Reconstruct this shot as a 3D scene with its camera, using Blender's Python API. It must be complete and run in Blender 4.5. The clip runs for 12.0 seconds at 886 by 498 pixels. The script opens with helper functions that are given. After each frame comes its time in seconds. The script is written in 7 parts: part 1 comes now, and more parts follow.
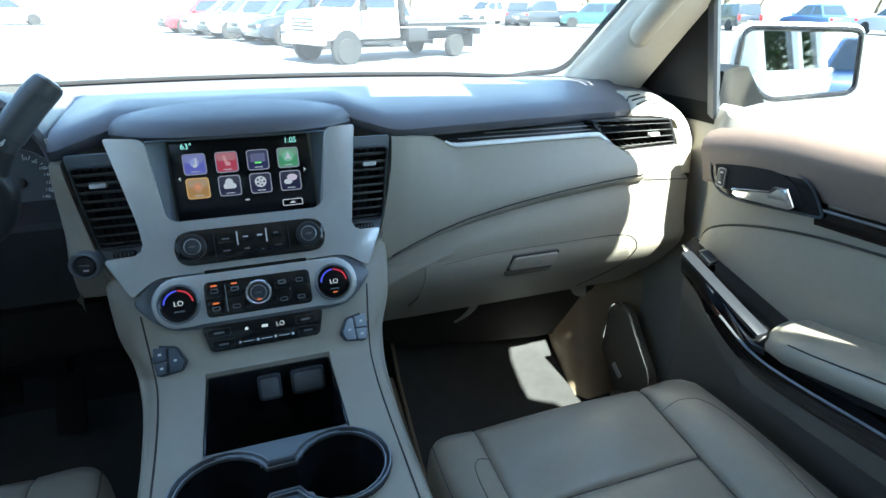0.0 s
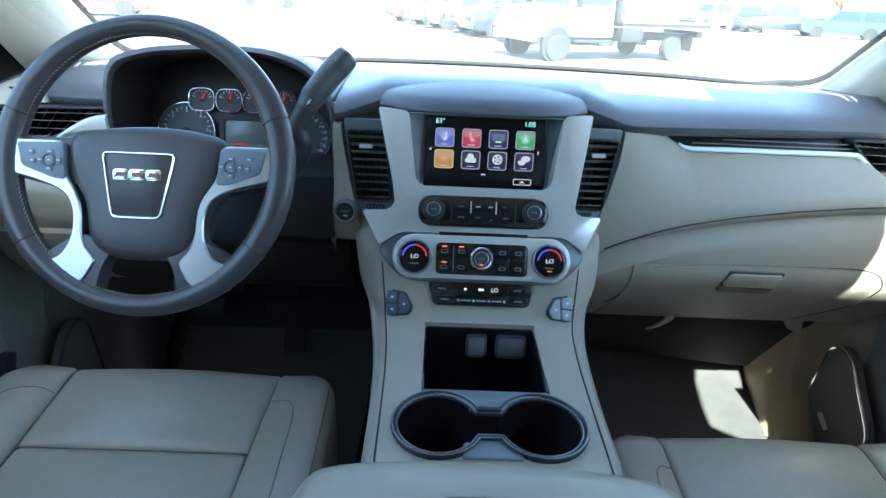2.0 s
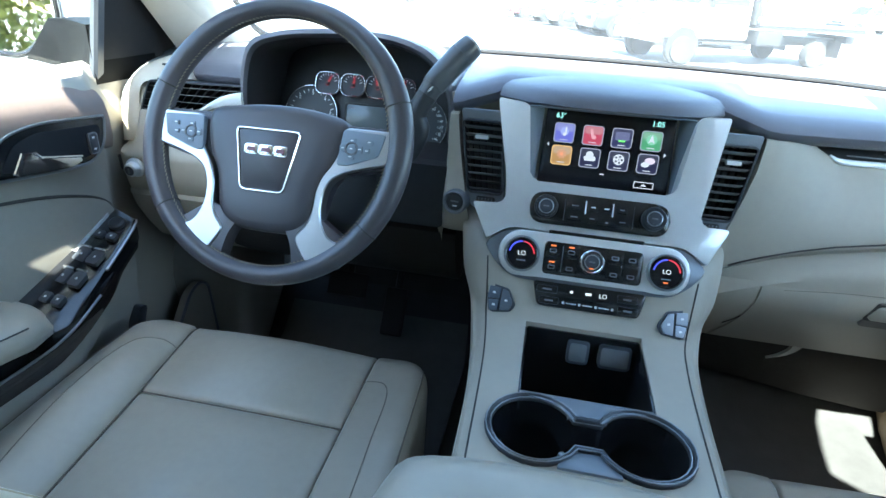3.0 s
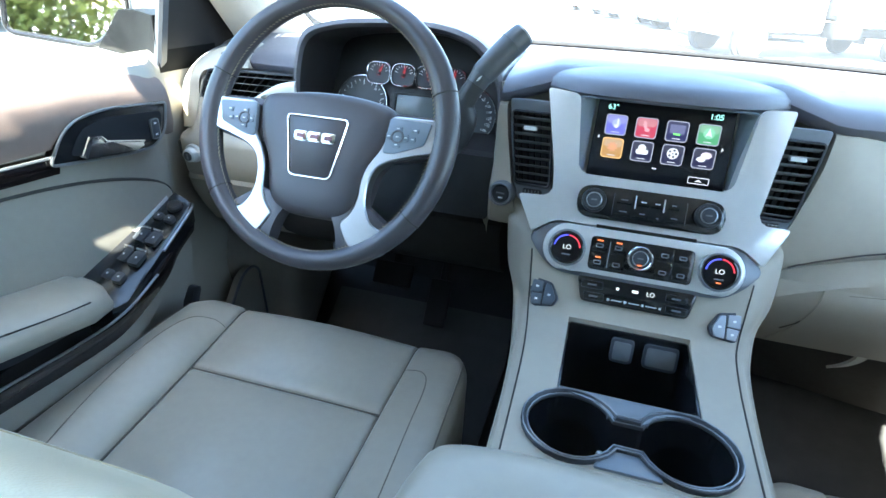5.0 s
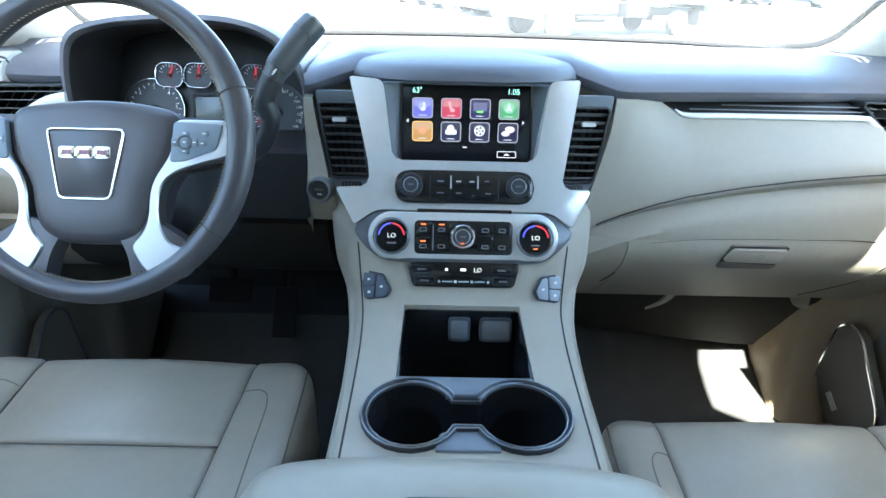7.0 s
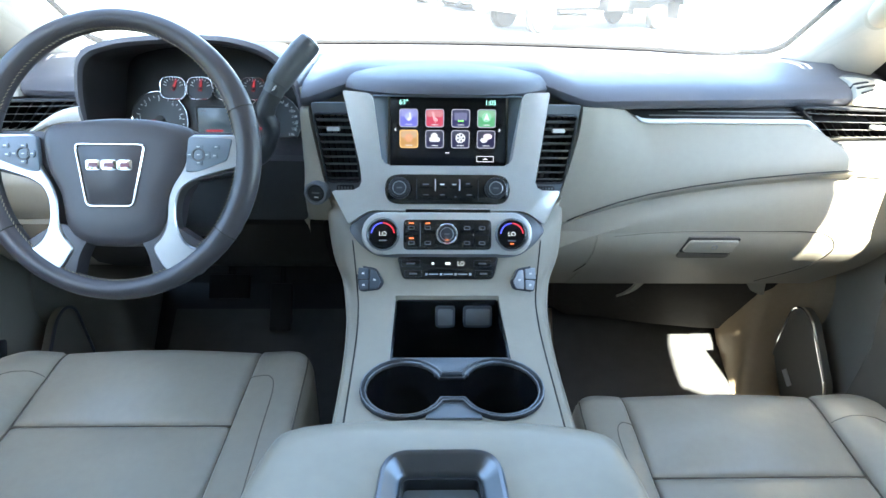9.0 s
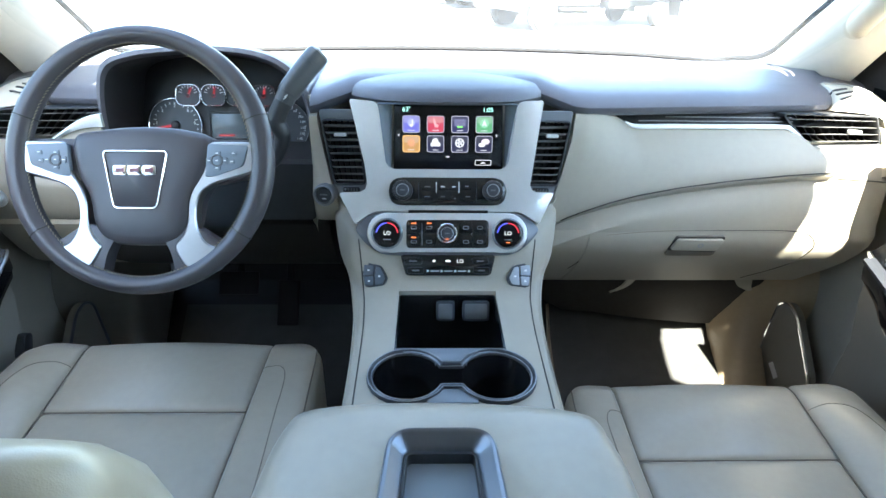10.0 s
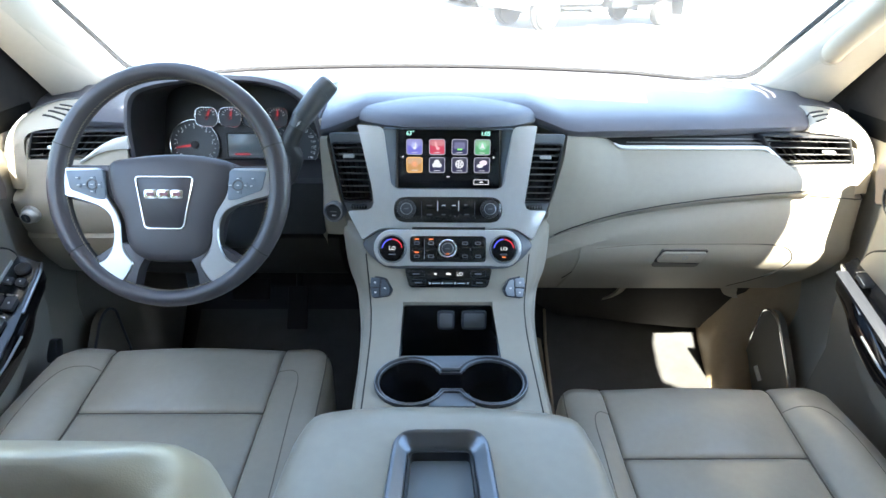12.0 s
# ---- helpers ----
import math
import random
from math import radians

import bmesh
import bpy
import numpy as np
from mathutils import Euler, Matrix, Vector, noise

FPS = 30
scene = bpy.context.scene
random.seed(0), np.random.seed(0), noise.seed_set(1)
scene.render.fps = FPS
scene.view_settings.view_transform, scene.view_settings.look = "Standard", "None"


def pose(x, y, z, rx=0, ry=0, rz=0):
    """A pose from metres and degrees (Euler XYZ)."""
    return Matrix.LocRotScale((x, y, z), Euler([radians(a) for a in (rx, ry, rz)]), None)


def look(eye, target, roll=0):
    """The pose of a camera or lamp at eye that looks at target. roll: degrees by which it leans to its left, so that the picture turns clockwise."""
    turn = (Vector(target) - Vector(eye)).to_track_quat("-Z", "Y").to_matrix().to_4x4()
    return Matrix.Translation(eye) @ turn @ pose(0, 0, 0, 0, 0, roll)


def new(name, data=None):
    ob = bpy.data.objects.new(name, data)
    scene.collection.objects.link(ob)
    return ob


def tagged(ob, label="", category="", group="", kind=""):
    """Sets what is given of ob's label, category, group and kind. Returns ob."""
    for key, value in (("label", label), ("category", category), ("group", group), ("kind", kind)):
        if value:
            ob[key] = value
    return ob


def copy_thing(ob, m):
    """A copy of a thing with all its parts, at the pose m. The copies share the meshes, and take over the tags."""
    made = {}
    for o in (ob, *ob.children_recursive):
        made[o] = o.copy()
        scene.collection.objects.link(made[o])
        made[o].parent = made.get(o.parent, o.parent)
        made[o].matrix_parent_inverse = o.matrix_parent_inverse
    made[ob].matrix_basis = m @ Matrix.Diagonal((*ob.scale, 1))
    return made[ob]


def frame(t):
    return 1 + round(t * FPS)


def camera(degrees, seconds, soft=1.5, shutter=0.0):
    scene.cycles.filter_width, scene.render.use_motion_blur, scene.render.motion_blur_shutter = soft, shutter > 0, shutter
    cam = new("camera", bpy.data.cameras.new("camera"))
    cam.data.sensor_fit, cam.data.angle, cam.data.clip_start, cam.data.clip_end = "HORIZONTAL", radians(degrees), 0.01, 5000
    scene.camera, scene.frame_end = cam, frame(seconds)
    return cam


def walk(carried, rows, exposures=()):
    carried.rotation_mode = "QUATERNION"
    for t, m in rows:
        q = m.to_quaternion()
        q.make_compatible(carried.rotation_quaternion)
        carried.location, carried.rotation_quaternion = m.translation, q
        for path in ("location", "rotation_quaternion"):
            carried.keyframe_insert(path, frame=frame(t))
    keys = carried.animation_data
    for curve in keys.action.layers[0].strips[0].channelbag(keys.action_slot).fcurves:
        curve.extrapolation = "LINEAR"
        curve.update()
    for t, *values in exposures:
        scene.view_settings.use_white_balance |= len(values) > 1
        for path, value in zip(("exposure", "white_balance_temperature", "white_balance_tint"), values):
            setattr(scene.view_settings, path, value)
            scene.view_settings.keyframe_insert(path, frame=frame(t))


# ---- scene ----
cam = camera(76.8, 12.0)
PATH = [
    (0, (0.004, -0.709, 1.504), (0.631, 1.013, 0.703), 0.5),
    (0.5, (-0.022, -0.722, 1.506), (0.471, 1.042, 0.703), 1.1),
    (1, (-0.044, -0.737, 1.506), (0.286, 1.061, 0.697), 1.7),
    (1.5, (-0.057, -0.74, 1.503), (0.113, 1.077, 0.686), 2.4),
    (2, (-0.071, -0.745, 1.5), (-0.037, 1.076, 0.673), 2.7),
    (2.5, (-0.076, -0.738, 1.495), (-0.204, 1.073, 0.655), 3.1),
    (3, (-0.088, -0.733, 1.489), (-0.391, 1.05, 0.634), 3.6),
    (3.2, (-0.089, -0.732, 1.488), (-0.46, 1.035, 0.627), 3.7),
    (4.8, (-0.086, -0.733, 1.483), (-0.619, 0.979, 0.598), 3.3),
    (5, (-0.08, -0.73, 1.483), (-0.55, 1.003, 0.601), 3.1),
    (5.5, (-0.068, -0.722, 1.484), (-0.385, 1.048, 0.608), 2.5),
    (6, (-0.053, -0.715, 1.483), (-0.25, 1.073, 0.608), 2.0),
    (6.5, (-0.044, -0.709, 1.48), (-0.127, 1.086, 0.601), 1.6),
    (7, (-0.031, -0.703, 1.474), (-0.022, 1.092, 0.593), 1.3),
    (7.2, (-0.027, -0.702, 1.472), (0.002, 1.094, 0.594), 1.3),
    (9, (-0.031, -0.781, 1.515), (0.026, 1.005, 0.617), 1.0),
    (9.5, (-0.03, -0.811, 1.529), (0.023, 0.974, 0.628), 0.9),
    (10, (-0.031, -0.831, 1.542), (0.021, 0.952, 0.635), 0.9),
    (10.5, (-0.03, -0.845, 1.554), (0.02, 0.935, 0.644), 0.9),
    (11, (-0.032, -0.863, 1.57), (0.015, 0.915, 0.657), 0.8),
    (11.5, (-0.031, -0.877, 1.586), (0.014, 0.9, 0.67), 0.8),
    (12, (-0.029, -0.885, 1.602), (0.012, 0.894, 0.687), 0.8),
]
EXPOSURES = [(0, 2.84, 5860, -5), (1.5, 3.14, 5850, -5), (3, 3.64, 5890, -3), (5, 4.04, 6060, -1), (7, 4.02, 6200, -1), (9, 4.03, 6430, 1), (11, 3.95, 6560, 3), (12, 3.81, 6640, 4)]
walk(cam, [(t, look(eye, target, roll)) for t, eye, target, roll in PATH], EXPOSURES)

# ---- light ----
SUN = Vector((0.045, -0.61, 0.75)).normalized()
world = bpy.data.worlds.new("sky")
scene.world = world
world.use_nodes = True
sky = world.node_tree.nodes.new("ShaderNodeTexSky")
sky.sky_type, sky.sun_disc = "NISHITA", False
sky.sun_elevation, sky.sun_rotation = math.asin(SUN.z), math.atan2(SUN.x, SUN.y)
background = world.node_tree.nodes["Background"]
world.node_tree.links.new(sky.outputs[0], background.inputs[0])
background.inputs[1].default_value = 0.12
sun = new("sun", bpy.data.lights.new("sun", "SUN"))
sun.data.energy, sun.data.angle, sun.data.color = 5.0, radians(0.55), (1.0, 0.95, 0.87)
sun.matrix_world = look(SUN * 30, (0, 0, 0))


# ---- materials ----
def material(name, colour, rough=0.5, metal=0.0, grain=0.0, scale=400.0, tint=0.1, blotch=6.0, coat=0.0, emit=0.0, cell=False, spec=0.5, soft=0.0):
    """A surface with fine relief (grain, at scale per metre) and colour that varies at two scales."""
    m = bpy.data.materials.new(name)
    m.use_nodes = True
    tree = m.node_tree
    p = tree.nodes["Principled BSDF"]
    p.inputs["Roughness"].default_value, p.inputs["Metallic"].default_value = rough, metal
    p.inputs["Coat Weight"].default_value, p.inputs["Specular IOR Level"].default_value = coat, spec
    if emit:
        p.inputs["Emission Color"].default_value, p.inputs["Emission Strength"].default_value = (*colour, 1), emit
        p.inputs["Base Color"].default_value = (0.01, 0.01, 0.01, 1)
        return m
    where = tree.nodes.new("ShaderNodeTexCoord")

    def noise_at(size, detail=3.0):
        n = tree.nodes.new("ShaderNodeTexNoise")
        n.inputs["Scale"].default_value, n.inputs["Detail"].default_value = size, detail
        tree.links.new(where.outputs["Object"], n.inputs["Vector"])
        return n

    big, small = noise_at(blotch), noise_at(blotch * 14)
    add = tree.nodes.new("ShaderNodeMath")
    add.operation = "ADD"
    tree.links.new(big.outputs["Fac"], add.inputs[0])
    tree.links.new(small.outputs["Fac"], add.inputs[1])
    ramp = tree.nodes.new("ShaderNodeMapRange")
    ramp.inputs[1].default_value, ramp.inputs[2].default_value = 0.6, 1.4
    ramp.inputs[3].default_value, ramp.inputs[4].default_value = 1 - tint, 1 + tint
    tree.links.new(add.outputs[0], ramp.inputs[0])
    mul = tree.nodes.new("ShaderNodeVectorMath")
    mul.operation = "SCALE"
    mul.inputs[0].default_value = colour
    tree.links.new(ramp.outputs[0], mul.inputs["Scale"])
    tree.links.new(mul.outputs[0], p.inputs["Base Color"])
    worn = tree.nodes.new("ShaderNodeMapRange")
    wear = min(0.18, 2 * tint)
    worn.inputs[3].default_value, worn.inputs[4].default_value = max(0.02, rough * (1 - wear)), min(1, rough * (1 + wear))
    tree.links.new(small.outputs["Fac"], worn.inputs[0])
    tree.links.new(worn.outputs[0], p.inputs["Roughness"])
    if grain:
        if cell:
            t = tree.nodes.new("ShaderNodeTexVoronoi")
            t.inputs["Scale"].default_value = scale
            tree.links.new(where.outputs["Object"], t.inputs["Vector"])
            height = t.outputs["Distance"]
        else:
            height = noise_at(scale).outputs["Fac"]
        bump = tree.nodes.new("ShaderNodeBump")
        bump.inputs["Strength"].default_value, bump.inputs["Distance"].default_value = grain, 0.0006
        tree.links.new(height, bump.inputs["Height"])
        tree.links.new(bump.outputs[0], p.inputs["Normal"])
        if soft:
            wave = tree.nodes.new("ShaderNodeBump")
            wave.inputs["Strength"].default_value, wave.inputs["Distance"].default_value = soft, 0.008
            tree.links.new(noise_at(11, 1.5).outputs["Fac"], wave.inputs["Height"])
            tree.links.new(wave.outputs[0], bump.inputs["Normal"])
    return m


def glass_material(name, tint, veil=0.0):
    m = bpy.data.materials.new(name)
    m.use_nodes = True
    tree = m.node_tree
    tree.nodes.remove(tree.nodes["Principled BSDF"])
    clear, gloss, mix, edge, power, share = (tree.nodes.new("ShaderNode" + k) for k in ("BsdfTransparent", "BsdfGlossy", "MixShader", "LayerWeight", "Math", "Math"))
    clear.inputs[0].default_value, gloss.inputs["Roughness"].default_value = (*tint, 1), 0.01
    power.operation, power.inputs[1].default_value = "POWER", 5.0
    share.operation, share.inputs[1].default_value, share.inputs[2].default_value = "MULTIPLY_ADD", 0.6, 0.03
    tree.links.new(edge.outputs["Facing"], power.inputs[0])
    tree.links.new(power.outputs[0], share.inputs[0])
    tree.links.new(share.outputs[0], mix.inputs[0])
    tree.links.new(clear.outputs[0], mix.inputs[1])
    tree.links.new(gloss.outputs[0], mix.inputs[2])
    last = mix.outputs[0]
    # translucent film that imitates glare washing out the view
    if veil:
        film, over = tree.nodes.new("ShaderNodeBsdfTranslucent"), tree.nodes.new("ShaderNodeMixShader")
        film.inputs[0].default_value, over.inputs[0].default_value = (0.9, 0.9, 0.88, 1), veil
        tree.links.new(last, over.inputs[1])
        tree.links.new(film.outputs[0], over.inputs[2])
        last = over.outputs[0]
    tree.links.new(last, tree.nodes["Material Output"].inputs[0])
    return m


LEATHER = material("beige_leather", (0.345, 0.31, 0.25), 0.31, grain=0.09, scale=1100, tint=0.05, cell=True, soft=0.8)
BEIGE = material("beige_plastic", (0.37, 0.335, 0.27), 0.52, grain=0.35, scale=1400, tint=0.04)
CREAM = material("cream_trim", (0.52, 0.47, 0.38), 0.55, grain=0.3, scale=900, tint=0.04)
COCOA = material("cocoa_soft_plastic", (0.132, 0.130, 0.148), 0.36, grain=0.4, scale=1100, tint=0.06, cell=True)
PILLAR = material("pale_pillar_trim", (0.62, 0.57, 0.49), 0.6, grain=0.35, scale=900, tint=0.04)
ROLL = material("brown_door_leather", (0.195, 0.142, 0.118), 0.5, grain=0.5, scale=900, tint=0.1, cell=True)
WHEEL = material("dark_wheel_leather", (0.072, 0.064, 0.069), 0.33, grain=0.12, scale=1200, tint=0.03, cell=True)
SILVER = material("silver_painted_plastic", (0.68, 0.68, 0.67), 0.33, 0.45, grain=0.08, scale=2500, tint=0.04)
BRUSHED = material("brushed_silver_trim", (0.45, 0.45, 0.455), 0.32, 0.95, grain=0.05, scale=2500, tint=0.04)
STRIP = material("pale_silver_strip", (0.80, 0.80, 0.78), 0.3, 0.1, grain=0.05, scale=2500, tint=0.03)
SATIN = material("satin_gunmetal", (0.30, 0.31, 0.32), 0.34, 0.8, grain=0.06, scale=2500, tint=0.05)
CHROME = material("chrome", (0.85, 0.85, 0.86), 0.12, 1.0, tint=0.03)
GLOSS = material("gloss_black_plastic", (0.012, 0.012, 0.013), 0.16, tint=0.2, coat=0.3)
BLACK = material("black_plastic", (0.026, 0.026, 0.028), 0.45, grain=0.4, scale=1500, tint=0.2)
GREY = material("dark_grey_plastic", (0.048, 0.053, 0.062), 0.36, grain=0.2, scale=1500, tint=0.12)
SLAT = material("louvre_plastic", (0.22, 0.218, 0.212), 0.4, tint=0.08)
LEVER = material("charcoal_grip", (0.075, 0.079, 0.084), 0.33, grain=0.15, scale=1500, tint=0.08)
BUTTON = material("grey_button", (0.16, 0.165, 0.17), 0.42, grain=0.15, scale=1500, tint=0.08)
PEWTER = material("pewter_tray_plastic", (0.17, 0.185, 0.205), 0.4, 0.15, tint=0.02)
RIMDARK = material("dark_satin_rim", (0.020, 0.022, 0.027), 0.42, 0.0, tint=0.02)
CARPET = material("dark_carpet", (0.015, 0.014, 0.013), 0.95, grain=1.0, scale=700, tint=0.35, blotch=20)
# trim colour, also used to paint shade on lining, kick panel and latch recess
DOORLOW = material("dark_taupe_trim_and_shade", (0.165, 0.145, 0.118), 0.6, grain=0.4, scale=900, tint=0.08)
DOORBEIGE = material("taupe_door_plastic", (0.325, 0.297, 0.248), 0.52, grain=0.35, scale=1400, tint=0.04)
DOORHIDE = material("taupe_door_leather", (0.33, 0.30, 0.25), 0.42, grain=0.14, scale=1100, tint=0.05, cell=True)
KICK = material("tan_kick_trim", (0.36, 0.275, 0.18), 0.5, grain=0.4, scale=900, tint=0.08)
PODGREY = material("dark_satin_pod", (0.15, 0.16, 0.175), 0.38, 0.5, grain=0.06, scale=2500, tint=0.04)
# shaded copy of the seat switch plastic, for the left keys
KEY_SHADED = material("blue_switch_shaded", (0.085, 0.105, 0.13), 0.36, tint=0.06)
CORNER = material("matte_black_panel", (0.016, 0.016, 0.018), 0.75, grain=0.4, scale=1200, tint=0.15, spec=0.2)
VENT = material("slate_vent_plastic", (0.19, 0.205, 0.225), 0.30, grain=0.15, scale=1500, tint=0.06)
MAT = material("black_mat", (0.046, 0.045, 0.043), 0.8, grain=0.9, scale=500, tint=0.25, blotch=25)
TRIMLOW = material("brown_beige_kick_trim", (0.26, 0.205, 0.14), 0.6, grain=0.4, scale=900, tint=0.1)
WOOD = material("dark_gloss_wood", (0.014, 0.010, 0.009), 0.09, tint=0.4, blotch=9, coat=0.6)
SWITCH = material("blue_grey_switch_plastic", (0.21, 0.24, 0.28), 0.38, grain=0.1, scale=1500, tint=0.04)
# felt colour, also used to paint the shade on the knee panel
HUSH = material("brown_felt_knee_shade", (0.022, 0.019, 0.016), 0.9, grain=0.6, scale=600, tint=0.2)
SEWN = material("taupe_seat_thread", (0.15, 0.13, 0.105), 0.7, tint=0.2)
SEAM = material("dark_seam_thread", (0.05, 0.045, 0.04), 0.8, tint=0.2)
STITCH = material("tan_stitching", (0.34, 0.29, 0.2), 0.7, tint=0.15)
LINER = material("pale_headliner", (0.55, 0.51, 0.44), 0.9, grain=0.5, scale=900, tint=0.05)
MIRROR = material("mirror_glass", (0.86, 0.88, 0.88), 0.02, 1.0, tint=0.01)
PAINT = material("white_car_paint", (0.78, 0.78, 0.77), 0.22, tint=0.03, coat=0.8)
DIAL = material("dial_face", (0.04, 0.045, 0.052), 0.4, tint=0.1)
WHITE = material("white_print", (0.75, 0.76, 0.76), 0.5, tint=0.03)
LCD = material("unlit_lcd", (0.16, 0.19, 0.2), 0.2, tint=0.06)
GLASS = glass_material("clear_glass", (0.97, 0.98, 0.975))
# glare over the view out, put in as a pale film on the glass
HAZED = glass_material("hazed_windscreen_glass", (0.97, 0.98, 0.975), 0.018)
TINTED = glass_material("privacy_glass", (0.045, 0.055, 0.05))
SCREEN = material("black_screen_glass", (0.006, 0.006, 0.008), 0.22, tint=0.1)


def glow(name, colour, strength):
    return material(name, colour, emit=strength)


LIT_WHITE = glow("lit_white", (0.9, 0.95, 1.0), 0.10)
LIT_CYAN = glow("lit_cyan", (0.45, 1.0, 0.9), 0.14)
LIT_AMBER = glow("lit_amber", (1.0, 0.22, 0.06), 0.11)
LIT_RED = glow("lit_red", (1.0, 0.05, 0.09), 0.07)
LIT_BLUE = glow("lit_blue", (0.10, 0.12, 1.0), 0.10)


# ---- mesh tools ----
BASE = {}


def thing(name, base=(0, 0, 0), label="", category="", group="", kind=""):
    ob = new(name)
    ob.location = base
    ob.empty_display_size = 0.05
    BASE[ob.name] = Vector(base)
    return tagged(ob, label, category, group, kind)


def solid(name, bm, mat, angle=35):
    """Links a bmesh as one mesh object, in world places."""
    bmesh.ops.recalc_face_normals(bm, faces=bm.faces)
    me = bpy.data.meshes.new(name)
    for f in bm.faces:
        f.smooth = True
    bm.to_mesh(me)
    bm.free()
    me.set_sharp_from_angle(angle=radians(angle))
    me.materials.append(mat)
    ob = new(name, me)
    BASE[ob.name] = Vector((0, 0, 0))
    return ob


def part(name, bm, mat, parent, label="", angle=35):
    """Links a bmesh, given in world places, as one mesh under a thing or a part."""
    base = BASE[parent.name]
    bmesh.ops.translate(bm, verts=bm.verts, vec=-base)
    ob = solid(name, bm, mat, angle)
    ob.parent = parent
    BASE[ob.name] = base
    return tagged(ob, label)


def text(name, words, size, mat, m, parent, label=""):
    """Raised letters in the built-in font, centred on the plane m."""
    c = bpy.data.curves.new(name, "FONT")
    c.body, c.size, c.align_x, c.align_y, c.extrude = words, size, "CENTER", "CENTER", 0.0002
    c.materials.append(mat)
    ob = new(name, c)
    ob.parent = parent
    ob.matrix_basis = Matrix.Translation(-BASE[parent.name]) @ m
    BASE[ob.name] = BASE[parent.name]
    return tagged(ob, label)


def plane(o, slope):
    """A reclined plane: x across, y up along it, z towards the cabin."""
    v = Vector((0, slope, 1)).normalized()
    n = Vector((1, 0, 0)).cross(v)
    return Matrix(((1, 0, n.x, o[0]), (0, v.y, n.y, o[1]), (0, v.z, n.z, o[2]), (0, 0, 0, 1)))


def at(m, u, v, w=0.0):
    return m @ Matrix.Translation((u, v, w))


SIDE = {s: Matrix(((0, 0, s, 0), (1, 0, 0, 0), (0, 1, 0, 0), (0, 0, 0, 1))) for s in (1, -1)}
FLAT = Matrix.Identity(4)


def box(bm, c, s, bevel=0.0, m=FLAT, seg=2):
    made = bmesh.ops.create_cube(bm, size=1, matrix=m @ Matrix.Translation(c) @ Matrix.Diagonal((*s, 1)))["verts"]
    if bevel:
        edges = {e for v in made for e in v.link_edges}
        bmesh.ops.bevel(bm, geom=list(edges), offset=bevel, segments=seg, profile=0.5, affect="EDGES")
    return bm


def rounded(points, r, n=5):
    """A polygon with its corners rounded; r is one radius or one for each corner."""
    out, k = [], len(points)
    for i, p in enumerate(points):
        p = Vector(p)
        a, b = Vector(points[i - 1]) - p, Vector(points[(i + 1) % k]) - p
        rr = r[i] if isinstance(r, (list, tuple)) else r
        rr = min(rr, a.length * 0.48, b.length * 0.48)
        a, b = p + a.normalized() * rr, p + b.normalized() * rr
        for j in range(n + 1):
            t = j / n
            out.append(a * (1 - t) ** 2 + p * 2 * t * (1 - t) + b * t * t)
    return [(q.x, q.y) for q in out]


def rect(w, h, r, cx=0.0, cy=0.0, n=5):
    return rounded([(cx - w / 2, cy - h / 2), (cx + w / 2, cy - h / 2), (cx + w / 2, cy + h / 2), (cx - w / 2, cy + h / 2)], r, n)


def circle(r, n=28, cx=0.0, cy=0.0):
    return [(cx + r * math.cos(2 * math.pi * i / n), cy + r * math.sin(2 * math.pi * i / n)) for i in range(n)]


def plate(bm, outline, z0, z1, m=FLAT, bevel=0.0, seg=2):
    """A plate of that outline from z0 to its bevelled face at z1."""
    lo = [bm.verts.new(m @ Vector((u, v, z0))) for u, v in outline]
    hi = [bm.verts.new(m @ Vector((u, v, z1))) for u, v in outline]
    k = len(lo)
    for i in range(k):
        bm.faces.new((lo[i], lo[(i + 1) % k], hi[(i + 1) % k], hi[i]))
    bm.faces.new(hi)
    bm.faces.new(lo[::-1])
    if bevel:
        edges = [bm.edges.get((hi[i], hi[(i + 1) % k])) for i in range(k)]
        bmesh.ops.bevel(bm, geom=edges, offset=bevel, segments=seg, profile=0.5, affect="EDGES", clamp_overlap=True)
    return bm


def grown(outline, d):
    """The outline moved outwards by d (inwards: minus); it runs counter-clockwise."""
    k, out = len(outline), []
    area = sum(outline[i - 1][0] * outline[i][1] - outline[i][0] * outline[i - 1][1] for i in range(k))
    d = d if area > 0 else -d
    for i in range(k):
        a, b, c = Vector(outline[i - 1]), Vector(outline[i]), Vector(outline[(i + 1) % k])
        e, f = b - a, c - b
        n = Vector((e.y, -e.x)).normalized() if e.length > 1e-7 else Vector((0, 0))
        q = Vector((f.y, -f.x)).normalized() if f.length > 1e-7 else n
        n = (n + q).normalized() if (n + q).length > 1e-6 else n
        out.append((b.x + n.x * d, b.y + n.y * d))
    return out


def frame_ring(bm, outer, inner, z0, z1, m=FLAT, bevel=0.0):
    """A flat frame between two outlines of the same count."""
    k = len(outer)
    rows = [[bm.verts.new(m @ Vector((*p, z))) for p in o] for o, z in ((outer, z0), (outer, z1 - bevel), (grown(outer, -bevel), z1), (grown(inner, bevel), z1), (inner, z1 - bevel), (inner, z0))]
    for a, b in zip(rows, rows[1:] + rows[:1]):
        for i in range(k):
            bm.faces.new((a[i], a[(i + 1) % k], b[(i + 1) % k], b[i]))
    return bm


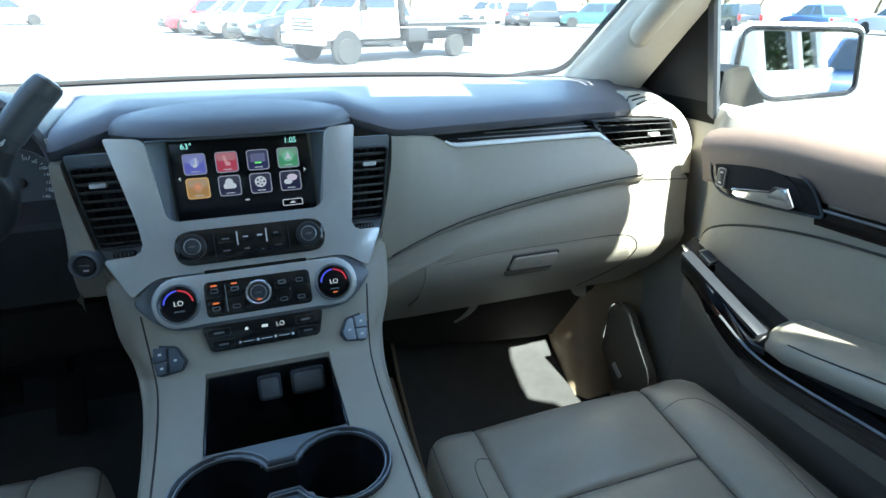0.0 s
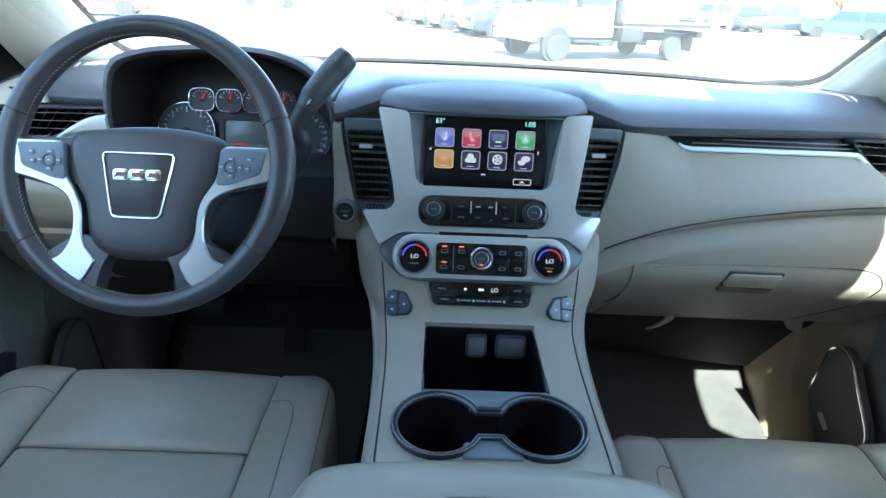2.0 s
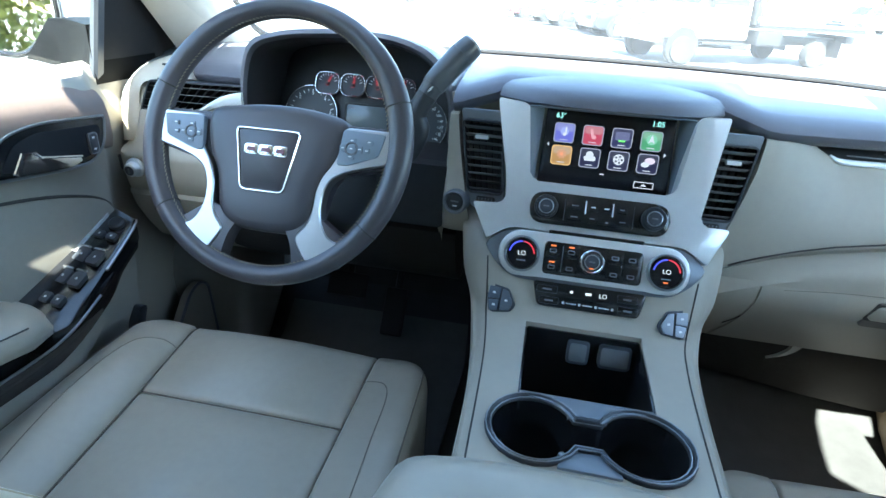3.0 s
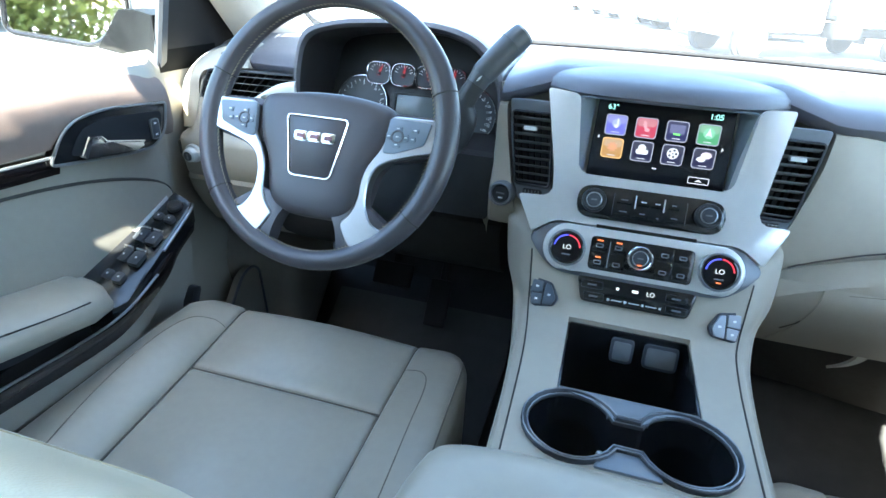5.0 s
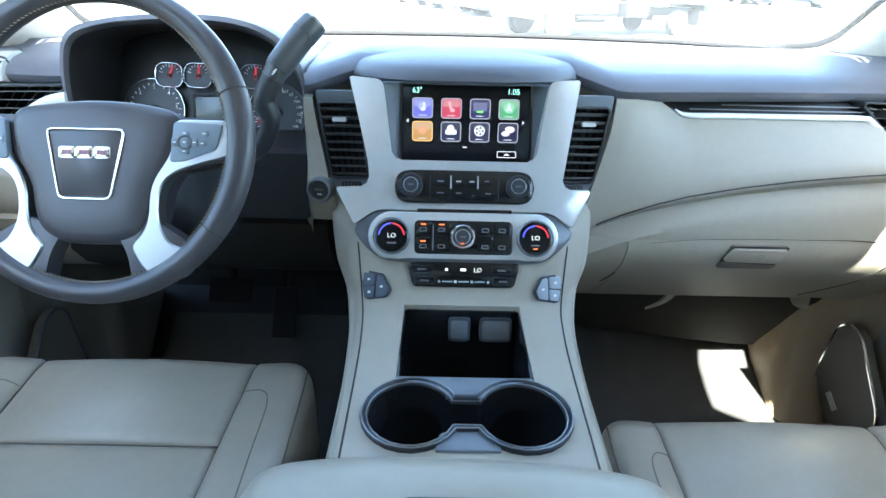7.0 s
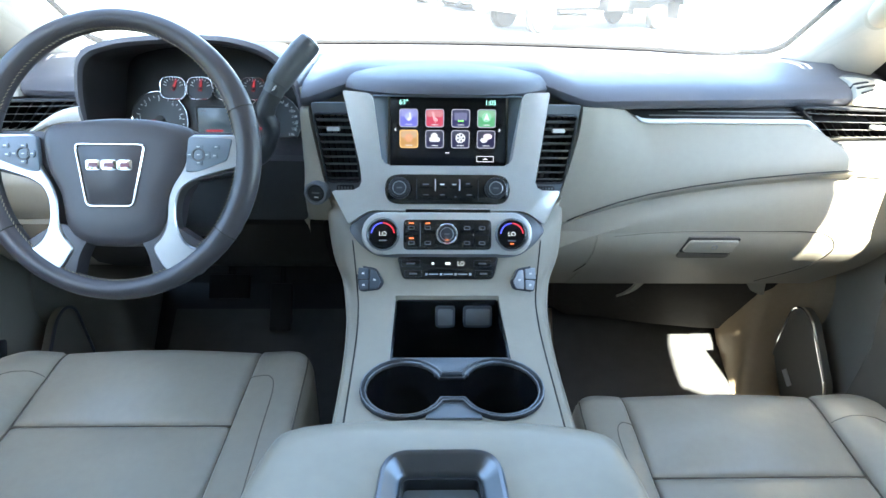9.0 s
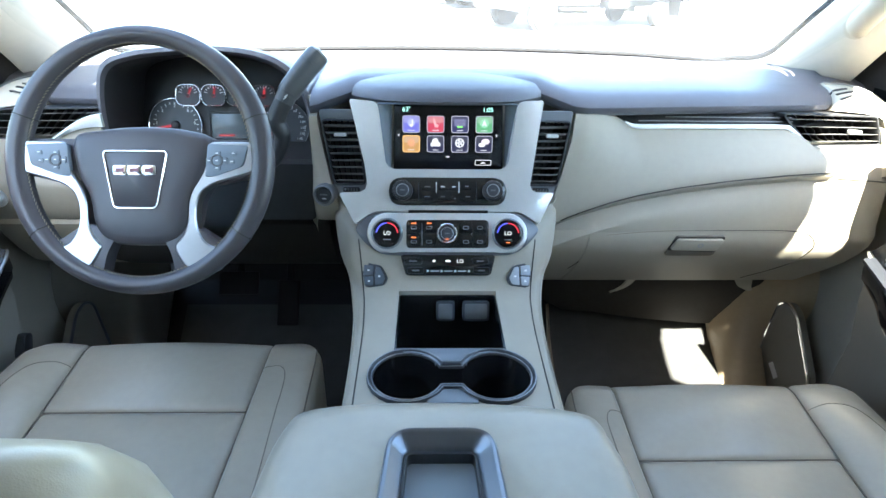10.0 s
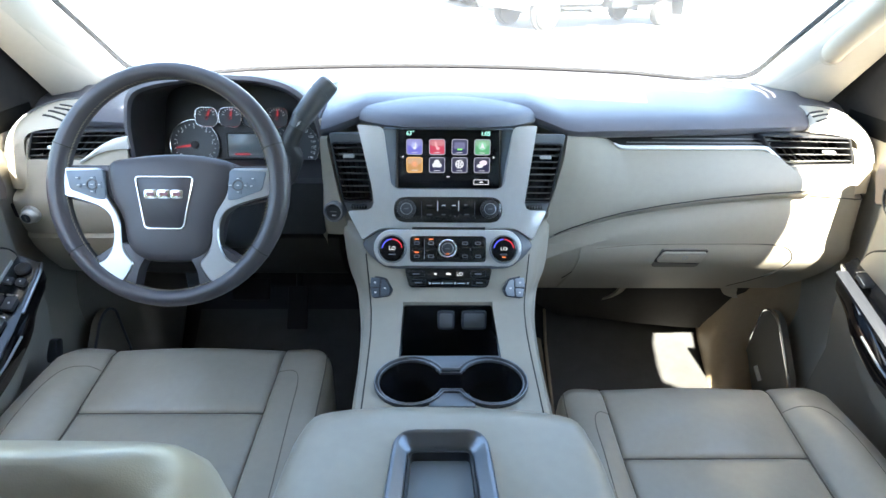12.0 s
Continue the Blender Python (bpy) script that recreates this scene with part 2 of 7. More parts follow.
def loft(bm, rings, closed=True, caps=True):
    rows = [[bm.verts.new(p) for p in r] for r in rings]
    k = len(rows[0])
    for a, b in zip(rows, rows[1:]):
        for i in range(k if closed else k - 1):
            bm.faces.new((a[i], a[(i + 1) % k], b[(i + 1) % k], b[i]))
    if caps and closed:
        bm.faces.new(rows[0][::-1])
        bm.faces.new(rows[-1])
    return bm


def eased(points, k=4, closed=False):
    """Points with a smooth curve run through them (rows of points too)."""
    p = np.array(points, float)
    n = len(p)
    out = []
    for i in range(n if closed else n - 1):
        if closed:
            a, b, c, d = p[i - 1], p[i], p[(i + 1) % n], p[(i + 2) % n]
        else:
            b, c = p[i], p[i + 1]
            a = p[i - 1] if i else 2 * b - c
            d = p[i + 2] if i + 2 < n else 2 * c - b
        for j in range(k):
            t = j / k
            out.append(0.5 * (2 * b + (c - a) * t + (2 * a - 5 * b + 4 * c - d) * t * t + (3 * b - a - 3 * c + d) * t ** 3))
    if not closed:
        out.append(p[-1])
    return np.array(out)


def tube(bm, points, r, n=8, closed=False, flat=1.0):
    """A rod along points; r is one radius or one for each point."""
    pts = [Vector(p) for p in points]
    k = len(pts)
    rings, up = [], None
    for i, p in enumerate(pts):
        a = pts[i - 1] if i or closed else p
        b = pts[(i + 1) % k] if i < k - 1 or closed else p
        t = (b - a).normalized()
        if up is None:
            up = t.orthogonal().normalized()
        up = (up - t * up.dot(t)).normalized()
        s = t.cross(up)
        rr = r[i] if isinstance(r, (list, tuple)) else r
        rings.append([p + (up * math.cos(2 * math.pi * j / n) + s * math.sin(2 * math.pi * j / n) * flat) * rr for j in range(n)])
    if closed:
        rings.append(rings[0])
    loft(bm, rings, True, not closed)
    if closed:
        bmesh.ops.remove_doubles(bm, verts=bm.verts, dist=1e-6)
    return bm


def turned(bm, profile, m=FLAT, n=28):
    """A solid of revolution about the plane's z; profile: (radius, height)."""
    rings = [[m @ Vector((r * math.cos(2 * math.pi * i / n), r * math.sin(2 * math.pi * i / n), z)) for i in range(n)] for r, z in profile]
    return loft(bm, rings)


def cut(ob, *cutters):
    """Takes the cutters' shapes out of a mesh object for good."""
    for bm in cutters:
        bmesh.ops.recalc_face_normals(bm, faces=bm.faces)
        bmesh.ops.translate(bm, verts=bm.verts, vec=-BASE[ob.name])
        me = bpy.data.meshes.new("cutter")
        bm.to_mesh(me)
        bm.free()
        tool = bpy.data.objects.new("cutter", me)
        scene.collection.objects.link(tool)
        if ob.parent:
            tool.location = BASE[ob.name]
        mod = ob.modifiers.new("cut", "BOOLEAN")
        mod.operation, mod.object, mod.solver = "DIFFERENCE", tool, "EXACT"
        bpy.context.view_layer.update()
        done = bpy.data.meshes.new_from_object(ob.evaluated_get(bpy.context.evaluated_depsgraph_get()))
        ob.modifiers.clear()
        ob.data = done
        bpy.data.objects.remove(tool)
        done.set_sharp_from_angle(angle=radians(35))
    return ob


def B():
    return bmesh.new()


def lerp(x, *pairs):
    return float(np.interp(x, [p[0] for p in pairs], [p[1] for p in pairs]))


# ---- the setting: lot, cabin shell ----
def ground():
    bm = B()
    s = 700
    k = 24
    for i in range(k):
        for j in range(k):
            x0, x1 = -s + 2 * s * i / k, -s + 2 * s * (i + 1) / k
            y0, y1 = -s + 2 * s * j / k, -s + 2 * s * (j + 1) / k
            bm.faces.new([bm.verts.new((x, y, 0)) for x, y in ((x0, y0), (x1, y0), (x1, y1), (x0, y1))])
    bmesh.ops.remove_doubles(bm, verts=bm.verts, dist=0.001)
    m = material("pale_lot_asphalt", (0.2, 0.2, 0.195), 0.9, grain=0.8, scale=60, tint=0.15, blotch=0.3)
    return tagged(solid("ground", bm, m), "pale sun-bleached asphalt of a car lot", "ground", kind="structure")


ground()

# floor pan, firewall and the closed shell behind the camera
tagged(solid("floor", box(B(), (0, -1.05, 0.585), (1.7, 3.6, 0.05)), CARPET), "dark carpeted floor of the car", "floor", kind="structure")
bm = B()
loft(bm, [[(x, 0.42, 0.61), (x, 0.62, 0.70), (x, 0.75, 0.95), (x, 0.75, 1.30), (x, 0.80, 1.30), (x, 0.80, 0.55), (x, 0.42, 0.56)] for x in (-0.86, 0.86)])
tagged(solid("wall_front", bm, CARPET), "dark carpeted firewall under the dashboard", "wall", kind="structure")

for s, side in ((1, "right"), (-1, "left")):
    # body side behind the front door: sill wall, pillars, window openings
    bm = B()
    box(bm, (s * 0.88, -1.80, 0.95), (0.10, 1.98, 0.78), 0.01)
    loft(bm, [[(s * x, y, z) for x, y in ((a, -0.83), (a + 0.11, -0.83), (a + 0.11, -0.96), (a, -0.96))] for a, z in ((0.80, 1.31), (0.66, 1.86))])
    loft(bm, [[(s * x, y, z) for x, y in ((a, -1.80), (a + 0.10, -1.80), (a + 0.10, -1.90), (a, -1.90))] for a, z in ((0.80, 1.31), (0.66, 1.86))])
    loft(bm, [[(s * x, y, z) for x, y in ((a, -2.60), (a + 0.10, -2.60), (a + 0.10, -2.80), (a, -2.80))] for a, z in ((0.80, 1.31), (0.66, 1.86))])
    loft(bm, [[(s * x, y, z) for x, z in ((0.56, 1.83), (0.712, 1.80), (0.735, 1.83), (0.56, 1.92))] for y in (-2.78, -0.79)])
    tagged(solid("wall_" + side, bm, PAINT), "white painted body side with window openings", "wall", kind="structure")
for s, side in ((1, "right"), (-1, "left")):
    for y0, y1 in ((-1.80, -0.96), (-2.62, -1.90)):
        tagged(solid("window_rear_" + side, loft(B(), [[(s * 0.862, y, 1.335), (s * 0.724, y, 1.83), (s * 0.730, y, 1.83), (s * 0.868, y, 1.335)] for y in (y0, y1)]), TINTED), "dark privacy glass in the rear side window", "window", kind="structure")
tagged(solid('window_back', box(B(), (0, -2.78, 1.55), (1.5, 0.006, 0.44)), TINTED), 'dark privacy glass in the tailgate', 'window', kind='structure')
bm = B()
box(bm, (0, -2.8, 0.95), (1.76, 0.10, 0.78), 0.01)
box(bm, (0, -2.75, 1.80), (1.7, 0.10, 0.16), 0.01)
tagged(solid("wall_rear", bm, PAINT), "white tailgate wall closing the cabin", "wall", kind="structure")
bm = B()
rings = []
for x in np.linspace(-0.61, 0.61, 13):
    z = 1.90 - 0.045 * abs(x / 0.74) ** 3
    f = -0.17 - 0.12 * (x / 0.74) ** 2
    rings.append([(x, f, z - 0.04), (x, f - 0.08, z), (x, -2.75, z - 0.03), (x, -2.75, z + 0.03), (x, f - 0.1, z + 0.06), (x, f + 0.02, z)])
loft(bm, rings)
tagged(solid("ceiling", bm, LINER), "pale fabric headliner under the roof", "ceiling", kind="structure")


def base_y(x):
    """Where the windscreen meets the dashboard."""
    return 0.705 - 0.08 * (x / 0.5) ** 2 - 0.085 * max(0, abs(x) - 0.5) / 0.24 - 0.1 * max(0, abs(x) - 0.74) / 0.1


# windscreen glass, black border and added bands that block the sun
bm = B()
rings = []
for x in np.linspace(-0.78, 0.78, 17):
    yb, yt = base_y(x) + 0.03, -0.16 - 0.12 * (x / 0.74) ** 2
    xt = x * 0.88
    rings.append([(x, yb, 1.325), (xt, yt, 1.90 - 0.05 * abs(x / 0.74) ** 3), (xt, yt + 0.006, 1.905 - 0.05 * abs(x / 0.74) ** 3), (x, yb + 0.006, 1.33)])
loft(bm, rings)
ws = tagged(solid("windscreen", bm, HAZED), "clear curved windscreen in front of the dashboard", "windscreen", kind="structure")
ws.visible_shadow = False
bm = B()
tube(bm, [(x, base_y(x) - 0.004, 1.349) for x in np.linspace(-0.80, 0.80, 33)], 0.006, 6)
# two unseen bands on the upper glass, added to keep sun off the dash
for x0, x1, low in ((-0.25, 0.29, 0.60), (0.49, 0.77, 0.56)):
    band = []
    for x in np.linspace(x0, x1, 9):
        foot_ = Vector((x, base_y(x) + 0.03, 1.325))
        head_ = Vector((x * 0.88, -0.16 - 0.12 * (x / 0.74) ** 2, 1.90 - 0.05 * abs(x / 0.74) ** 3))
        p, q = foot_.lerp(head_, low), foot_.lerp(head_, 0.985)
        band.append([p, q, q - Vector((0, 0.004, 0.006)), p - Vector((0, 0.004, 0.006))])
    loft(bm, band)
for q in (1, -1):
    tube(bm, eased([(q * 0.62, base_y(0.62) - 0.004, 1.350), (q * 0.69, 0.560, 1.353), (q * 0.728, 0.480, 1.371), (q * 0.726, 0.35, 1.458), (q * 0.700, -0.19, 1.838)], 5), [lerp(i, (0, 0.005), (5, 0.0065), (9, 0.007), (13, 0.006), (20, 0.005)) for i in range(21)], 8)
tagged(solid("trim_windscreen", bm, CORNER), "black rubber windscreen border with unseen bands added to block sun", "trim", kind="structure")

# A-pillars
for s, side in ((1, "right"), (-1, "left")):
    bm = B()
    rows = []
    for t in np.linspace(-0.1, 1, 12):
        a = Vector((0.740 - 0.030 * t, 0.490 - 0.70 * t, 1.352 + 0.49 * t))
        b = Vector((0.822 - 0.045 * t, 0.320 - 0.54 * t, 1.336 + 0.51 * t))
        mid = (a + b) / 2 + Vector((-0.022, -0.012, -0.012))
        q = (b + mid) / 2 + Vector((-0.008, -0.004, -0.004))
        p = (a + mid) / 2 + Vector((-0.008, -0.004, -0.004))
        out = Vector((0.05, 0.05, 0.03))
        rows.append([(s * v.x, v.y, v.z) for v in (a, p, mid, q, b, b + out, a + out)])
    loft(bm, rows)
    tagged(solid("trim_pillar_" + side, bm, PILLAR, 50), "cream moulded trim on the windscreen pillar", "pillar trim", kind="structure")


# ---- dashboard ----
dash = thing("dashboard", (0, 0.3, 1.2), "cocoa and beige car dashboard with air vents and glovebox", "dashboard")


def lip(x):
    """Front edge of the upper pad: (y, z)."""
    a = abs(x)
    if -0.604 < x < -0.232:
        return lerp(x, (-0.242, 0.30), (-0.236, 0.17), (-0.232, 0.130)), 1.326
    return lerp(a, (0, 0.15), (0.16, 0.150), (0.235, 0.122), (0.5, 0.145), (0.68, 0.19), (0.725, 0.205), (0.76, 0.245), (0.84, 0.27)), lerp(a, (0, 1.345), (0.16, 1.345), (0.225, 1.325), (0.5, 1.326), (0.73, 1.318), (0.84, 1.318))


bm = B()
rings = []
for x in sorted([*np.linspace(-0.84, 0.84, 85), -0.6045, -0.6035, -0.242, -0.239, -0.236, -0.232, -0.228]):
    yf, zf = lip(x)
    yb = base_y(x) + 0.02
    top = zf + 0.022
    rings.append([(x, yf + 0.05, zf - 0.02), (x, yf + 0.012, zf - 0.014), (x, yf + 0.002, zf - 0.006), (x, yf, zf + 0.002), (x, yf + 0.008, zf + 0.012), (x, yf + 0.03, top), (x, yf + 0.09, max(top + 0.006, 1.350)),
                  (x, max(0.34, yf + 0.1), 1.358), (x, max(0.5, yf + 0.11), 1.352), (x, max(yb, yf + 0.13), 1.342), (x, max(yb, yf + 0.13), 1.28), (x, yf + 0.06, 1.28)])
loft(bm, rings)
part("upper_pad", bm, COCOA, dash, "cocoa soft-touch upper pad", 45)

# hood over the screen
bm = B()
rings = []
for s in np.linspace(-1, 1, 33):
    x = 0.168 * s
    e = (1 - abs(s) ** 2.6)
    y0 = 0.084 + 0.070 * abs(s) ** 3.6
    yb = y0 + 0.03 + 0.175 * e
    z0 = 1.341 - 0.003 * abs(s) ** 6
    rings.append([(x, y0 + 0.06, z0 - 0.006), (x, y0 + 0.008, z0 - 0.004), (x, y0, z0 + 0.002), (x, y0 + 0.004, z0 + 0.011), (x, y0 + 0.02, z0 + 0.018 + 0.003 * e), (x, (y0 + yb) / 2, z0 + 0.018 + 0.015 * e), (x, yb, z0 + 0.012 + 0.006 * e), (x, yb + 0.002, z0 - 0.004)])
loft(bm, rings)
screen_hood = part("screen_hood", bm, COCOA, dash, "cocoa padded hood over the screen", 45)
bm = B()
tube(bm, [(0.168 * s, 0.084 + 0.070 * abs(s) ** 3.6 + 0.75 * (0.03 + 0.175 * (1 - abs(s) ** 2.6)), 1.3575 + 0.0115 * (1 - abs(s) ** 2.6)) for s in np.linspace(-0.97, 0.97, 33)], 0.0018, 6)
part("seam", bm, SEAM, screen_hood)


def fold(x):
    """Height of the fold across the passenger side."""
    return lerp(x, (0.19, 1.108), (0.22, 1.124), (0.25, 1.137), (0.295, 1.154), (0.343, 1.168), (0.42, 1.184), (0.507, 1.197), (0.60, 1.207), (0.69, 1.214), (0.85, 1.218))


def end_back(x):
    """How far the dashboard turns away from the cabin towards its ends."""
    return 0.09 * max(0, (abs(x) - 0.805) / 0.05) ** 1.8


def low_profile(x, o=0.0):
    b = end_back(x)
    return [(0.101 - o, 1.092), (0.106 - o, 1.070), (0.123 - o, 1.044), (0.151 - o, 1.011), (0.187 - o, 0.976), (0.226 - o * 0.8, 0.942 - o * 0.4), (0.262 - o * 0.6, 0.909 - o * 0.8)], b


def stack_side(z):
    """Half width at which the side panels meet the centre stack."""
    return lerp(z, (1.0, 0.176), (1.14, 0.185), (1.175, 0.193), (1.27, 0.2165), (1.33, 0.2235))


def bolster_end(z):
    return lerp(z, (1.15, 0.690), (1.227, 0.692), (1.286, 0.622), (1.30, 0.612))


def smooth(t):
    t = min(1, max(0, t))
    return t * t * (3 - 2 * t)


XZ = Matrix(((1, 0, 0, 0), (0, 0, -1, 0), (0, 1, 0, 0), (0, 0, 0, 1)))
bm = B()
rings = []
for t in [*np.linspace(0, 0.795, 48), 0.8, 0.804, 0.809, 0.815, 0.822, *np.linspace(0.83, 1, 18)]:
    xn = 0.193 + t / 0.8 * 0.497 if t <= 0.8 else 0.69 + (t - 0.8) / 0.2 * 0.155
    f = fold(xn)
    k = smooth((t - 0.8) / 0.03)
    yt = lerp(xn, (0.222, 0.122), (0.30, 0.143), (0.34, 0.147))
    hi = lerp(xn, (0.27, 1.318), (0.335, 1.291))
    def front(w):
        return 0.098 + (yt - 0.098) * w - 0.007 * math.sin(math.pi * w)
    pts = [(0.22, hi - 0.002), (yt + 0.014, hi - 0.001), (yt + 0.004, hi - 0.002), (yt, hi - 0.008)]
    pts += [(front(w), f + 0.016 + (hi - 0.008 - f - 0.016) * w) for w in (0.8, 0.6, 0.4, 0.2)]
    pts += [(0.098, f + 0.016), (0.099, f + 0.004), (0.108, f - 0.002), (0.116, f - 0.010), (0.112, f - 0.022), (0.103, f - 0.034), (0.098, min(1.13, f - 0.045)), (0.100, 1.108)]
    pts = [(y + k * (lerp(z, (1.10, 0.106), (1.2, 0.118), (1.25, 0.136), (1.29, 0.150)) - y) if y < 0.2 and j > 2 else y, z) for j, (y, z) in enumerate(pts)]
    pts += low_profile(xn)[0] + [(0.29, 0.900), (0.42, 0.915), (0.42, 1.28)]
    ring = []
    for y, z in pts:
        a, e = stack_side(z), bolster_end(z)
        x = a + t / 0.8 * (e - a) if t <= 0.8 else e + (t - 0.8) / 0.2 * (0.855 - e)
        ring.append((x, y + end_back(x) + 0.05 * smooth((x - 0.795) / 0.02) * smooth((z - 1.195) / 0.01), z))
    rings.append(ring)
loft(bm, rings)
panel_r = part("passenger_panel", bm, BEIGE, dash, "beige padded passenger panel with a sewn fold", 40)
VENT_R = [(0.616, 1.292), (0.662, 1.257), (0.792, 1.260), (0.779, 1.318), (0.60, 1.33)]
cut(panel_r, plate(B(), VENT_R, -0.30, -0.05, XZ))

bm = B()
tube(bm, [(x, 0.0965, fold(x) + 0.010) for x in np.linspace(0.21, 0.685, 40)], 0.0013, 5)
part("seam", bm, SEAM, dash)
bm = B()
tube(bm, [(x, 0.1175 + end_back(x) + 0.02 * max(0, 0.700 - x), lerp(x, (0.688, 1.207), (0.84, 1.196))) for x in np.linspace(0.688, 0.835, 14)], 0.0011, 5)
part("seam", bm, SEAM, dash)

# glovebox door
bm = B()
rings = []
for x in np.linspace(0.268, 0.70, 45):
    hi = 1.1055 - 0.045 * max(0, (x - 0.655) / 0.045) ** 2.5
    low, b = low_profile(x, 0.0022)
    low = [(0.0975, 1.106)] + low
    zs = np.linspace(hi, 0.912, 16)
    zz, yy = [p[1] for p in low][::-1], [p[0] for p in low][::-1]
    front = [(x, float(np.interp(z, zz, yy)) + b, z) for z in zs]
    front[0] = (x, front[0][1] + 0.003, front[0][2])
    rings.append(front + [(x, 0.275 + b, 0.912), (x, 0.275 + b, hi - 0.005), ])
loft(bm, rings)
glove = part("glovebox_door", bm, BEIGE, dash, "beige glovebox door", 40)
bm = B()
edge = [(x, float(np.interp(z, [0.909, 0.942, 0.976, 1.011, 1.044, 1.070, 1.092], [0.262, 0.226, 0.187, 0.151, 0.123, 0.106, 0.101])) - 0.002 + end_back(x), z) for x, z in
        [(0.262, 0.95), (0.262, 1.0), (0.275, 1.05), (0.30, 1.098), (0.40, 1.1065), (0.55, 1.1085), (0.64, 1.108), (0.682, 1.100), (0.703, 1.075), (0.702, 1.03), (0.682, 0.975), (0.665, 0.93)]]
bpy.context.view_layer.update()
track = []
for x, y, z in eased(edge[3:], 6):
    ys = [hit[1].y + BASE[o.name].y for o in (panel_r, glove) for hit in [o.ray_cast(Vector((x, -0.2, z)) - BASE[o.name], (0, 1, 0))] if hit[0]]
    if ys:
        track.append((x, min(ys) + 0.0004, z))
tube(bm, track, [lerp(p[0], (0.3, 0.0006), (0.6, 0.0009), (0.66, 0.0015), (0.71, 0.0017)) for p in track], 5)
left = []
for k in range(9):
    x, z = 0.258 + 0.024 * k / 8, 0.985 + 0.085 * k / 8
    hit = panel_r.ray_cast(Vector((x, -0.2, z)) - BASE[panel_r.name], (0, 1, 0))
    if hit[0]:
        left.append((x, hit[1].y + BASE[panel_r.name].y, z))
tube(bm, left, 0.0014, 5)
part("gap", bm, SEAM, glove, "dark gap round the glovebox door")
HND = Matrix.Translation((0.475, 0.1030, 1.078)) @ Matrix.Rotation(radians(17), 4, "X") @ Matrix(((1, 0, 0, 0), (0, 0, -1, 0), (0, 1, 0, 0), (0, 0, 0, 1)))
bm = B()
plate(bm, rounded([(-0.054, -0.0285), (0.040, -0.0285), (0.049, 0.021), (-0.044, 0.021)], 0.006), -0.004, 0.0012, HND, 0.001)
# taupe instead of beige: the shade under the latch put into the colour
part("handle_recess", bm, DOORLOW, glove)
part("latch_gap", plate(B(), rounded([(-0.0535, -0.0135), (0.038, -0.0190), (0.049, 0.0205), (-0.0445, 0.0205)], 0.005), -0.003, 0.0022, HND), SEAM, glove, "dark gap behind the latch")
bm = B()
plate(bm, rounded([(-0.050, -0.0085), (0.040, -0.0105), (0.0455, 0.017), (-0.0415, 0.017)], 0.005), 0, 0.0075, HND, 0.002)
part("handle", bm, BEIGE, glove, "beige glovebox latch with a keyhole")
bm = B()
turned(bm, [(0.0055, 0.004), (0.0055, 0.0095), (0.0035, 0.0095), (0.003, 0.006), (0.0001, 0.006)], at(HND, 0.004, 0.004, -0.0015), 14)
part("keyhole", bm, SATIN, glove)

# bright strip and dark slit above the passenger panel
path = eased([(0.318, 0.147, 1.2985), (0.338, 0.1485, 1.2905), (0.40, 0.1495, 1.2905), (0.52, 0.1495, 1.2905), (0.604, 0.1495, 1.2905), (0.622, 0.148, 1.285), (0.66, 0.142, 1.254), (0.691, 0.134, 1.227)], 5)
bm = B()
tube(bm, path, [0.002 + 0.0028 * smooth(i / 6) for i in range(len(path))], 8, flat=0.8)
part("bright_strip", bm, STRIP, dash, "silver bead along the top of the panel")
bm = B()
rings = []
for x in np.linspace(0.27, 0.735, 34):
    yf, zf = lip(x)
    hi = lerp(x, (0.27, 1.316), (0.335, 1.288))
    rings.append([(x, 0.162, hi), (x, max(0.185, yf + 0.02), zf - 0.008), (x, 0.26, zf - 0.008), (x, 0.26, hi)])
loft(bm, rings)
slit = part("slit", bm, BLACK, dash, "dark slotted band under the pad")
for k in (0.0, 1.0):
    bm = B()
    tube(bm, [(x, 0.158 + 0.006 * k, 1.298 + 0.006 * k) for x in np.linspace(0.345 + 0.05 * k, 0.625, 14)], 0.0011, 5)
    part("slat", bm, SLAT, slit)


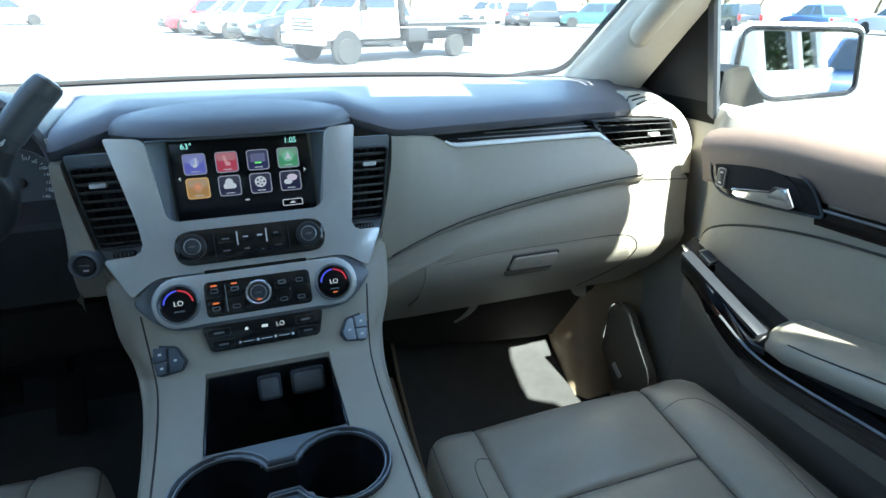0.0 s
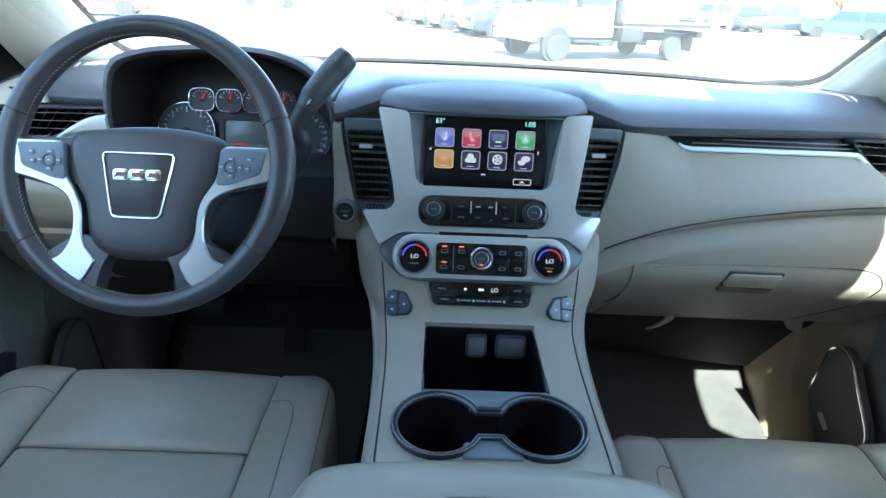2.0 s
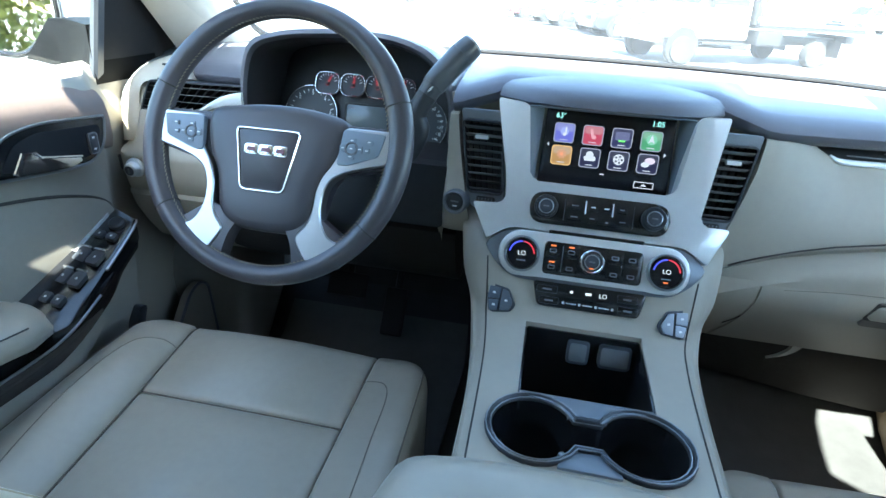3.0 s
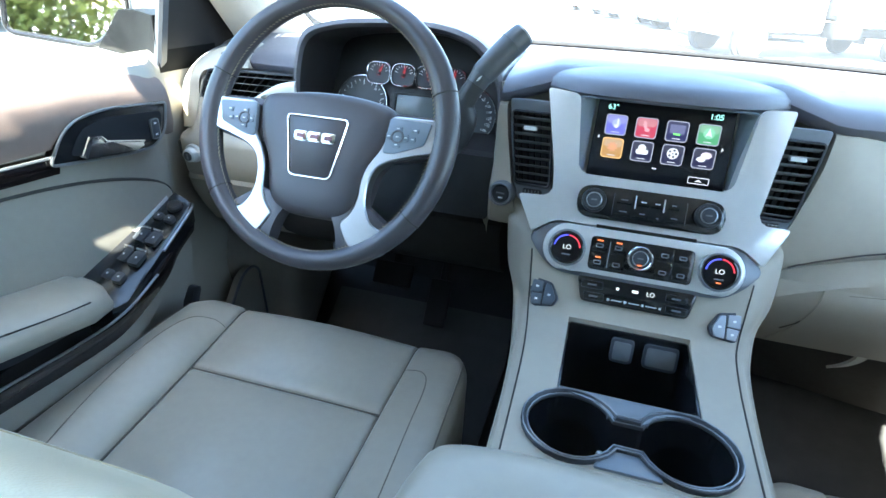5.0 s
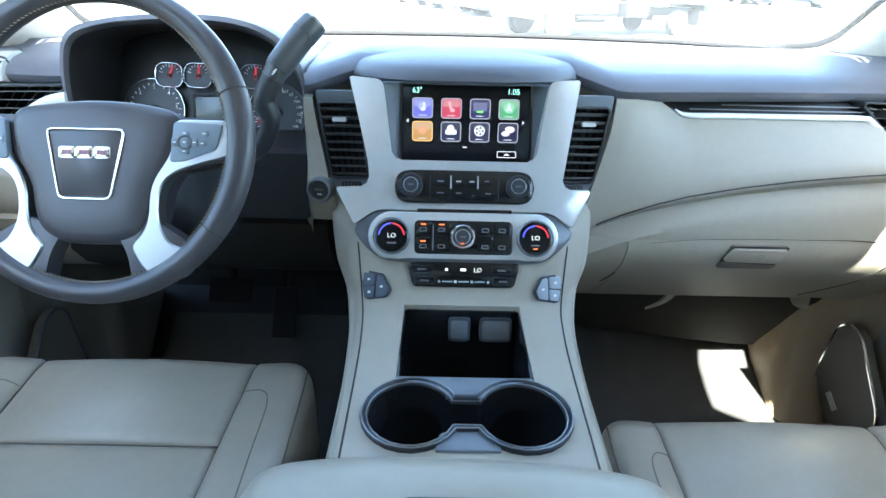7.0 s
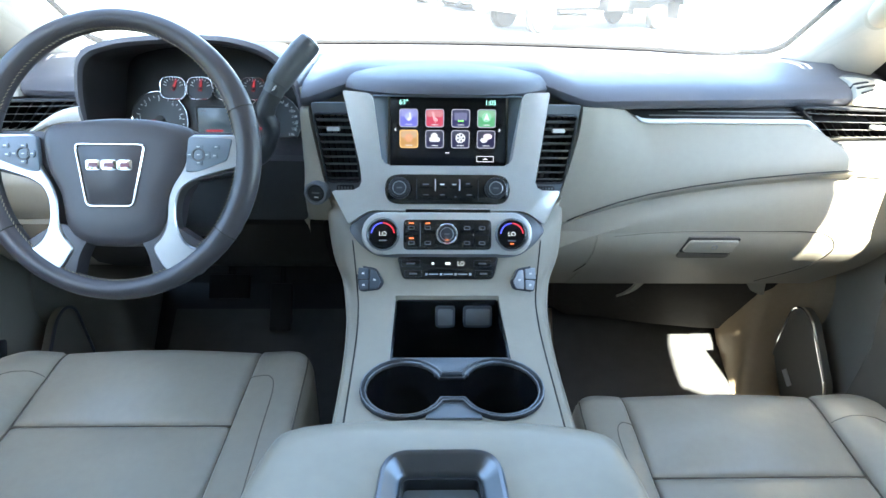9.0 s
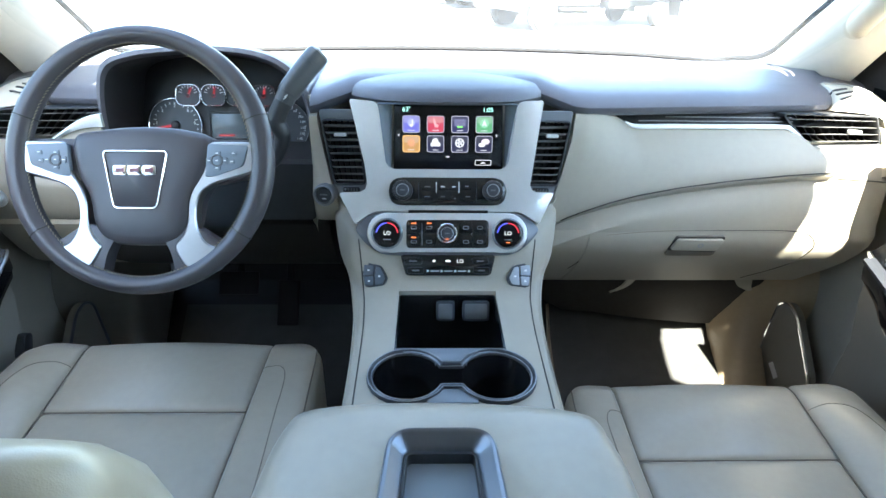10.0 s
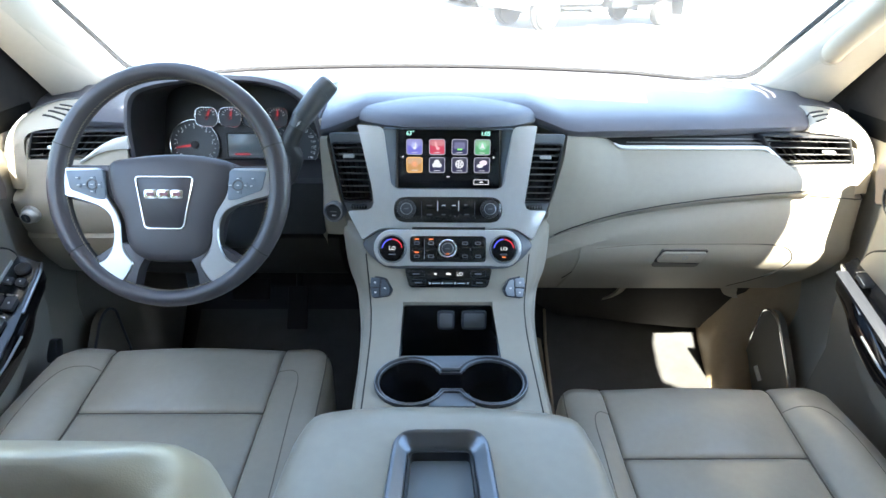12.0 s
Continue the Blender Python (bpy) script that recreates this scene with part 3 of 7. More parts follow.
def vent(parent, name, m, outline, slats, tab, label, deep=0.03, lean=0.5, bars=6):
    """An air vent: dark recess, frame, slats and a bright tab. outline: top left, top right, bottom right, bottom left."""
    tl, tr, br, bl = (Vector(p) for p in outline)
    o = rounded([bl, br, tr, tl], 0.006)
    v = part(name, plate(B(), grown(o, -0.001), -deep, -deep + 0.004, m), BLACK, parent, label)
    part("frame", frame_ring(B(), grown(o, 0.0035), o, -deep, 0.0015, m, 0.001), BLACK, v)
    for i in range(bars):
        t = (i + 0.7) / (bars + 0.4)
        a, b = tl.lerp(tr, t), bl.lerp(br, t)
        bm = B()
        loft(bm, [[m @ Vector((p.x - 0.0007, p.y, -deep)), m @ Vector((p.x + 0.0007, p.y, -deep)), m @ Vector((p.x + 0.0007, p.y, -0.024)), m @ Vector((p.x - 0.0007, p.y, -0.024))] for p in (a, b)])
        part("fin", bm, CORNER, v)
    for i in range(slats):
        t = (i + 0.5) / slats
        a, b = tl.lerp(bl, t), tr.lerp(br, t)
        bm = B()
        loft(bm, [[m @ Vector((p.x, p.y + lean * 0.008, -0.013)), m @ Vector((p.x, p.y - 0.0009, -0.0005)), m @ Vector((p.x, p.y + 0.0005, 0.0005)), m @ Vector((p.x, p.y + lean * 0.008 + 0.001, -0.013))] for p in (a, b)])
        part("slat", bm, SLAT, v)
    if tab:
        bm = B()
        plate(bm, rect(0.020, 0.006, 0.0015), -0.004, 0.006, at(m, *tab), 0.0022, 3)
        part("tab", bm, STRIP, v, "bright vent tab")
    return v


# outer vents in their end caps
for s, side in ((1, "passenger"), (-1, "driver")):
    m = plane((0, 0.149, 1.282), 0.12)
    o = [(0.604, 0.030), (0.772, 0.026), (0.790, -0.021), (0.663, -0.024)] if s > 0 else [(-0.772, 0.026), (-0.597, 0.030), (-0.665, -0.022), (-0.790, -0.021)]
    vent(dash, "outer_vent", m, o, 4, (s * 0.738, 0.001), "dark louvred end vent", 0.05, -0.25, 9)
    # cap: cream arch round the end of the vent
    inn = eased([(0.716, 0.186, 1.312), (0.750, 0.160, 1.314), (0.777, 0.151, 1.309), (0.790, 0.149, 1.297), (0.795, 0.148, 1.280), (0.795, 0.146, 1.258), (0.786, 0.139, 1.238), (0.770, 0.130, 1.215), (0.760, 0.124, 1.200)], 5)
    out = eased([(0.730, 0.262, 1.348), (0.764, 0.250, 1.347), (0.797, 0.230, 1.338), (0.824, 0.203, 1.318), (0.838, 0.176, 1.290), (0.842, 0.162, 1.262), (0.843, 0.155, 1.238), (0.843, 0.152, 1.215), (0.843, 0.150, 1.198)], 5)
    rows = []
    for a, b in zip(inn, out):
        a, b = Vector(a), Vector(b)
        q = [a + Vector((0.004, 0.05, -0.012)), a + Vector((0.0015, 0.006, -0.001)), a]
        q += [a.lerp(b, f) + Vector((0.004, -0.009, 0.007)) * math.sin(math.pi * f) for f in (0.15, 0.3, 0.5, 0.7, 0.85)]
        q += [b, b + Vector((0.003, 0.012, -0.003)), b + Vector((0.0, 0.06, -0.02))]
        rows.append([(s * v.x, v.y, v.z) for v in q])
    bm = B()
    loft(bm, rows)
    cap = part("end_cap", bm, CREAM, dash, "cream arch round the end vent", 60)
    bm = B()
    tube(bm, [(s * (p[0] + 0.002), p[1] + 0.001, p[2] + 0.0015) for p in out[:27]], 0.0020, 6)
    part("bright_arch", bm, SATIN, cap, "thin bright edge of the arch")
    bpy.context.view_layer.update()
    for k in range(4):
        y = 0.186 + 0.013 * k
        line = []
        for x in np.linspace(0.732 - 0.002 * k, 0.766 - 0.004 * k, 7):
            hit = cap.ray_cast(Vector((s * x, y, 1.5)) - BASE[cap.name], (0, 0, -1))
            if hit[0]:
                line.append(hit[1] + BASE[cap.name])
        if len(line) > 2:
            part("demister_slot", tube(B(), line, 0.0026, 6), BLACK, cap)

# driver's side lower panel
bm = B()
rings = []
for x in sorted([*np.linspace(-0.845, -0.235, 56), -0.6035, -0.6025, -0.2345, -0.2335, -0.230, -0.226, -0.221, -0.212, -0.203]):
    inside = -0.603 < x < -0.234
    up = 0.20 if inside else 0.0
    side = x <= -0.603
    mid = lerp(x, (-0.66, 0.0), (-0.60, 0.02), (-0.236, 0.02), (-0.234, -0.004), (-0.230, -0.014), (-0.222, -0.018), (-0.203, -0.018))
    e = 0.036 if side else 0.0
    dn = 0.13 if x > -0.2345 else 0.0
    hi = 1.300 if side else 1.314
    pts = [(0.40, hi), (0.152 + up + e * 0.5, hi), (0.120 + up + e, hi - 0.003), (0.114 + up + e, hi - 0.014), (0.112 + up + e * 0.8, 1.26), (0.112 + mid + up + e * 0.2, 1.215), (0.106 + mid + up, 1.20), (0.100 + mid + up, 1.192), (0.098 + mid + up, 1.185), (0.100 + mid + up, 1.15), (0.104 + mid * 0.6 + up, 1.130), (0.110 + mid * 0.5 + dn, 1.122), (0.104 + mid * 0.5 + dn, 1.115), (0.112 + dn, 1.09), (0.135 + dn, 1.05),
           (0.165 + dn, 1.01), (0.21 + dn, 0.98), (0.25 + dn, 0.975), (0.42, 0.98), (0.42, 1.28)]
    ring = []
    for y, z in pts:
        xx = x if x < -0.234 else -0.234 + (x + 0.234) / 0.031 * (0.234 - stack_side(z))
        ring.append((xx, y + end_back(x) + 0.05 * smooth((-xx - 0.795) / 0.02) * smooth((z - 1.195) / 0.01), z))
    rings.append(ring)
loft(bm, rings)
driver_panel = part("driver_panel", bm, BEIGE, dash, "beige lower panel round the steering column", 40)
cut(driver_panel, plate(B(), [(-0.590, 1.33), (-0.590, 1.304), (-0.622, 1.296), (-0.682, 1.260), (-0.792, 1.260), (-0.779, 1.318)], -0.30, -0.05, XZ))
blade = eased([(-0.690, 0.138, 1.258, 0.003), (-0.655, 0.143, 1.279, 0.006), (-0.625, 0.144, 1.291, 0.010), (-0.596, 0.145, 1.295, 0.013)], 5)
part("bright_strip", loft(B(), [[(x, y + 0.006, z - w), (x, y - 0.002, z - w), (x, y - 0.005, z), (x, y - 0.002, z + w * 0.8), (x, y + 0.006, z + w * 0.8)] for x, y, z, w in blade]), STRIP, dash, "broad silver blade beside the dials", 60)
knob = part("light_knob", turned(B(), [(0.017, -0.01), (0.017, 0.004), (0.013, 0.006), (0.012, 0.016), (0.010, 0.018), (0.0001, 0.018)], plane((-0.785, 0.098, 1.168), -0.1), 24), SILVER, dash, "round lamp switch with a satin rim")
part("knob_face", turned(B(), [(0.0085, 0.0165), (0.0085, 0.0186), (0.0001, 0.0188)], plane((-0.785, 0.098, 1.168), -0.1), 24), GREY, knob)
part("knob_mark", plate(B(), rect(0.0025, 0.010, 0.0008), 0.0186, 0.0196, plane((-0.785, 0.098, 1.168), -0.1)), BUTTON, knob)
part("dimmer_switch", plate(B(), rect(0.012, 0.03, 0.003), -0.01, 0.003, plane((-0.825, 0.118, 1.168), -0.1), 0.001), BLACK, dash, "small black dimmer wheel")

# panel below the column; the shade there is put into its dark colour
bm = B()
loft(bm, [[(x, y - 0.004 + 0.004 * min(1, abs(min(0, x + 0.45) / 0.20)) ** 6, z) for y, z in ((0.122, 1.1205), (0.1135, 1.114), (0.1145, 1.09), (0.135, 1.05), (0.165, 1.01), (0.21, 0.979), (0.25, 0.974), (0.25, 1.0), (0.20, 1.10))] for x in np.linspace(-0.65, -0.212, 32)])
part("knee_panel", bm, HUSH, dash, "knee panel darkened for the shade below the steering column", 40)
# tabs under the glovebox
for rows in ([(0.432, 0.25, 0.930, 0.010), (0.426, 0.255, 0.905, 0.008), (0.411, 0.26, 0.885, 0.006), (0.390, 0.265, 0.871, 0.002)], [(0.680, 0.25, 0.925, 0.022), (0.694, 0.26, 0.896, 0.017), (0.712, 0.275, 0.878, 0.011), (0.732, 0.29, 0.862, 0.004)]):
    part("tab", loft(B(), eased([[(x - w, y, z), (x + w, y, z + 0.002), (x + w, y + 0.006, z + 0.004), (x - w, y + 0.006, z + 0.002)] for x, y, z, w in rows], 4)), BEIGE, dash, "beige moulded tab under the glovebox", 50)
bm = B()
loft(bm, [[(x, 0.285, 0.915), (x, 0.36, 0.82 + d * 0.5), (x, 0.44, 0.718 + d), (x, 0.465, 0.712 + d), (x, 0.74, 0.80), (x, 0.74, 0.95), (x, 0.285, 0.94)] for x, d in ((0.20, 0.07), (0.33, -0.006), (0.42, -0.014), (0.56, -0.036), (0.70, -0.050), (0.77, -0.052))])
part("hush_panel", bm, HUSH, dash, "dark brown felt panel under the dashboard")
bm = B()
loft(bm, [[(x, 0.22, 0.985), (x, 0.50, 0.92), (x, 0.74, 0.92), (x, 0.74, 1.0), (x, 0.22, 1.0)] for x in (-0.80, -0.16)])
part("hush_panel", bm, HUSH, dash)


# ---- instrument cluster ----
FC = plane((-0.44, 0.262, 1.31), 0.3)
cluster = thing("instrument_cluster", (-0.42, 0.28, 1.25), "dark instrument cluster with six chrome-ringed dials under a hood", "instrument cluster")
arch = rounded([(-0.612, 1.20), (-0.603, 1.335), (-0.585, 1.392), (-0.52, 1.410), (-0.42, 1.418), (-0.33, 1.414), (-0.27, 1.395), (-0.232, 1.345), (-0.222, 1.20)], 0.05, 6)


def arch_at(y, grow, drop):
    return [(x + (x + 0.415) * grow, y, z - drop * max(0, (z - 1.2) / 0.21)) for x, z in arch]


bm = B()
loft(bm, [arch_at(0.27, -0.14, 0.026), arch_at(0.19, -0.09, 0.016), arch_at(0.155, -0.075, 0.012), arch_at(0.148, -0.05, 0.006), arch_at(0.152, -0.015, 0.0), arch_at(0.17, 0.0, 0.0), arch_at(0.30, 0.04, 0.028), arch_at(0.46, 0.08, 0.065)], True, False)
part("hood", bm, COCOA, cluster, "cocoa arched hood over the dials", 50)
part("hood_liner", loft(B(), [[(x, y, z) for x, y, z in arch_at(y, g, d)] for y, g, d in ((0.268, -0.150, 0.029), (0.19, -0.100, 0.019), (0.160, -0.086, 0.0155), (0.1535, -0.072, 0.0125))], True, False), BLACK, cluster, "black inner lining of the hood", 60)
bm = B()
plate(bm, rounded([(-0.165, -0.15), (0.185, -0.15), (0.172, 0.085), (-0.135, 0.085)], 0.03), -0.012, -0.003, FC)
face = part("face", bm, BLACK, cluster, "black dial carrier")
part("lower_panel", plate(B(), rounded([(-0.60, 1.125), (-0.235, 1.125), (-0.225, 1.23), (-0.61, 1.23)], 0.01), -0.105, -0.135, Matrix(((1, 0, 0, 0), (0, 0, -1, 0), (0, 1, 0, 0), (0, 0, 0, 1))), 0.002), BLACK, cluster)
part("lens_floor", loft(B(), [[(x, 0.14, 1.215), (x, 0.28, 1.225), (x, 0.28, 1.235), (x, 0.14, 1.225)] for x in (-0.62, -0.22)]), BLACK, cluster)


RED_NEEDLE = glow("lit_red_needle", (1.0, 0.06, 0.08), 0.045)


def dial(u, v, r, ring, needle, numerals, small):
    m = at(FC, u, v, 0.0058 if small else 0.0)
    o = circle(r, 40) if not small else rect(2.02 * r, 1.74 * r, r * 0.70, n=7)
    d = part("dial", plate(B(), o, -0.004, 0.001, m), DIAL, cluster, "dark dial with a red needle")
    part("ring", frame_ring(B(), grown(o, ring), o, -0.003, 0.005, m, 0.0012), CHROME, d)
    n = 9 if small else 21
    for i in range(n):
        a = radians(215 - 250 * i / (n - 1)) if not small else radians(160 - 140 * i / (n - 1))
        bm = B()
        long = 0.0035 if i % 4 else 0.006
        rr = r * 0.88
        box(bm, (rr - long / 2, 0, 0.0018), (long, 0.0011, 0.0008), 0, m @ Matrix.Rotation(a, 4, "Z"))
        part("tick", bm, WHITE, d)
    bm = B()
    loft(bm, [[(m @ Matrix.Rotation(radians(needle), 4, "Z")) @ Vector(p) for p in q] for q in (((-0.004, -0.003, 0.002), (-0.004, 0.003, 0.002), (-0.004, 0.003, 0.0035), (-0.004, -0.003, 0.0035)), ((r * 0.8, -0.0007, 0.002), (r * 0.8, 0.0007, 0.002), (r * 0.8, 0.0007, 0.003), (r * 0.8, -0.0007, 0.003)))])
    part("needle", bm, RED_NEEDLE, d, "red needle")
    part("cap", turned(B(), [(r * 0.16, 0.001), (r * 0.16, 0.005), (r * 0.1, 0.006), (0.0001, 0.006)], m, 16), BLACK, d)
    for words, uu, vv, size in numerals:
        text("numeral", words, size, WHITE, at(m, uu, vv, 0.002), d)
    return d


dial(-0.0765, -0.0525, 0.0490, 0.002, 189, [(str(i), 0.0362 * math.cos(radians(215 - 250 * i / 6)), 0.0362 * math.sin(radians(215 - 250 * i / 6)), 0.0085) for i in range(7)], False)
dial(0.1300, -0.0540, 0.0480, 0.002, 205, [(w, 0.0365 * math.cos(radians(a)), 0.0365 * math.sin(radians(a)), 0.0068) for w, a in (("20", 196), ("40", 155), ("60", 114), ("80", 73), ("90", 53), ("100", 32), ("110", 15), ("120", -3), ("130", -20), ("140", -38))], False)
for u, a in ((-0.0470, 65), (0.0008, 80), (0.0480, 110), (0.0950, 80)):
    dial(u, 0.0030, 0.0210, 0.0022, a, [], True)
lcd = part("message_screen", plate(B(), rect(0.078, 0.046, 0.004, 0.030, -0.0535), -0.003, 0.002, FC, 0.001), LCD, cluster, "unlit grey message screen")
part("lcd_frame", frame_ring(B(), rect(0.086, 0.054, 0.005, 0.030, -0.0535), rect(0.078, 0.046, 0.004, 0.030, -0.0535), -0.002, 0.004, FC, 0.001), BLACK, cluster)
for u, v, w in ((0.0, -0.036, 0.012), (0.056, -0.071, 0.014), (0.02, -0.071, 0.03)):
    part("print_bar", box(B(), (u, v, 0.0023), (w, 0.003, 0.0004), 0, FC), RED_NEEDLE if v < -0.05 and w > 0.02 else BUTTON, lcd)


# ---- steering wheel and column ----
FW = plane((-0.427, -0.075, 1.292), 0.48)
wheel = thing("steering_wheel", (-0.434, 0.0, 1.25), "dark leather steering wheel with silver spokes and a badge", "steering wheel")
R, K = 0.1708, 72
def spread(a):
    """Way out from the hub: the rim is a little narrower than it is high."""
    return Vector((0.970 * math.cos(a), math.sin(a) * (1 if math.sin(a) > 0 else 1.006), 0))
rows = []
for i in range(K + 1):
    a = 2 * math.pi * i / K
    grip = 0.5 + 0.5 * math.cos(2 * a)
    ra, rz = 0.0128 + 0.004 * grip, 0.0145
    c = spread(a)
    rows.append([FW @ (c * (R + ra * math.cos(b)) + Vector((0.002, 0.001, 0.009 + rz * math.sin(b)))) for b in np.linspace(0, 2 * math.pi, 17)[:-1]])
bm = B()
loft(bm, rows, True, False)
bmesh.ops.remove_doubles(bm, verts=bm.verts, dist=1e-5)
rim = part("rim", bm, WHEEL, wheel, "dark leather-wrapped rim", 60)
bm = B()
for i in range(190):
    a = 2 * math.pi * i / 190
    c = spread(a)
    t = Vector((-math.sin(a), math.cos(a), 0))
    p = c * (R - 0.0122 - 0.004 * (0.5 + 0.5 * math.cos(2 * a))) + Vector((0.002, 0.001, 0.0150))
    tube(bm, [FW @ (p - t * 0.0022 - c * 0.001), FW @ (p + t * 0.0022 + c * 0.0018)], 0.0006, 4)
tagged(part("stitching", bm, STITCH, rim, "tan thread sewn round the rim"), kind="stuff")
for a in (20, 160, 215, 325):
    c = spread(radians(a))
    ra = 0.0128 + 0.004 * (0.5 + 0.5 * math.cos(2 * radians(a)))
    bm = B()
    tube(bm, [FW @ (c * (R + (ra + 0.0004) * math.cos(b)) + Vector((0.002, 0.001, 0.009 + 0.0149 * math.sin(b)))) for b in np.linspace(0, 2 * math.pi, 25)[:-1]], 0.0008, 5, True)
    part("leather_joint", bm, SEAM, rim)

hub = eased([(-0.087, 0.031), (-0.051, 0.042), (0.006, 0.047), (0.063, 0.043), (0.100, 0.028), (0.091, -0.020), (0.074, -0.050), (0.064, -0.095), (0.040, -0.113), (0.0, -0.116), (-0.036, -0.112), (-0.058, -0.093), (-0.067, -0.050), (-0.082, -0.017)], 4, True)
bm = B()
rings = [[FW @ Vector((u * g, (v + 0.03) * g - 0.03, z)) for u, v in hub] for g, z in ((0.85, -0.05), (1.0, -0.04), (1.0, 0.006), (0.985, 0.012), (0.94, 0.0165), (0.85, 0.0185), (0.6, 0.0195))]
loft(bm, rings)
part("airbag_pad", bm, WHEEL, wheel, "dark soft airbag pad", 60)
badge = rounded([(-0.030, -0.066), (0.028, -0.066), (0.043, 0.013), (-0.045, 0.013)], 0.008, 5)
part("badge_frame", frame_ring(B(), grown(badge, 0.0005), grown(badge, -0.0022), 0.012, 0.0225, FW, 0.001), CHROME, wheel, "chrome frame round the badge")
part("badge_plate", plate(B(), grown(badge, -0.003), 0.012, 0.0205, FW, 0.001), WHEEL, wheel)
RED = material("badge_red", (0.20, 0.05, 0.06), 0.3)
for u, w in ((-0.0205, 0.018), (-0.001, 0.019), (0.0185, 0.018)):
    b = part("badge_bar", plate(B(), rect(w, 0.0125, 0.002, u, -0.014), 0.02, 0.0228, FW, 0.0006), CHROME, wheel, "plain red bar with a chrome edge")
    part("badge_fill", plate(B(), rect(w - 0.007, 0.0055, 0.001, u, -0.014), 0.0225, 0.0233, FW), RED, b)

for s in (1, -1):
    # silver bracket from the upper spoke down to the lower one
    pts = [(0.160, 0.026), (0.168, 0.012), (0.164, -0.008), (0.152, -0.016), (0.125, -0.023), (0.098, -0.032), (0.083, -0.043), (0.0770, -0.060), (0.0765, -0.082), (0.081, -0.099), (0.091, -0.114), (0.115, -0.121), (0.112, -0.133), (0.095, -0.144), (0.073, -0.148), (0.061, -0.143), (0.046, -0.117), (0.060, -0.103), (0.066, -0.085), (0.067, -0.055), (0.074, -0.036), (0.084, -0.022), (0.090, -0.010), (0.094, 0.026)]
    o = [(s * u + (0.001 if s > 0 else -0.002), v) for u, v in rounded(pts, 0.009, 4)]
    bm = B()
    lo_, hi_ = [[FW @ Vector((u, v, z)) for u, v in o] for z in (-0.004, 0.0145)]
    mid_ = [FW @ Vector((u, v, 0.0165)) for u, v in grown(o, -0.0018)]
    loft(bm, [lo_, hi_, mid_])
    part("spoke_trim", bm, BRUSHED, wheel, "satin silver spoke trim")
    back = rounded([(s * u, v) for u, v in ((0.05, 0.03), (0.165, 0.03), (0.172, -0.015), (0.10, -0.032), (0.06, -0.02))], 0.006, 3)
    part("spoke", plate(B(), back if s > 0 else back[::-1], -0.012, 0.009, FW, 0.002), WHEEL, wheel)
    foot = rounded([(s * u, v) for u, v in ((0.028, -0.100), (0.070, -0.085), (0.122, -0.118), (0.104, -0.150), (0.062, -0.168), (0.050, -0.158), (0.043, -0.124))], [0.006, 0.006, 0.006, 0.006, 0.006, 0.014, 0.012], 5)
    part("spoke", plate(B(), foot if s > 0 else foot[::-1], -0.012, 0.0135, FW, 0.005, 3), WHEEL, wheel, "", 60)
    padp = rounded([(s * u + (0.002 if s > 0 else 0), v) for u, v in ((0.093, 0.023), (0.148, 0.021), (0.141, -0.007), (0.104, -0.021), (0.089, -0.022))], 0.004, 3)
    sp = part("switch_pad", plate(B(), padp if s > 0 else padp[::-1], 0.01, 0.0182, FW, 0.001), SWITCH, wheel, "blue-grey cluster of thumb buttons")
    for u, v, w, h in ((0.108, 0.0, 0.010, 0.010), (0.108, 0.010, 0.010, 0.006), (0.108, -0.010, 0.010, 0.006), (0.097, 0.0, 0.007, 0.009), (0.119, 0.0, 0.007, 0.009), (0.130, 0.010, 0.009, 0.006), (0.128, -0.001, 0.008, 0.006)):
        part("button", plate(B(), rect(w, h, 0.002, s * u, v), 0.017, 0.0198, FW, 0.0008), SWITCH, sp)
        part("print_mark", box(B(), (s * u, v, 0.0199), (0.0035, 0.0013, 0.0003), 0, FW), WHITE, sp)
    part("pad_ring", frame_ring(B(), circle(0.0085, 24, s * 0.108, 0.0), circle(0.0065, 24, s * 0.108, 0.0), 0.018, 0.0206, FW, 0.0005), BUTTON, sp)
column = thing("steering_column", (-0.434, 0.08, 1.22), "black plastic shroud of the steering column", "steering column")
rows = []
for z, w, h in ((-0.30, 0.085, 0.075), (-0.16, 0.075, 0.065), (-0.07, 0.06, 0.055), (-0.045, 0.05, 0.045)):
    rows.append([FW @ Vector((u, v - 0.03, z)) for u, v in rect(2 * w, 2 * h, 0.03)])
part("shroud", loft(B(), rows), BLACK, column)
lever = thing("gear_lever", (-0.30, 0.06, 1.28), "black column gear lever with a fat ribbed grip", "gear lever")
axis = [Vector(p) for p in eased([(-0.263, 0.076, 1.343), (-0.2555, 0.080, 1.356), (-0.246, 0.086, 1.3685), (-0.226, 0.099, 1.393), (-0.2075, 0.110, 1.412)], 4)]
rad = [lerp(i / (len(axis) - 1), (0, 0.0150), (0.22, 0.0158), (0.27, 0.0178), (0.9, 0.0190), (1, 0.0178)) for i in range(len(axis))]
stalk = eased([(-0.258, 0.079, 1.352), (-0.2705, 0.073, 1.330), (-0.276, 0.070, 1.312), (-0.2690, 0.070, 1.294), (-0.274, 0.071, 1.274), (-0.288, 0.074, 1.252), (-0.315, 0.080, 1.235)], 4)
part("stalk", tube(B(), stalk, [lerp(i / 24, (0, 0.0145), (0.25, 0.0150), (0.42, 0.0140), (0.6, 0.0125), (1, 0.0150)) for i in range(25)], 18), BLACK, lever, "black curved stalk", 60)
part("grip", tube(B(), axis, rad, 20), LEVER, lever, "charcoal moulded grip", 50)
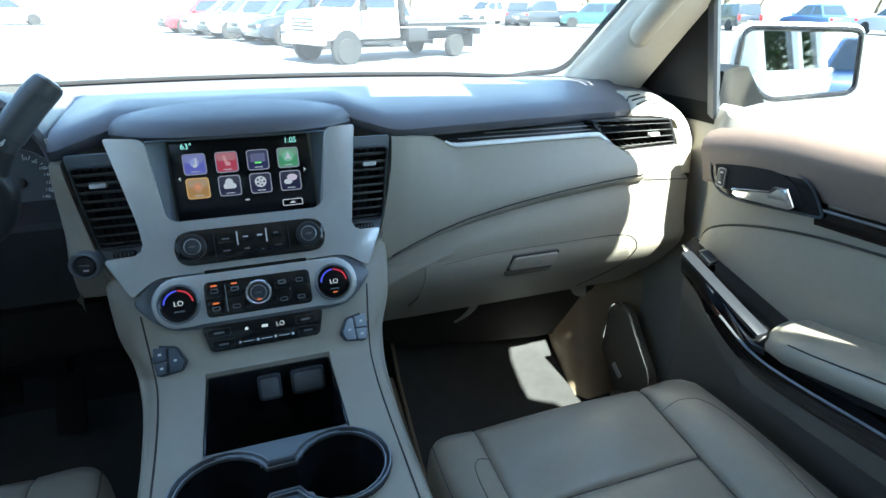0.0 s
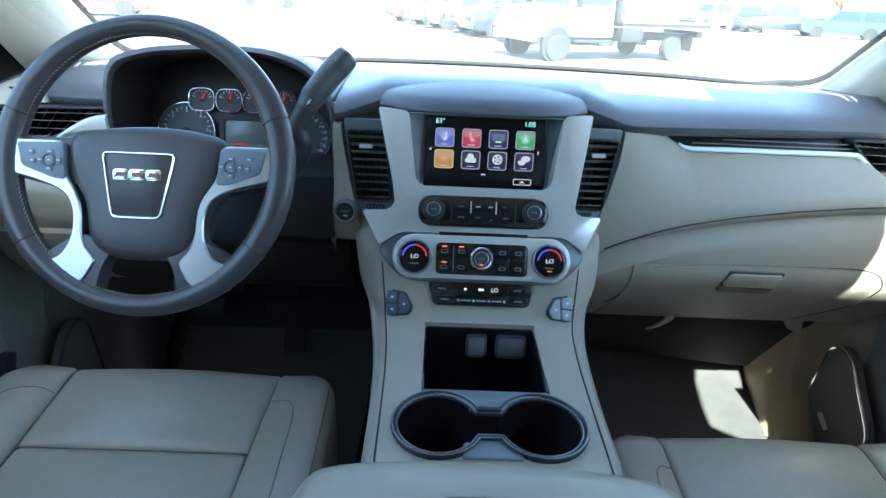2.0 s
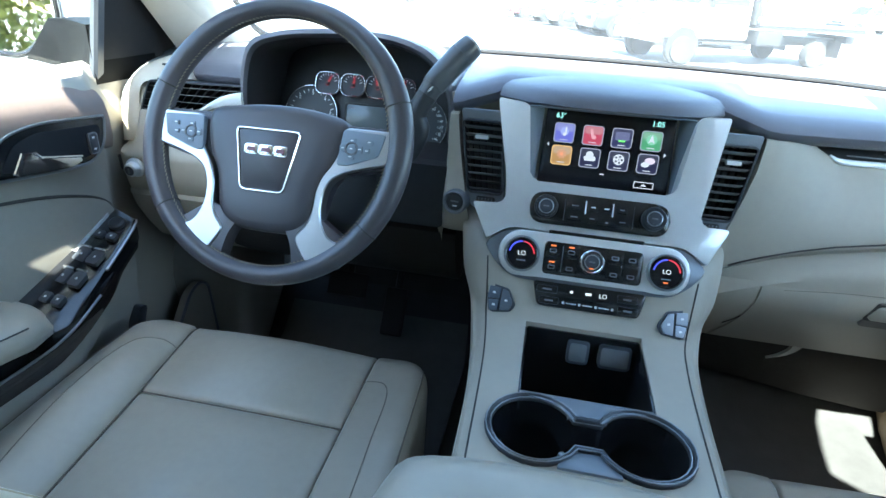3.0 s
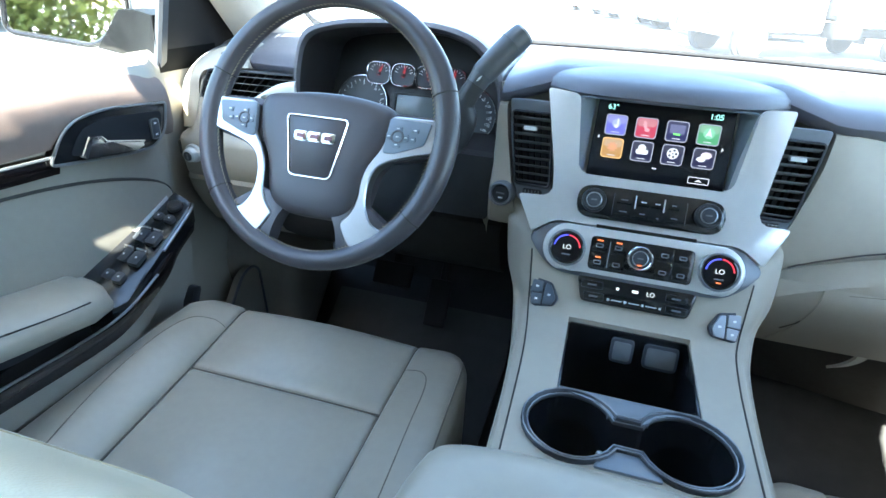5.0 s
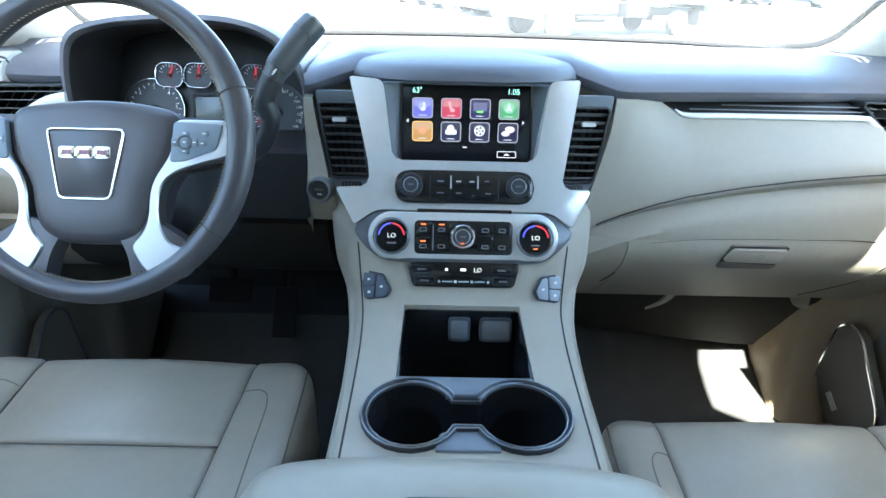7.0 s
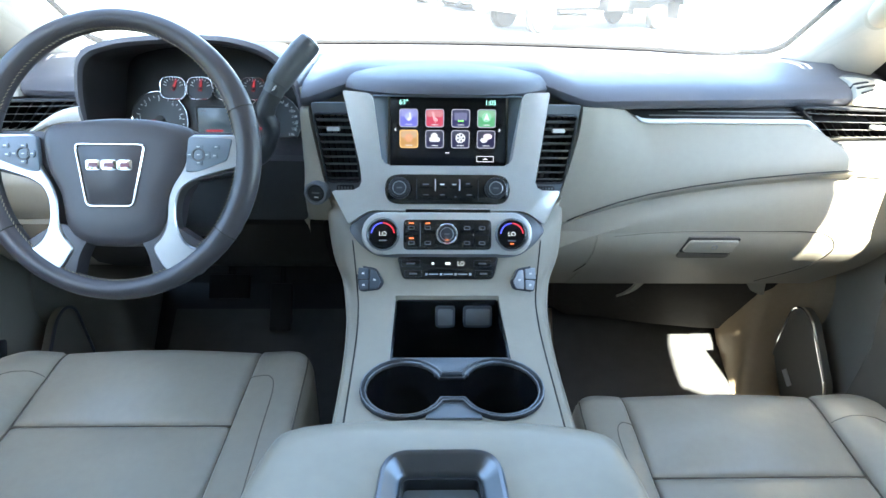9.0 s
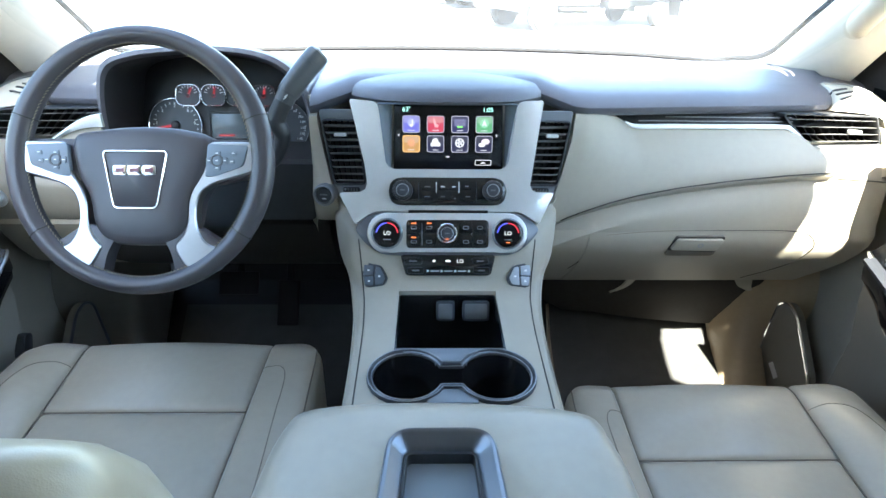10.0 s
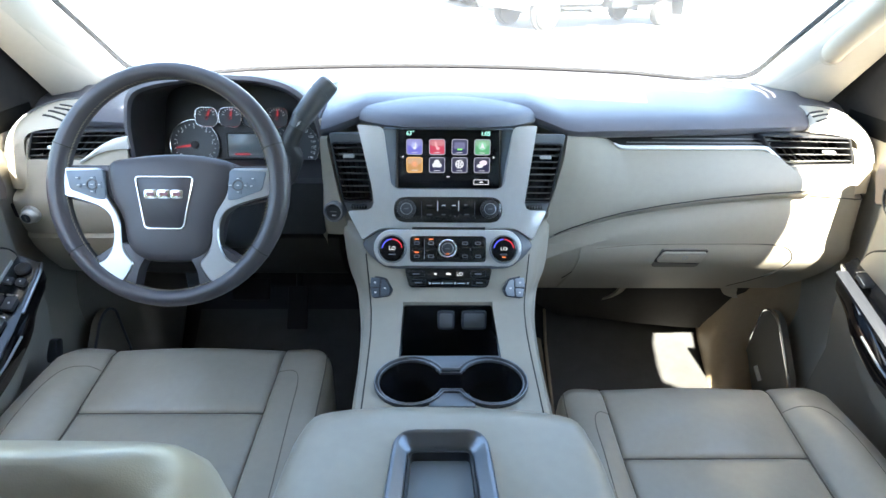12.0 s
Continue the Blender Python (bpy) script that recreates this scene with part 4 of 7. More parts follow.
for k, rr in ((4, 0.0172), (13, 0.0190)):
    a = (axis[k + 1] - axis[k - 1]).normalized()
    u = a.orthogonal().normalized()
    v = a.cross(u)
    part("groove", tube(B(), [axis[k] + (u * math.cos(q) + v * math.sin(q)) * rr for q in np.linspace(0, 2 * math.pi, 25)[:-1]], 0.0007, 5, True), GREY, lever)
face = Vector((0.35, -0.9, 0.2)).normalized()
for k, length in ((1, 0.010), (2, 0.009)):
    a = (axis[k + 1] - axis[k - 1]).normalized()
    f = (face - a * face.dot(a)).normalized()
    w = a.cross(f)
    mm = Matrix(((a.x, w.x, f.x, 0), (a.y, w.y, f.y, 0), (a.z, w.z, f.z, 0), (0, 0, 0, 1)))
    mm.translation = axis[k] + f * 0.0145
    part("rocker", plate(B(), rect(length * 0.8, 0.007, 0.002), -0.003, 0.0018, mm, 0.0006), GREY, lever)
d = (axis[-1] - axis[-3]).normalized()
part("end_cap", tube(B(), [axis[-1], axis[-1] + d * 0.003, axis[-1] + d * 0.0045], [0.0165, 0.0165, 0.014], 18), SATIN, lever)
for k in (1, 2):
    part("grip_mark", tube(B(), [axis[k] + Vector((0.002, -0.0152, 0.004)), axis[k] + Vector((0.007, -0.0150, 0.008))], 0.0010, 5), WHITE, lever)


# ---- centre stack ----
FS = plane((0, 0, 1.15), 0.5)
FD = plane((0.001, 0.099, 1.285), 0.2)
stack = thing("centre_stack", (0, 0.1, 1.15), "silver and black centre stack with screen, radio and climate controls", "centre stack")

# beige housing that flows down into the console
stations = [  # plateau y, z, half width; outer half width, y, z; skirt half width, y, z
    (0.165, 1.345, 0.150, 0.236, 0.142, 1.340, 0.236, 0.30, 1.33),
    (0.178, 1.275, 0.196, 0.224, 0.135, 1.272, 0.224, 0.30, 1.27),
    (0.160, 1.20, 0.184, 0.206, 0.112, 1.196, 0.206, 0.30, 1.19),
    (0.120, 1.168, 0.160, 0.198, 0.098, 1.170, 0.200, 0.30, 1.16),
    (0.066, 1.158, 0.150, 0.194, 0.100, 1.158, 0.200, 0.30, 1.145),
    (0.008, 1.148, 0.145, 0.196, 0.080, 1.146, 0.205, 0.30, 1.13),
    (-0.0225, 1.104, 0.145, 0.184, 0.034, 1.100, 0.180, 0.30, 1.02),
    (-0.038, 1.078, 0.135, 0.167, 0.004, 1.066, 0.162, 0.30, 0.86),
    (-0.060, 1.064, 0.130, 0.156, -0.050, 1.044, 0.152, 0.12, 0.70),
    (-0.110, 1.062, 0.127, 0.148, -0.108, 1.040, 0.146, -0.08, 0.62),
    (-0.200, 1.061, 0.123, 0.141, -0.200, 1.041, 0.140, -0.20, 0.61),
    (-0.300, 1.060, 0.120, 0.139, -0.300, 1.040, 0.138, -0.30, 0.61),
    (-0.420, 1.055, 0.120, 0.139, -0.420, 1.035, 0.138, -0.42, 0.61),
]
half = []
for py, pz, pw, ow, oy, oz, sw, sy, sz in stations:
    n = eased([(0.0, py, pz), (pw * 0.6, py, pz), (pw, py + 0.002, pz - 0.001), ((pw + ow) / 2 + 0.004, 0.55 * py + 0.45 * oy, 0.6 * pz + 0.4 * oz), (ow, oy, oz), (0.5 * (ow + sw), 0.7 * oy + 0.3 * sy, 0.7 * oz + 0.3 * sz), (sw, sy, sz)], 4)
    half.append(n)
grid = eased(half, 5)
rings = []
for row in grid:
    rings.append([(-x, y, z) for x, y, z in row[::-1]] + [tuple(p) for p in row[1:]])
housing = part("housing", loft(B(), rings), BEIGE, stack, "beige housing flowing down into the console", 50)

# silver fascia
fascia = rounded([(-0.159, 0.221), (-0.114, 0.217), (-0.100, 0.103), (0.098, 0.103), (0.114, 0.219), (0.155, 0.221), (0.134, 0.066), (0.176, 0.066), (0.150, 0.013), (0.121, 0.034), (-0.121, 0.034), (-0.151, 0.013), (-0.178, 0.064), (-0.130, 0.066), (-0.134, 0.104)],
                 [0.004, 0.01, 0.012, 0.012, 0.01, 0.004, 0.012, 0.006, 0.004, 0.012, 0.012, 0.004, 0.006, 0.012, 0.02], 5)
bm = plate(B(), fascia[::-1], -0.03, 0.004, FS, 0.0025)
for w in bm.verts:
    w.co.y -= 0.018 * max(0, ((FS.inverted() @ w.co).y - 0.10) / 0.12)
part("fascia", bm, SILVER, stack, "satin silver fascia round screen and radio")
pod = rounded([(-0.153, 0.007), (-0.122, 0.0325), (0.122, 0.0325), (0.153, 0.006), (0.134, -0.019), (0.110, -0.0365), (0.080, -0.0385), (-0.080, -0.0385), (-0.110, -0.0365), (-0.135, -0.018)], [0.008, 0.02, 0.02, 0.008, 0.02, 0.02, 0.03, 0.03, 0.02, 0.02], 5)
podp = part("climate_pod", plate(B(), pod[::-1], -0.03, 0.003, FS, 0.004), PODGREY, stack, "gunmetal pod holding the climate controls")
lobe = [(-0.0978 + 0.0335 * math.cos(radians(a)), -0.0015 + 0.0335 * math.sin(radians(a))) for a in np.linspace(96, 252, 12)]
inner = lobe + [(-0.088, -0.0335), (-0.074, -0.0322), (0.0, -0.0325)]
inner = inner + [(-u, v) for u, v in inner[::-1][1:]] + [(0.0, 0.0310)]
part("pod_face", plate(B(), inner, 0.001, 0.0075, FS, 0.004, 3), SILVER, podp, "satin silver face round the climate knobs")

# screen in its recess
glass_o = rounded([(-0.092, -0.063), (0.095, -0.063), (0.091, 0.057), (-0.090, 0.057)], 0.004)
mouth = rounded([(-0.1015, -0.054), (0.0985, -0.054), (0.113, 0.050), (-0.115, 0.050)], [0.012, 0.012, 0.003, 0.003], 6)
throat = rounded([(-0.096, -0.066), (0.098, -0.066), (0.096, 0.058), (-0.094, 0.058)], [0.010, 0.010, 0.003, 0.003], 6)
def lips(o, d, g):
    return [FD @ Vector((u, v, lerp(v, (-0.054, 0.043), (0.050, 0.022)) + d)) for u, v in grown(o, g)]
part("screen_surround", loft(B(), [[FD @ Vector((u, v, -0.006)) for u, v in throat], [FD @ Vector((u, v, 0.001)) for u, v in throat], lips(mouth, -0.001, 0), lips(mouth, 0.0, 0.0015), lips(mouth, -0.006, 0.003), [FD @ Vector((u, v, -0.006)) for u, v in grown(mouth, 0.003)]], True, False), material("surround_plastic", (0.145, 0.165, 0.190), 0.34, grain=0.15, scale=1500, tint=0.04), stack, "dark bevelled surround of the screen")
screen = part("touch_screen", plate(B(), glass_o, -0.004, 0.003, FD, 0.001), SCREEN, stack, "black touch screen showing eight coloured icons")
COLOURS = [((0.14, 0.14, 0.55), "blue"), ((0.48, 0.05, 0.10), "red"), ((0.03, 0.03, 0.10), "dark"), ((0.10, 0.34, 0.17), "green"), ((0.45, 0.24, 0.09), "orange"), ((0.02, 0.02, 0.06), "dark"), ((0.02, 0.02, 0.06), "dark"), ((0.02, 0.02, 0.06), "dark")]
ICON_EDGE = glow("icon_edge", (0.55, 0.55, 0.70), 0.06)
ICON_WHITE = glow("icon_white", (0.8, 0.8, 0.9), 0.085)
for i, (col, word) in enumerate(COLOURS):
    u, v = -0.0615 + 0.041 * (i % 4), 0.018 - 0.0325 * (i // 4)
    ic = part("icon", plate(B(), rect(0.0295, 0.0285, 0.005, u, v), 0.003, 0.0034, FD), ICON_EDGE if i != 4 else glow("icon_amber_edge", (0.80, 0.48, 0.20), 0.10), screen, "glowing %s icon" % word)
    part("icon_fill", plate(B(), rect(0.0265, 0.0255, 0.004, u, v), 0.0033, 0.0037, FD), glow("icon_" + word, col, 0.10), ic)
    part("sheen", plate(B(), rect(0.0245, 0.010, 0.004, u, v + 0.0068), 0.0036, 0.00375, FD), glow("sheen_" + word, [0.72 * q + (0.16 if word != "dark" else 0.03) for q in col], 0.10), ic)
    part("label_bar", box(B(), (u, v - 0.0100, 0.0039), (0.011, 0.0011, 0.0002), 0, FD), ICON_WHITE, ic)
    teeth = [(r * math.cos(2 * math.pi * q / 24 + 0.1), r * math.sin(2 * math.pi * q / 24 + 0.1)) for q in range(24) for r in [0.0072 if q % 3 else 0.0052]]
    shapes = {0: [circle(0.0060, 18, u, v + 0.002), rect(0.0022, 0.011, 0.001, u + 0.002, v + 0.003), circle(0.0026, 12, u + 0.0002, v - 0.002)],
              1: [rounded([(u - 0.005, v + 0.009), (u - 0.001, v + 0.009), (u + 0.0005, v + 0.001), (u + 0.005, v - 0.001), (u + 0.0045, v - 0.005), (u - 0.0015, v - 0.005)][::-1], 0.0012, 3)],
              2: [rect(0.020, 0.012, 0.001, u, v + 0.003)],
              3: [circle(0.0075, 20, u, v + 0.002), rounded([(u - 0.0045, v - 0.003), (u, v - 0.0005), (u + 0.0045, v - 0.003), (u, v + 0.009)], 0.0008, 2)],
              4: [[(u + a, v + 0.002 + b) for a, b in teeth], circle(0.0026, 12, u, v + 0.002)],
              5: [circle(0.0055, 18, u - 0.0005, v + 0.0045), rect(0.017, 0.0072, 0.0034, u, v - 0.0005)],
              6: [circle(0.0078, 24, u, v + 0.002)],
              7: [[(u + 0.0025 + 0.0072 * math.cos(q), v + 0.0045 + 0.0048 * math.sin(q)) for q in np.linspace(0, 2 * math.pi, 19)[:-1]], [(u - 0.0035 + 0.0060 * math.cos(q), v - 0.0012 + 0.0038 * math.sin(q)) for q in np.linspace(0, 2 * math.pi, 17)[:-1]]]}[i]
    tones = {0: [glow("icon_sky", (0.35, 0.38, 0.75), 0.10), ICON_WHITE, ICON_WHITE], 1: [glow("icon_soft_red", (0.75, 0.35, 0.40), 0.10)], 2: [glow("icon_navy", (0.16, 0.16, 0.30), 0.09)],
             3: [glow("icon_mint", (0.25, 0.55, 0.38), 0.10), ICON_WHITE], 4: [glow("icon_peach", (0.62, 0.30, 0.18), 0.10), glow("icon_rust", (0.80, 0.28, 0.14), 0.12)], 7: [glow("icon_pink", (0.75, 0.62, 0.78), 0.10), ICON_WHITE]}
    for k, o in enumerate(shapes):
        part("symbol", plate(B(), o, 0.0037, 0.0040 + 0.0002 * k, FD), tones.get(i, [ICON_WHITE] * 3)[k], ic)
    if i == 6:
        for q in range(6):
            a = 2 * math.pi * q / 5
            part("hole", plate(B(), circle(0.0015 if q < 5 else 0.0010, 10, u + (0.0046 * math.cos(a) if q < 5 else 0), v + 0.002 + (0.0046 * math.sin(a) if q < 5 else 0)), 0.0038, 0.0043, FD), glow("icon_dark_hole", (0.05, 0.05, 0.10), 0.05), ic)
    if i == 2:
        part("symbol", box(B(), (u, v - 0.004, 0.0041), (0.009, 0.0022, 0.0002), 0, FD), glow("icon_lime", (0.15, 0.6, 0.1), 0.2), ic)
text("temperature_text", "63°", 0.0105, LIT_CYAN, at(FD, -0.069, 0.042, 0.0034), screen)
text("clock_text", "1:05", 0.0105, LIT_CYAN, at(FD, 0.067, 0.042, 0.0034), screen)
for s in (1, -1):
    part("arrow", plate(B(), [(s * 0.0845, 0.0), (s * 0.0815, 0.003), (s * 0.0815, -0.003)][::s], 0.003, 0.0035, FD), ICON_WHITE, screen)
part("page_mark", box(B(), (0.0, -0.036, 0.0033), (0.006, 0.0018, 0.0004), 0, FD), ICON_WHITE, screen)
part("menu_key", frame_ring(B(), rect(0.028, 0.0095, 0.0015, 0.061, -0.0455), rect(0.0258, 0.0073, 0.001, 0.061, -0.0455), 0.003, 0.0036, FD), ICON_WHITE, screen)
part("menu_arrow", plate(B(), [(0.056, -0.047), (0.066, -0.047), (0.061, -0.0435)], 0.003, 0.0035, FD), ICON_WHITE, screen)


def rotary(parent, m, r, h, lit=False):
    """A round knob: rim, cap; lit ones carry a coloured arc and digits."""
    k = part("knob", turned(B(), [(r, -0.004), (r, h * 0.7), (r * 0.96, h * 0.92), (r * 0.88, h), (r * 0.84, h), (r * 0.82, h * 0.88), (0.0001, h * 0.88)], m, 36), BLACK if not lit else GLOSS, parent, "black rotary knob with a bright rim", 40)
    part("knob_ring", turned(B(), [(r * 0.62 if not lit else r * 0.99, h * 0.6), (r * 0.62 if not lit else r * 1.07, h * 0.6), (r * 0.64 if not lit else r * 1.06, h * 0.98), (r * 0.56 if not lit else r * 0.97, h * 1.02), (r * 0.54 if not lit else r * 0.95, h * 0.7)], m, 36) if not lit else frame_ring(B(), circle(r * 1.08, 36), circle(r * 0.94, 36), 0, h * 0.98, m, 0.0012), SATIN, k)
    if lit:
        for a0, a1, mat in ((175, 92, LIT_BLUE), (88, 5, LIT_RED)):
            pts = [(r * 0.77 * math.cos(radians(a)), r * 0.77 * math.sin(radians(a))) for a in np.linspace(a0, a1, 14)] + [(r * 0.68 * math.cos(radians(a)), r * 0.68 * math.sin(radians(a))) for a in np.linspace(a1, a0, 14)]
            part("arc", plate(B(), pts, h * 0.88, h * 0.88 + 0.0005, m), mat, k)
        text("digits", "LO", 0.0090, LIT_WHITE, at(m, 0, 0.0005, h * 0.88 + 0.0003), k)
        part("label_bar", box(B(), (0, -0.0095, h * 0.88 + 0.0002), (0.012, 0.002, 0.0003), 0, m), BUTTON, k)
    else:
        part("knob_cap", turned(B(), [(r * 0.5, h * 0.7), (r * 0.5, h * 0.95), (0.0001, h * 0.97)], m, 24), GREY, k)
        part("print_mark", box(B(), (0, 0, h), (0.008, 0.002, 0.0005), 0, m), BUTTON, k)
    return k


radio = part("radio_panel", plate(B(), rect(0.191, 0.045, 0.021, 0, 0.0665, 7), 0, 0.008, FS, 0.0025), GLOSS, stack, "gloss black radio panel with two knobs")
for s in (1, -1):
    rotary(radio, at(FS, s * 0.073, 0.0675, 0.006), 0.0165, 0.014)
    part("divider", box(B(), (s * 0.0185, 0.073, 0.0085), (0.0018, 0.018, 0.0015), 0.0004, FS), SILVER, radio)
    part("divider", box(B(), (s * 0.047, 0.0665, 0.0082), (0.001, 0.030, 0.001), 0, FS), GREY, radio)
for u, v, w in ((-0.033, 0.074, 0.016), (-0.033, 0.058, 0.016), (-0.008, 0.074, 0.011), (0.010, 0.074, 0.011), (-0.008, 0.058, 0.012), (0.012, 0.055, 0.006), (0.031, 0.075, 0.010), (0.033, 0.058, 0.014)):
    k = part("key", plate(B(), rect(w + 0.004, 0.0125, 0.001, u, v), 0.006, 0.0087, FS, 0.0004), GLOSS, radio)
    part("print_mark", box(B(), (u, v, 0.0088), (w * 0.6, 0.0018, 0.0003), 0, FS), BUTTON if v < 0.06 or abs(u) > 0.03 else WHITE, k)
part("disc_slot", box(B(), (0.001, 0.0335, 0.003), (0.130, 0.0052, 0.008), 0.001, FS), GLOSS, stack, "black disc slot")
climate = part("climate_panel", plate(B(), rect(0.134, 0.046, 0.006, 0.0, -0.003), 0.002, 0.0085, FS, 0.0015), GLOSS, podp, "gloss black climate panel")
for u in (-0.0415, 0.0395):
    part("divider", box(B(), (u, -0.003, 0.0088), (0.0012, 0.036, 0.0008), 0, FS), BUTTON, climate)
for i, (u, lit) in enumerate(((-0.055, 2), (-0.030, 1), (0.030, 0), (0.053, 0))):
    for v in (0.0085, -0.0145):
        k = part("key", plate(B(), rect(0.021, 0.0205, 0.0015, u, v), 0.007, 0.0093, FS, 0.0004), GLOSS, climate)
        part("print_mark", frame_ring(B(), rect(0.010, 0.006, 0.002, u, v - 0.001), rect(0.007, 0.003, 0.001, u, v - 0.001), 0.009, 0.0098, FS), BUTTON, k)
        if lit == 2 or (lit == 1 and v > 0):
            part("lamp", box(B(), (u, v + 0.006, 0.0097), (0.0075, 0.0022, 0.0003), 0, FS), LIT_AMBER, k)
fan = rotary(climate, at(FS, -0.001, -0.002, 0.006), 0.0165, 0.012)
part("lamp", box(B(), (-0.001, -0.011, 0.019), (0.006, 0.0018, 0.0003), 0, FS), LIT_AMBER, fan)
part("knob_bezel", frame_ring(B(), circle(0.0165, 30, -0.001, -0.002), circle(0.0135, 30, -0.001, -0.002), 0.006, 0.0195, FS, 0.001), CHROME, fan)
for s in (1, -1):
    rotary(podp, at(FS, s * 0.0978, -0.0025, 0.004), 0.0235, 0.014, True)
part("lamp", box(B(), (0.0978, -0.0165, 0.0172), (0.006, 0.0018, 0.0003), 0, FS), LIT_AMBER, podp)
bar_o = rounded([(-0.068, -0.071), (0.071, -0.071), (0.079, -0.037), (-0.077, -0.037)], 0.006)
bar = part("rear_climate_bar", plate(B(), bar_o, -0.02, 0.004, FS, 0.0015), GLOSS, stack, "gloss black bar of small climate keys")
text("digits", "LO", 0.0085, LIT_WHITE, at(FS, 0.021, -0.0475, 0.0042), bar)
for u, v, w, mat in ((-0.022, -0.047, 0.004, LIT_WHITE), (0.001, -0.047, 0.008, LIT_WHITE)):
    part("print_mark", box(B(), (u, v, 0.0042), (w, 0.0036, 0.0004), 0, FS), mat, bar)
for u, v, w in ((-0.056, -0.047, 0.028), (0.054, -0.047, 0.026), (-0.052, -0.0625, 0.026), (0.056, -0.0625, 0.026)):
    k = part("key", plate(B(), rect(w, 0.0095, 0.0015, u, v), 0.003, 0.0046, FS, 0.0005), GLOSS, bar)
    part("key_edge", frame_ring(B(), rect(w + 0.001, 0.0105, 0.002, u, v), rect(w, 0.0095, 0.0015, u, v), 0.003, 0.0045, FS), GREY, k)
    part("print_mark", box(B(), (u, v, 0.0047), (w * 0.45, 0.0026, 0.0003), 0, FS), BUTTON, k)
for i in range(4):
    part("key_line", box(B(), (-0.032 + 0.0225 * i, -0.0635, 0.0044), (0.0032, 0.0032, 0.0006), 0, FS), WHITE, bar)
    if i < 3:
        part("key_line", box(B(), (-0.021 + 0.0225 * i, -0.0635, 0.0044), (0.014, 0.0012, 0.0006), 0, FS), WHITE, bar)
# centre vents
FV = plane((0, 0.112, 1.275), 0.24)
for s in (1, -1):
    q = [(0.154, 0.028), (0.2115, 0.028), (0.193, -0.077), (0.143, -0.077)]
    hole = rounded([(s * u, v) for u, v in (q[3], q[2], (0.205, -0.005), q[1], q[0])][::s], 0.006, 5)
    o = rounded([(s * u, v) for u, v in ((0.136, -0.104), (0.189, -0.103), (0.211, -0.005), (0.2185, 0.048), (0.150, 0.048))][::s], [0.006, 0.010, 0.02, 0.006, 0.006][::s], 5)
    part("vent_panel", frame_ring(B(), o, grown(hole, 0.003), -0.04, -0.003, FV, 0.0015), VENT, stack, "slate grey vent panel")
    q = q if s > 0 else [(-a, b) for a, b in (q[1], q[0], q[3], q[2])]
    v = vent(stack, "centre_vent", FV, q, 9, (s * 0.182, 0.006), "dark louvred centre vent", 0.034, -0.55, 5)
    part("thumb_wheel", box(B(), (s * 0.166, -0.0885, 0.0), (0.030, 0.0085, 0.006), 0.003, FV), BLACK, stack)
    for k in range(5):
        part("wheel_rib", box(B(), (s * 0.166 - 0.01 + 0.005 * k, -0.0885, 0.003), (0.0015, 0.005, 0.003), 0, FV), BUTTON, stack)
start = thing("start_button", (-0.212, 0.08, 1.183), "round black start button in a grey ring", "button")
FB = Matrix.Translation((-0.2115, 0.0795, 1.184)) @ Matrix.Rotation(radians(-8), 4, "Z") @ plane((0, 0, 0), 0.15)
part("ring", turned(B(), [(0.0195, -0.02), (0.0195, 0.004), (0.018, 0.0062), (0.0148, 0.0062), (0.0138, 0.002), (0.0001, 0.002)], FB, 30), VENT, start)
part("rim", tube(B(), [FB @ Vector((x, y, 0.0062)) for x, y in circle(0.0162, 36)], 0.0014, 6, True), SATIN, start)
part("button", turned(B(), [(0.0134, 0), (0.0134, 0.004), (0.012, 0.005), (0.0001, 0.0045)], FB, 26), BLACK, start)
part("print_mark", box(B(), (0, 0.001, 0.005), (0.013, 0.0022, 0.0004), 0, FB), BUTTON, start)
part("print_mark", box(B(), (0.001, -0.006, 0.005), (0.007, 0.0022, 0.0004), 0, FB), WHITE, start)
# lit copy of the same switch plastic, for the right keys
KEY_LIT = material("blue_switch_lit", (0.34, 0.37, 0.41), 0.4, tint=0.04)
# heated-seat switch pads on the flanks
for s in (1, -1):
    m = Matrix.Translation((s * 0.1205, -0.0335, 1.0855)) @ Matrix.Rotation(radians(s * 14), 4, "Z") @ plane((0, 0, 0), 0.6)
    pad_t = thing("seat_switch", (s * 0.12, -0.03, 1.08), "three-key seat switch in a dark surround", "switch", "seat switches")
    o = rounded([(s * u, v) for u, v in ((0.0175, 0.021), (-0.010, 0.0195), (-0.0235, 0.0), (-0.0195, -0.0125), (0.011, -0.0205), (0.0215, 0.013))], 0.005, 4)
    part("surround", plate(B(), o if s < 0 else o[::-1], -0.01, 0.002, m, 0.001), GREY, pad_t)
    for quad in (((0.0175, 0.0175), (0.0005, 0.0170), (-0.0005, 0.0025), (0.0165, -0.0005)), ((0.0150, -0.0025), (-0.0010, 0.0005), (-0.0020, -0.0140), (0.0100, -0.0170)), ((-0.0020, 0.0165), (-0.0095, 0.0160), (-0.0205, 0.0), (-0.0172, -0.0105), (-0.0045, -0.0138))):
        q = rounded([(s * u, v) for u, v in quad], 0.002, 3)
        # one plastic in two tones: the light on each side put into colour
        k = part("key", plate(B(), q if s < 0 else q[::-1], 0.0, 0.005, m, 0.0012), KEY_LIT if s > 0 else KEY_SHADED, pad_t)
        cx, cy = sum(p[0] for p in quad) / len(quad) * s, sum(p[1] for p in quad) / len(quad)
        part("print_mark", box(B(), (cx, cy, 0.0052), (0.004, 0.003, 0.0003), 0, m), WHITE, k)

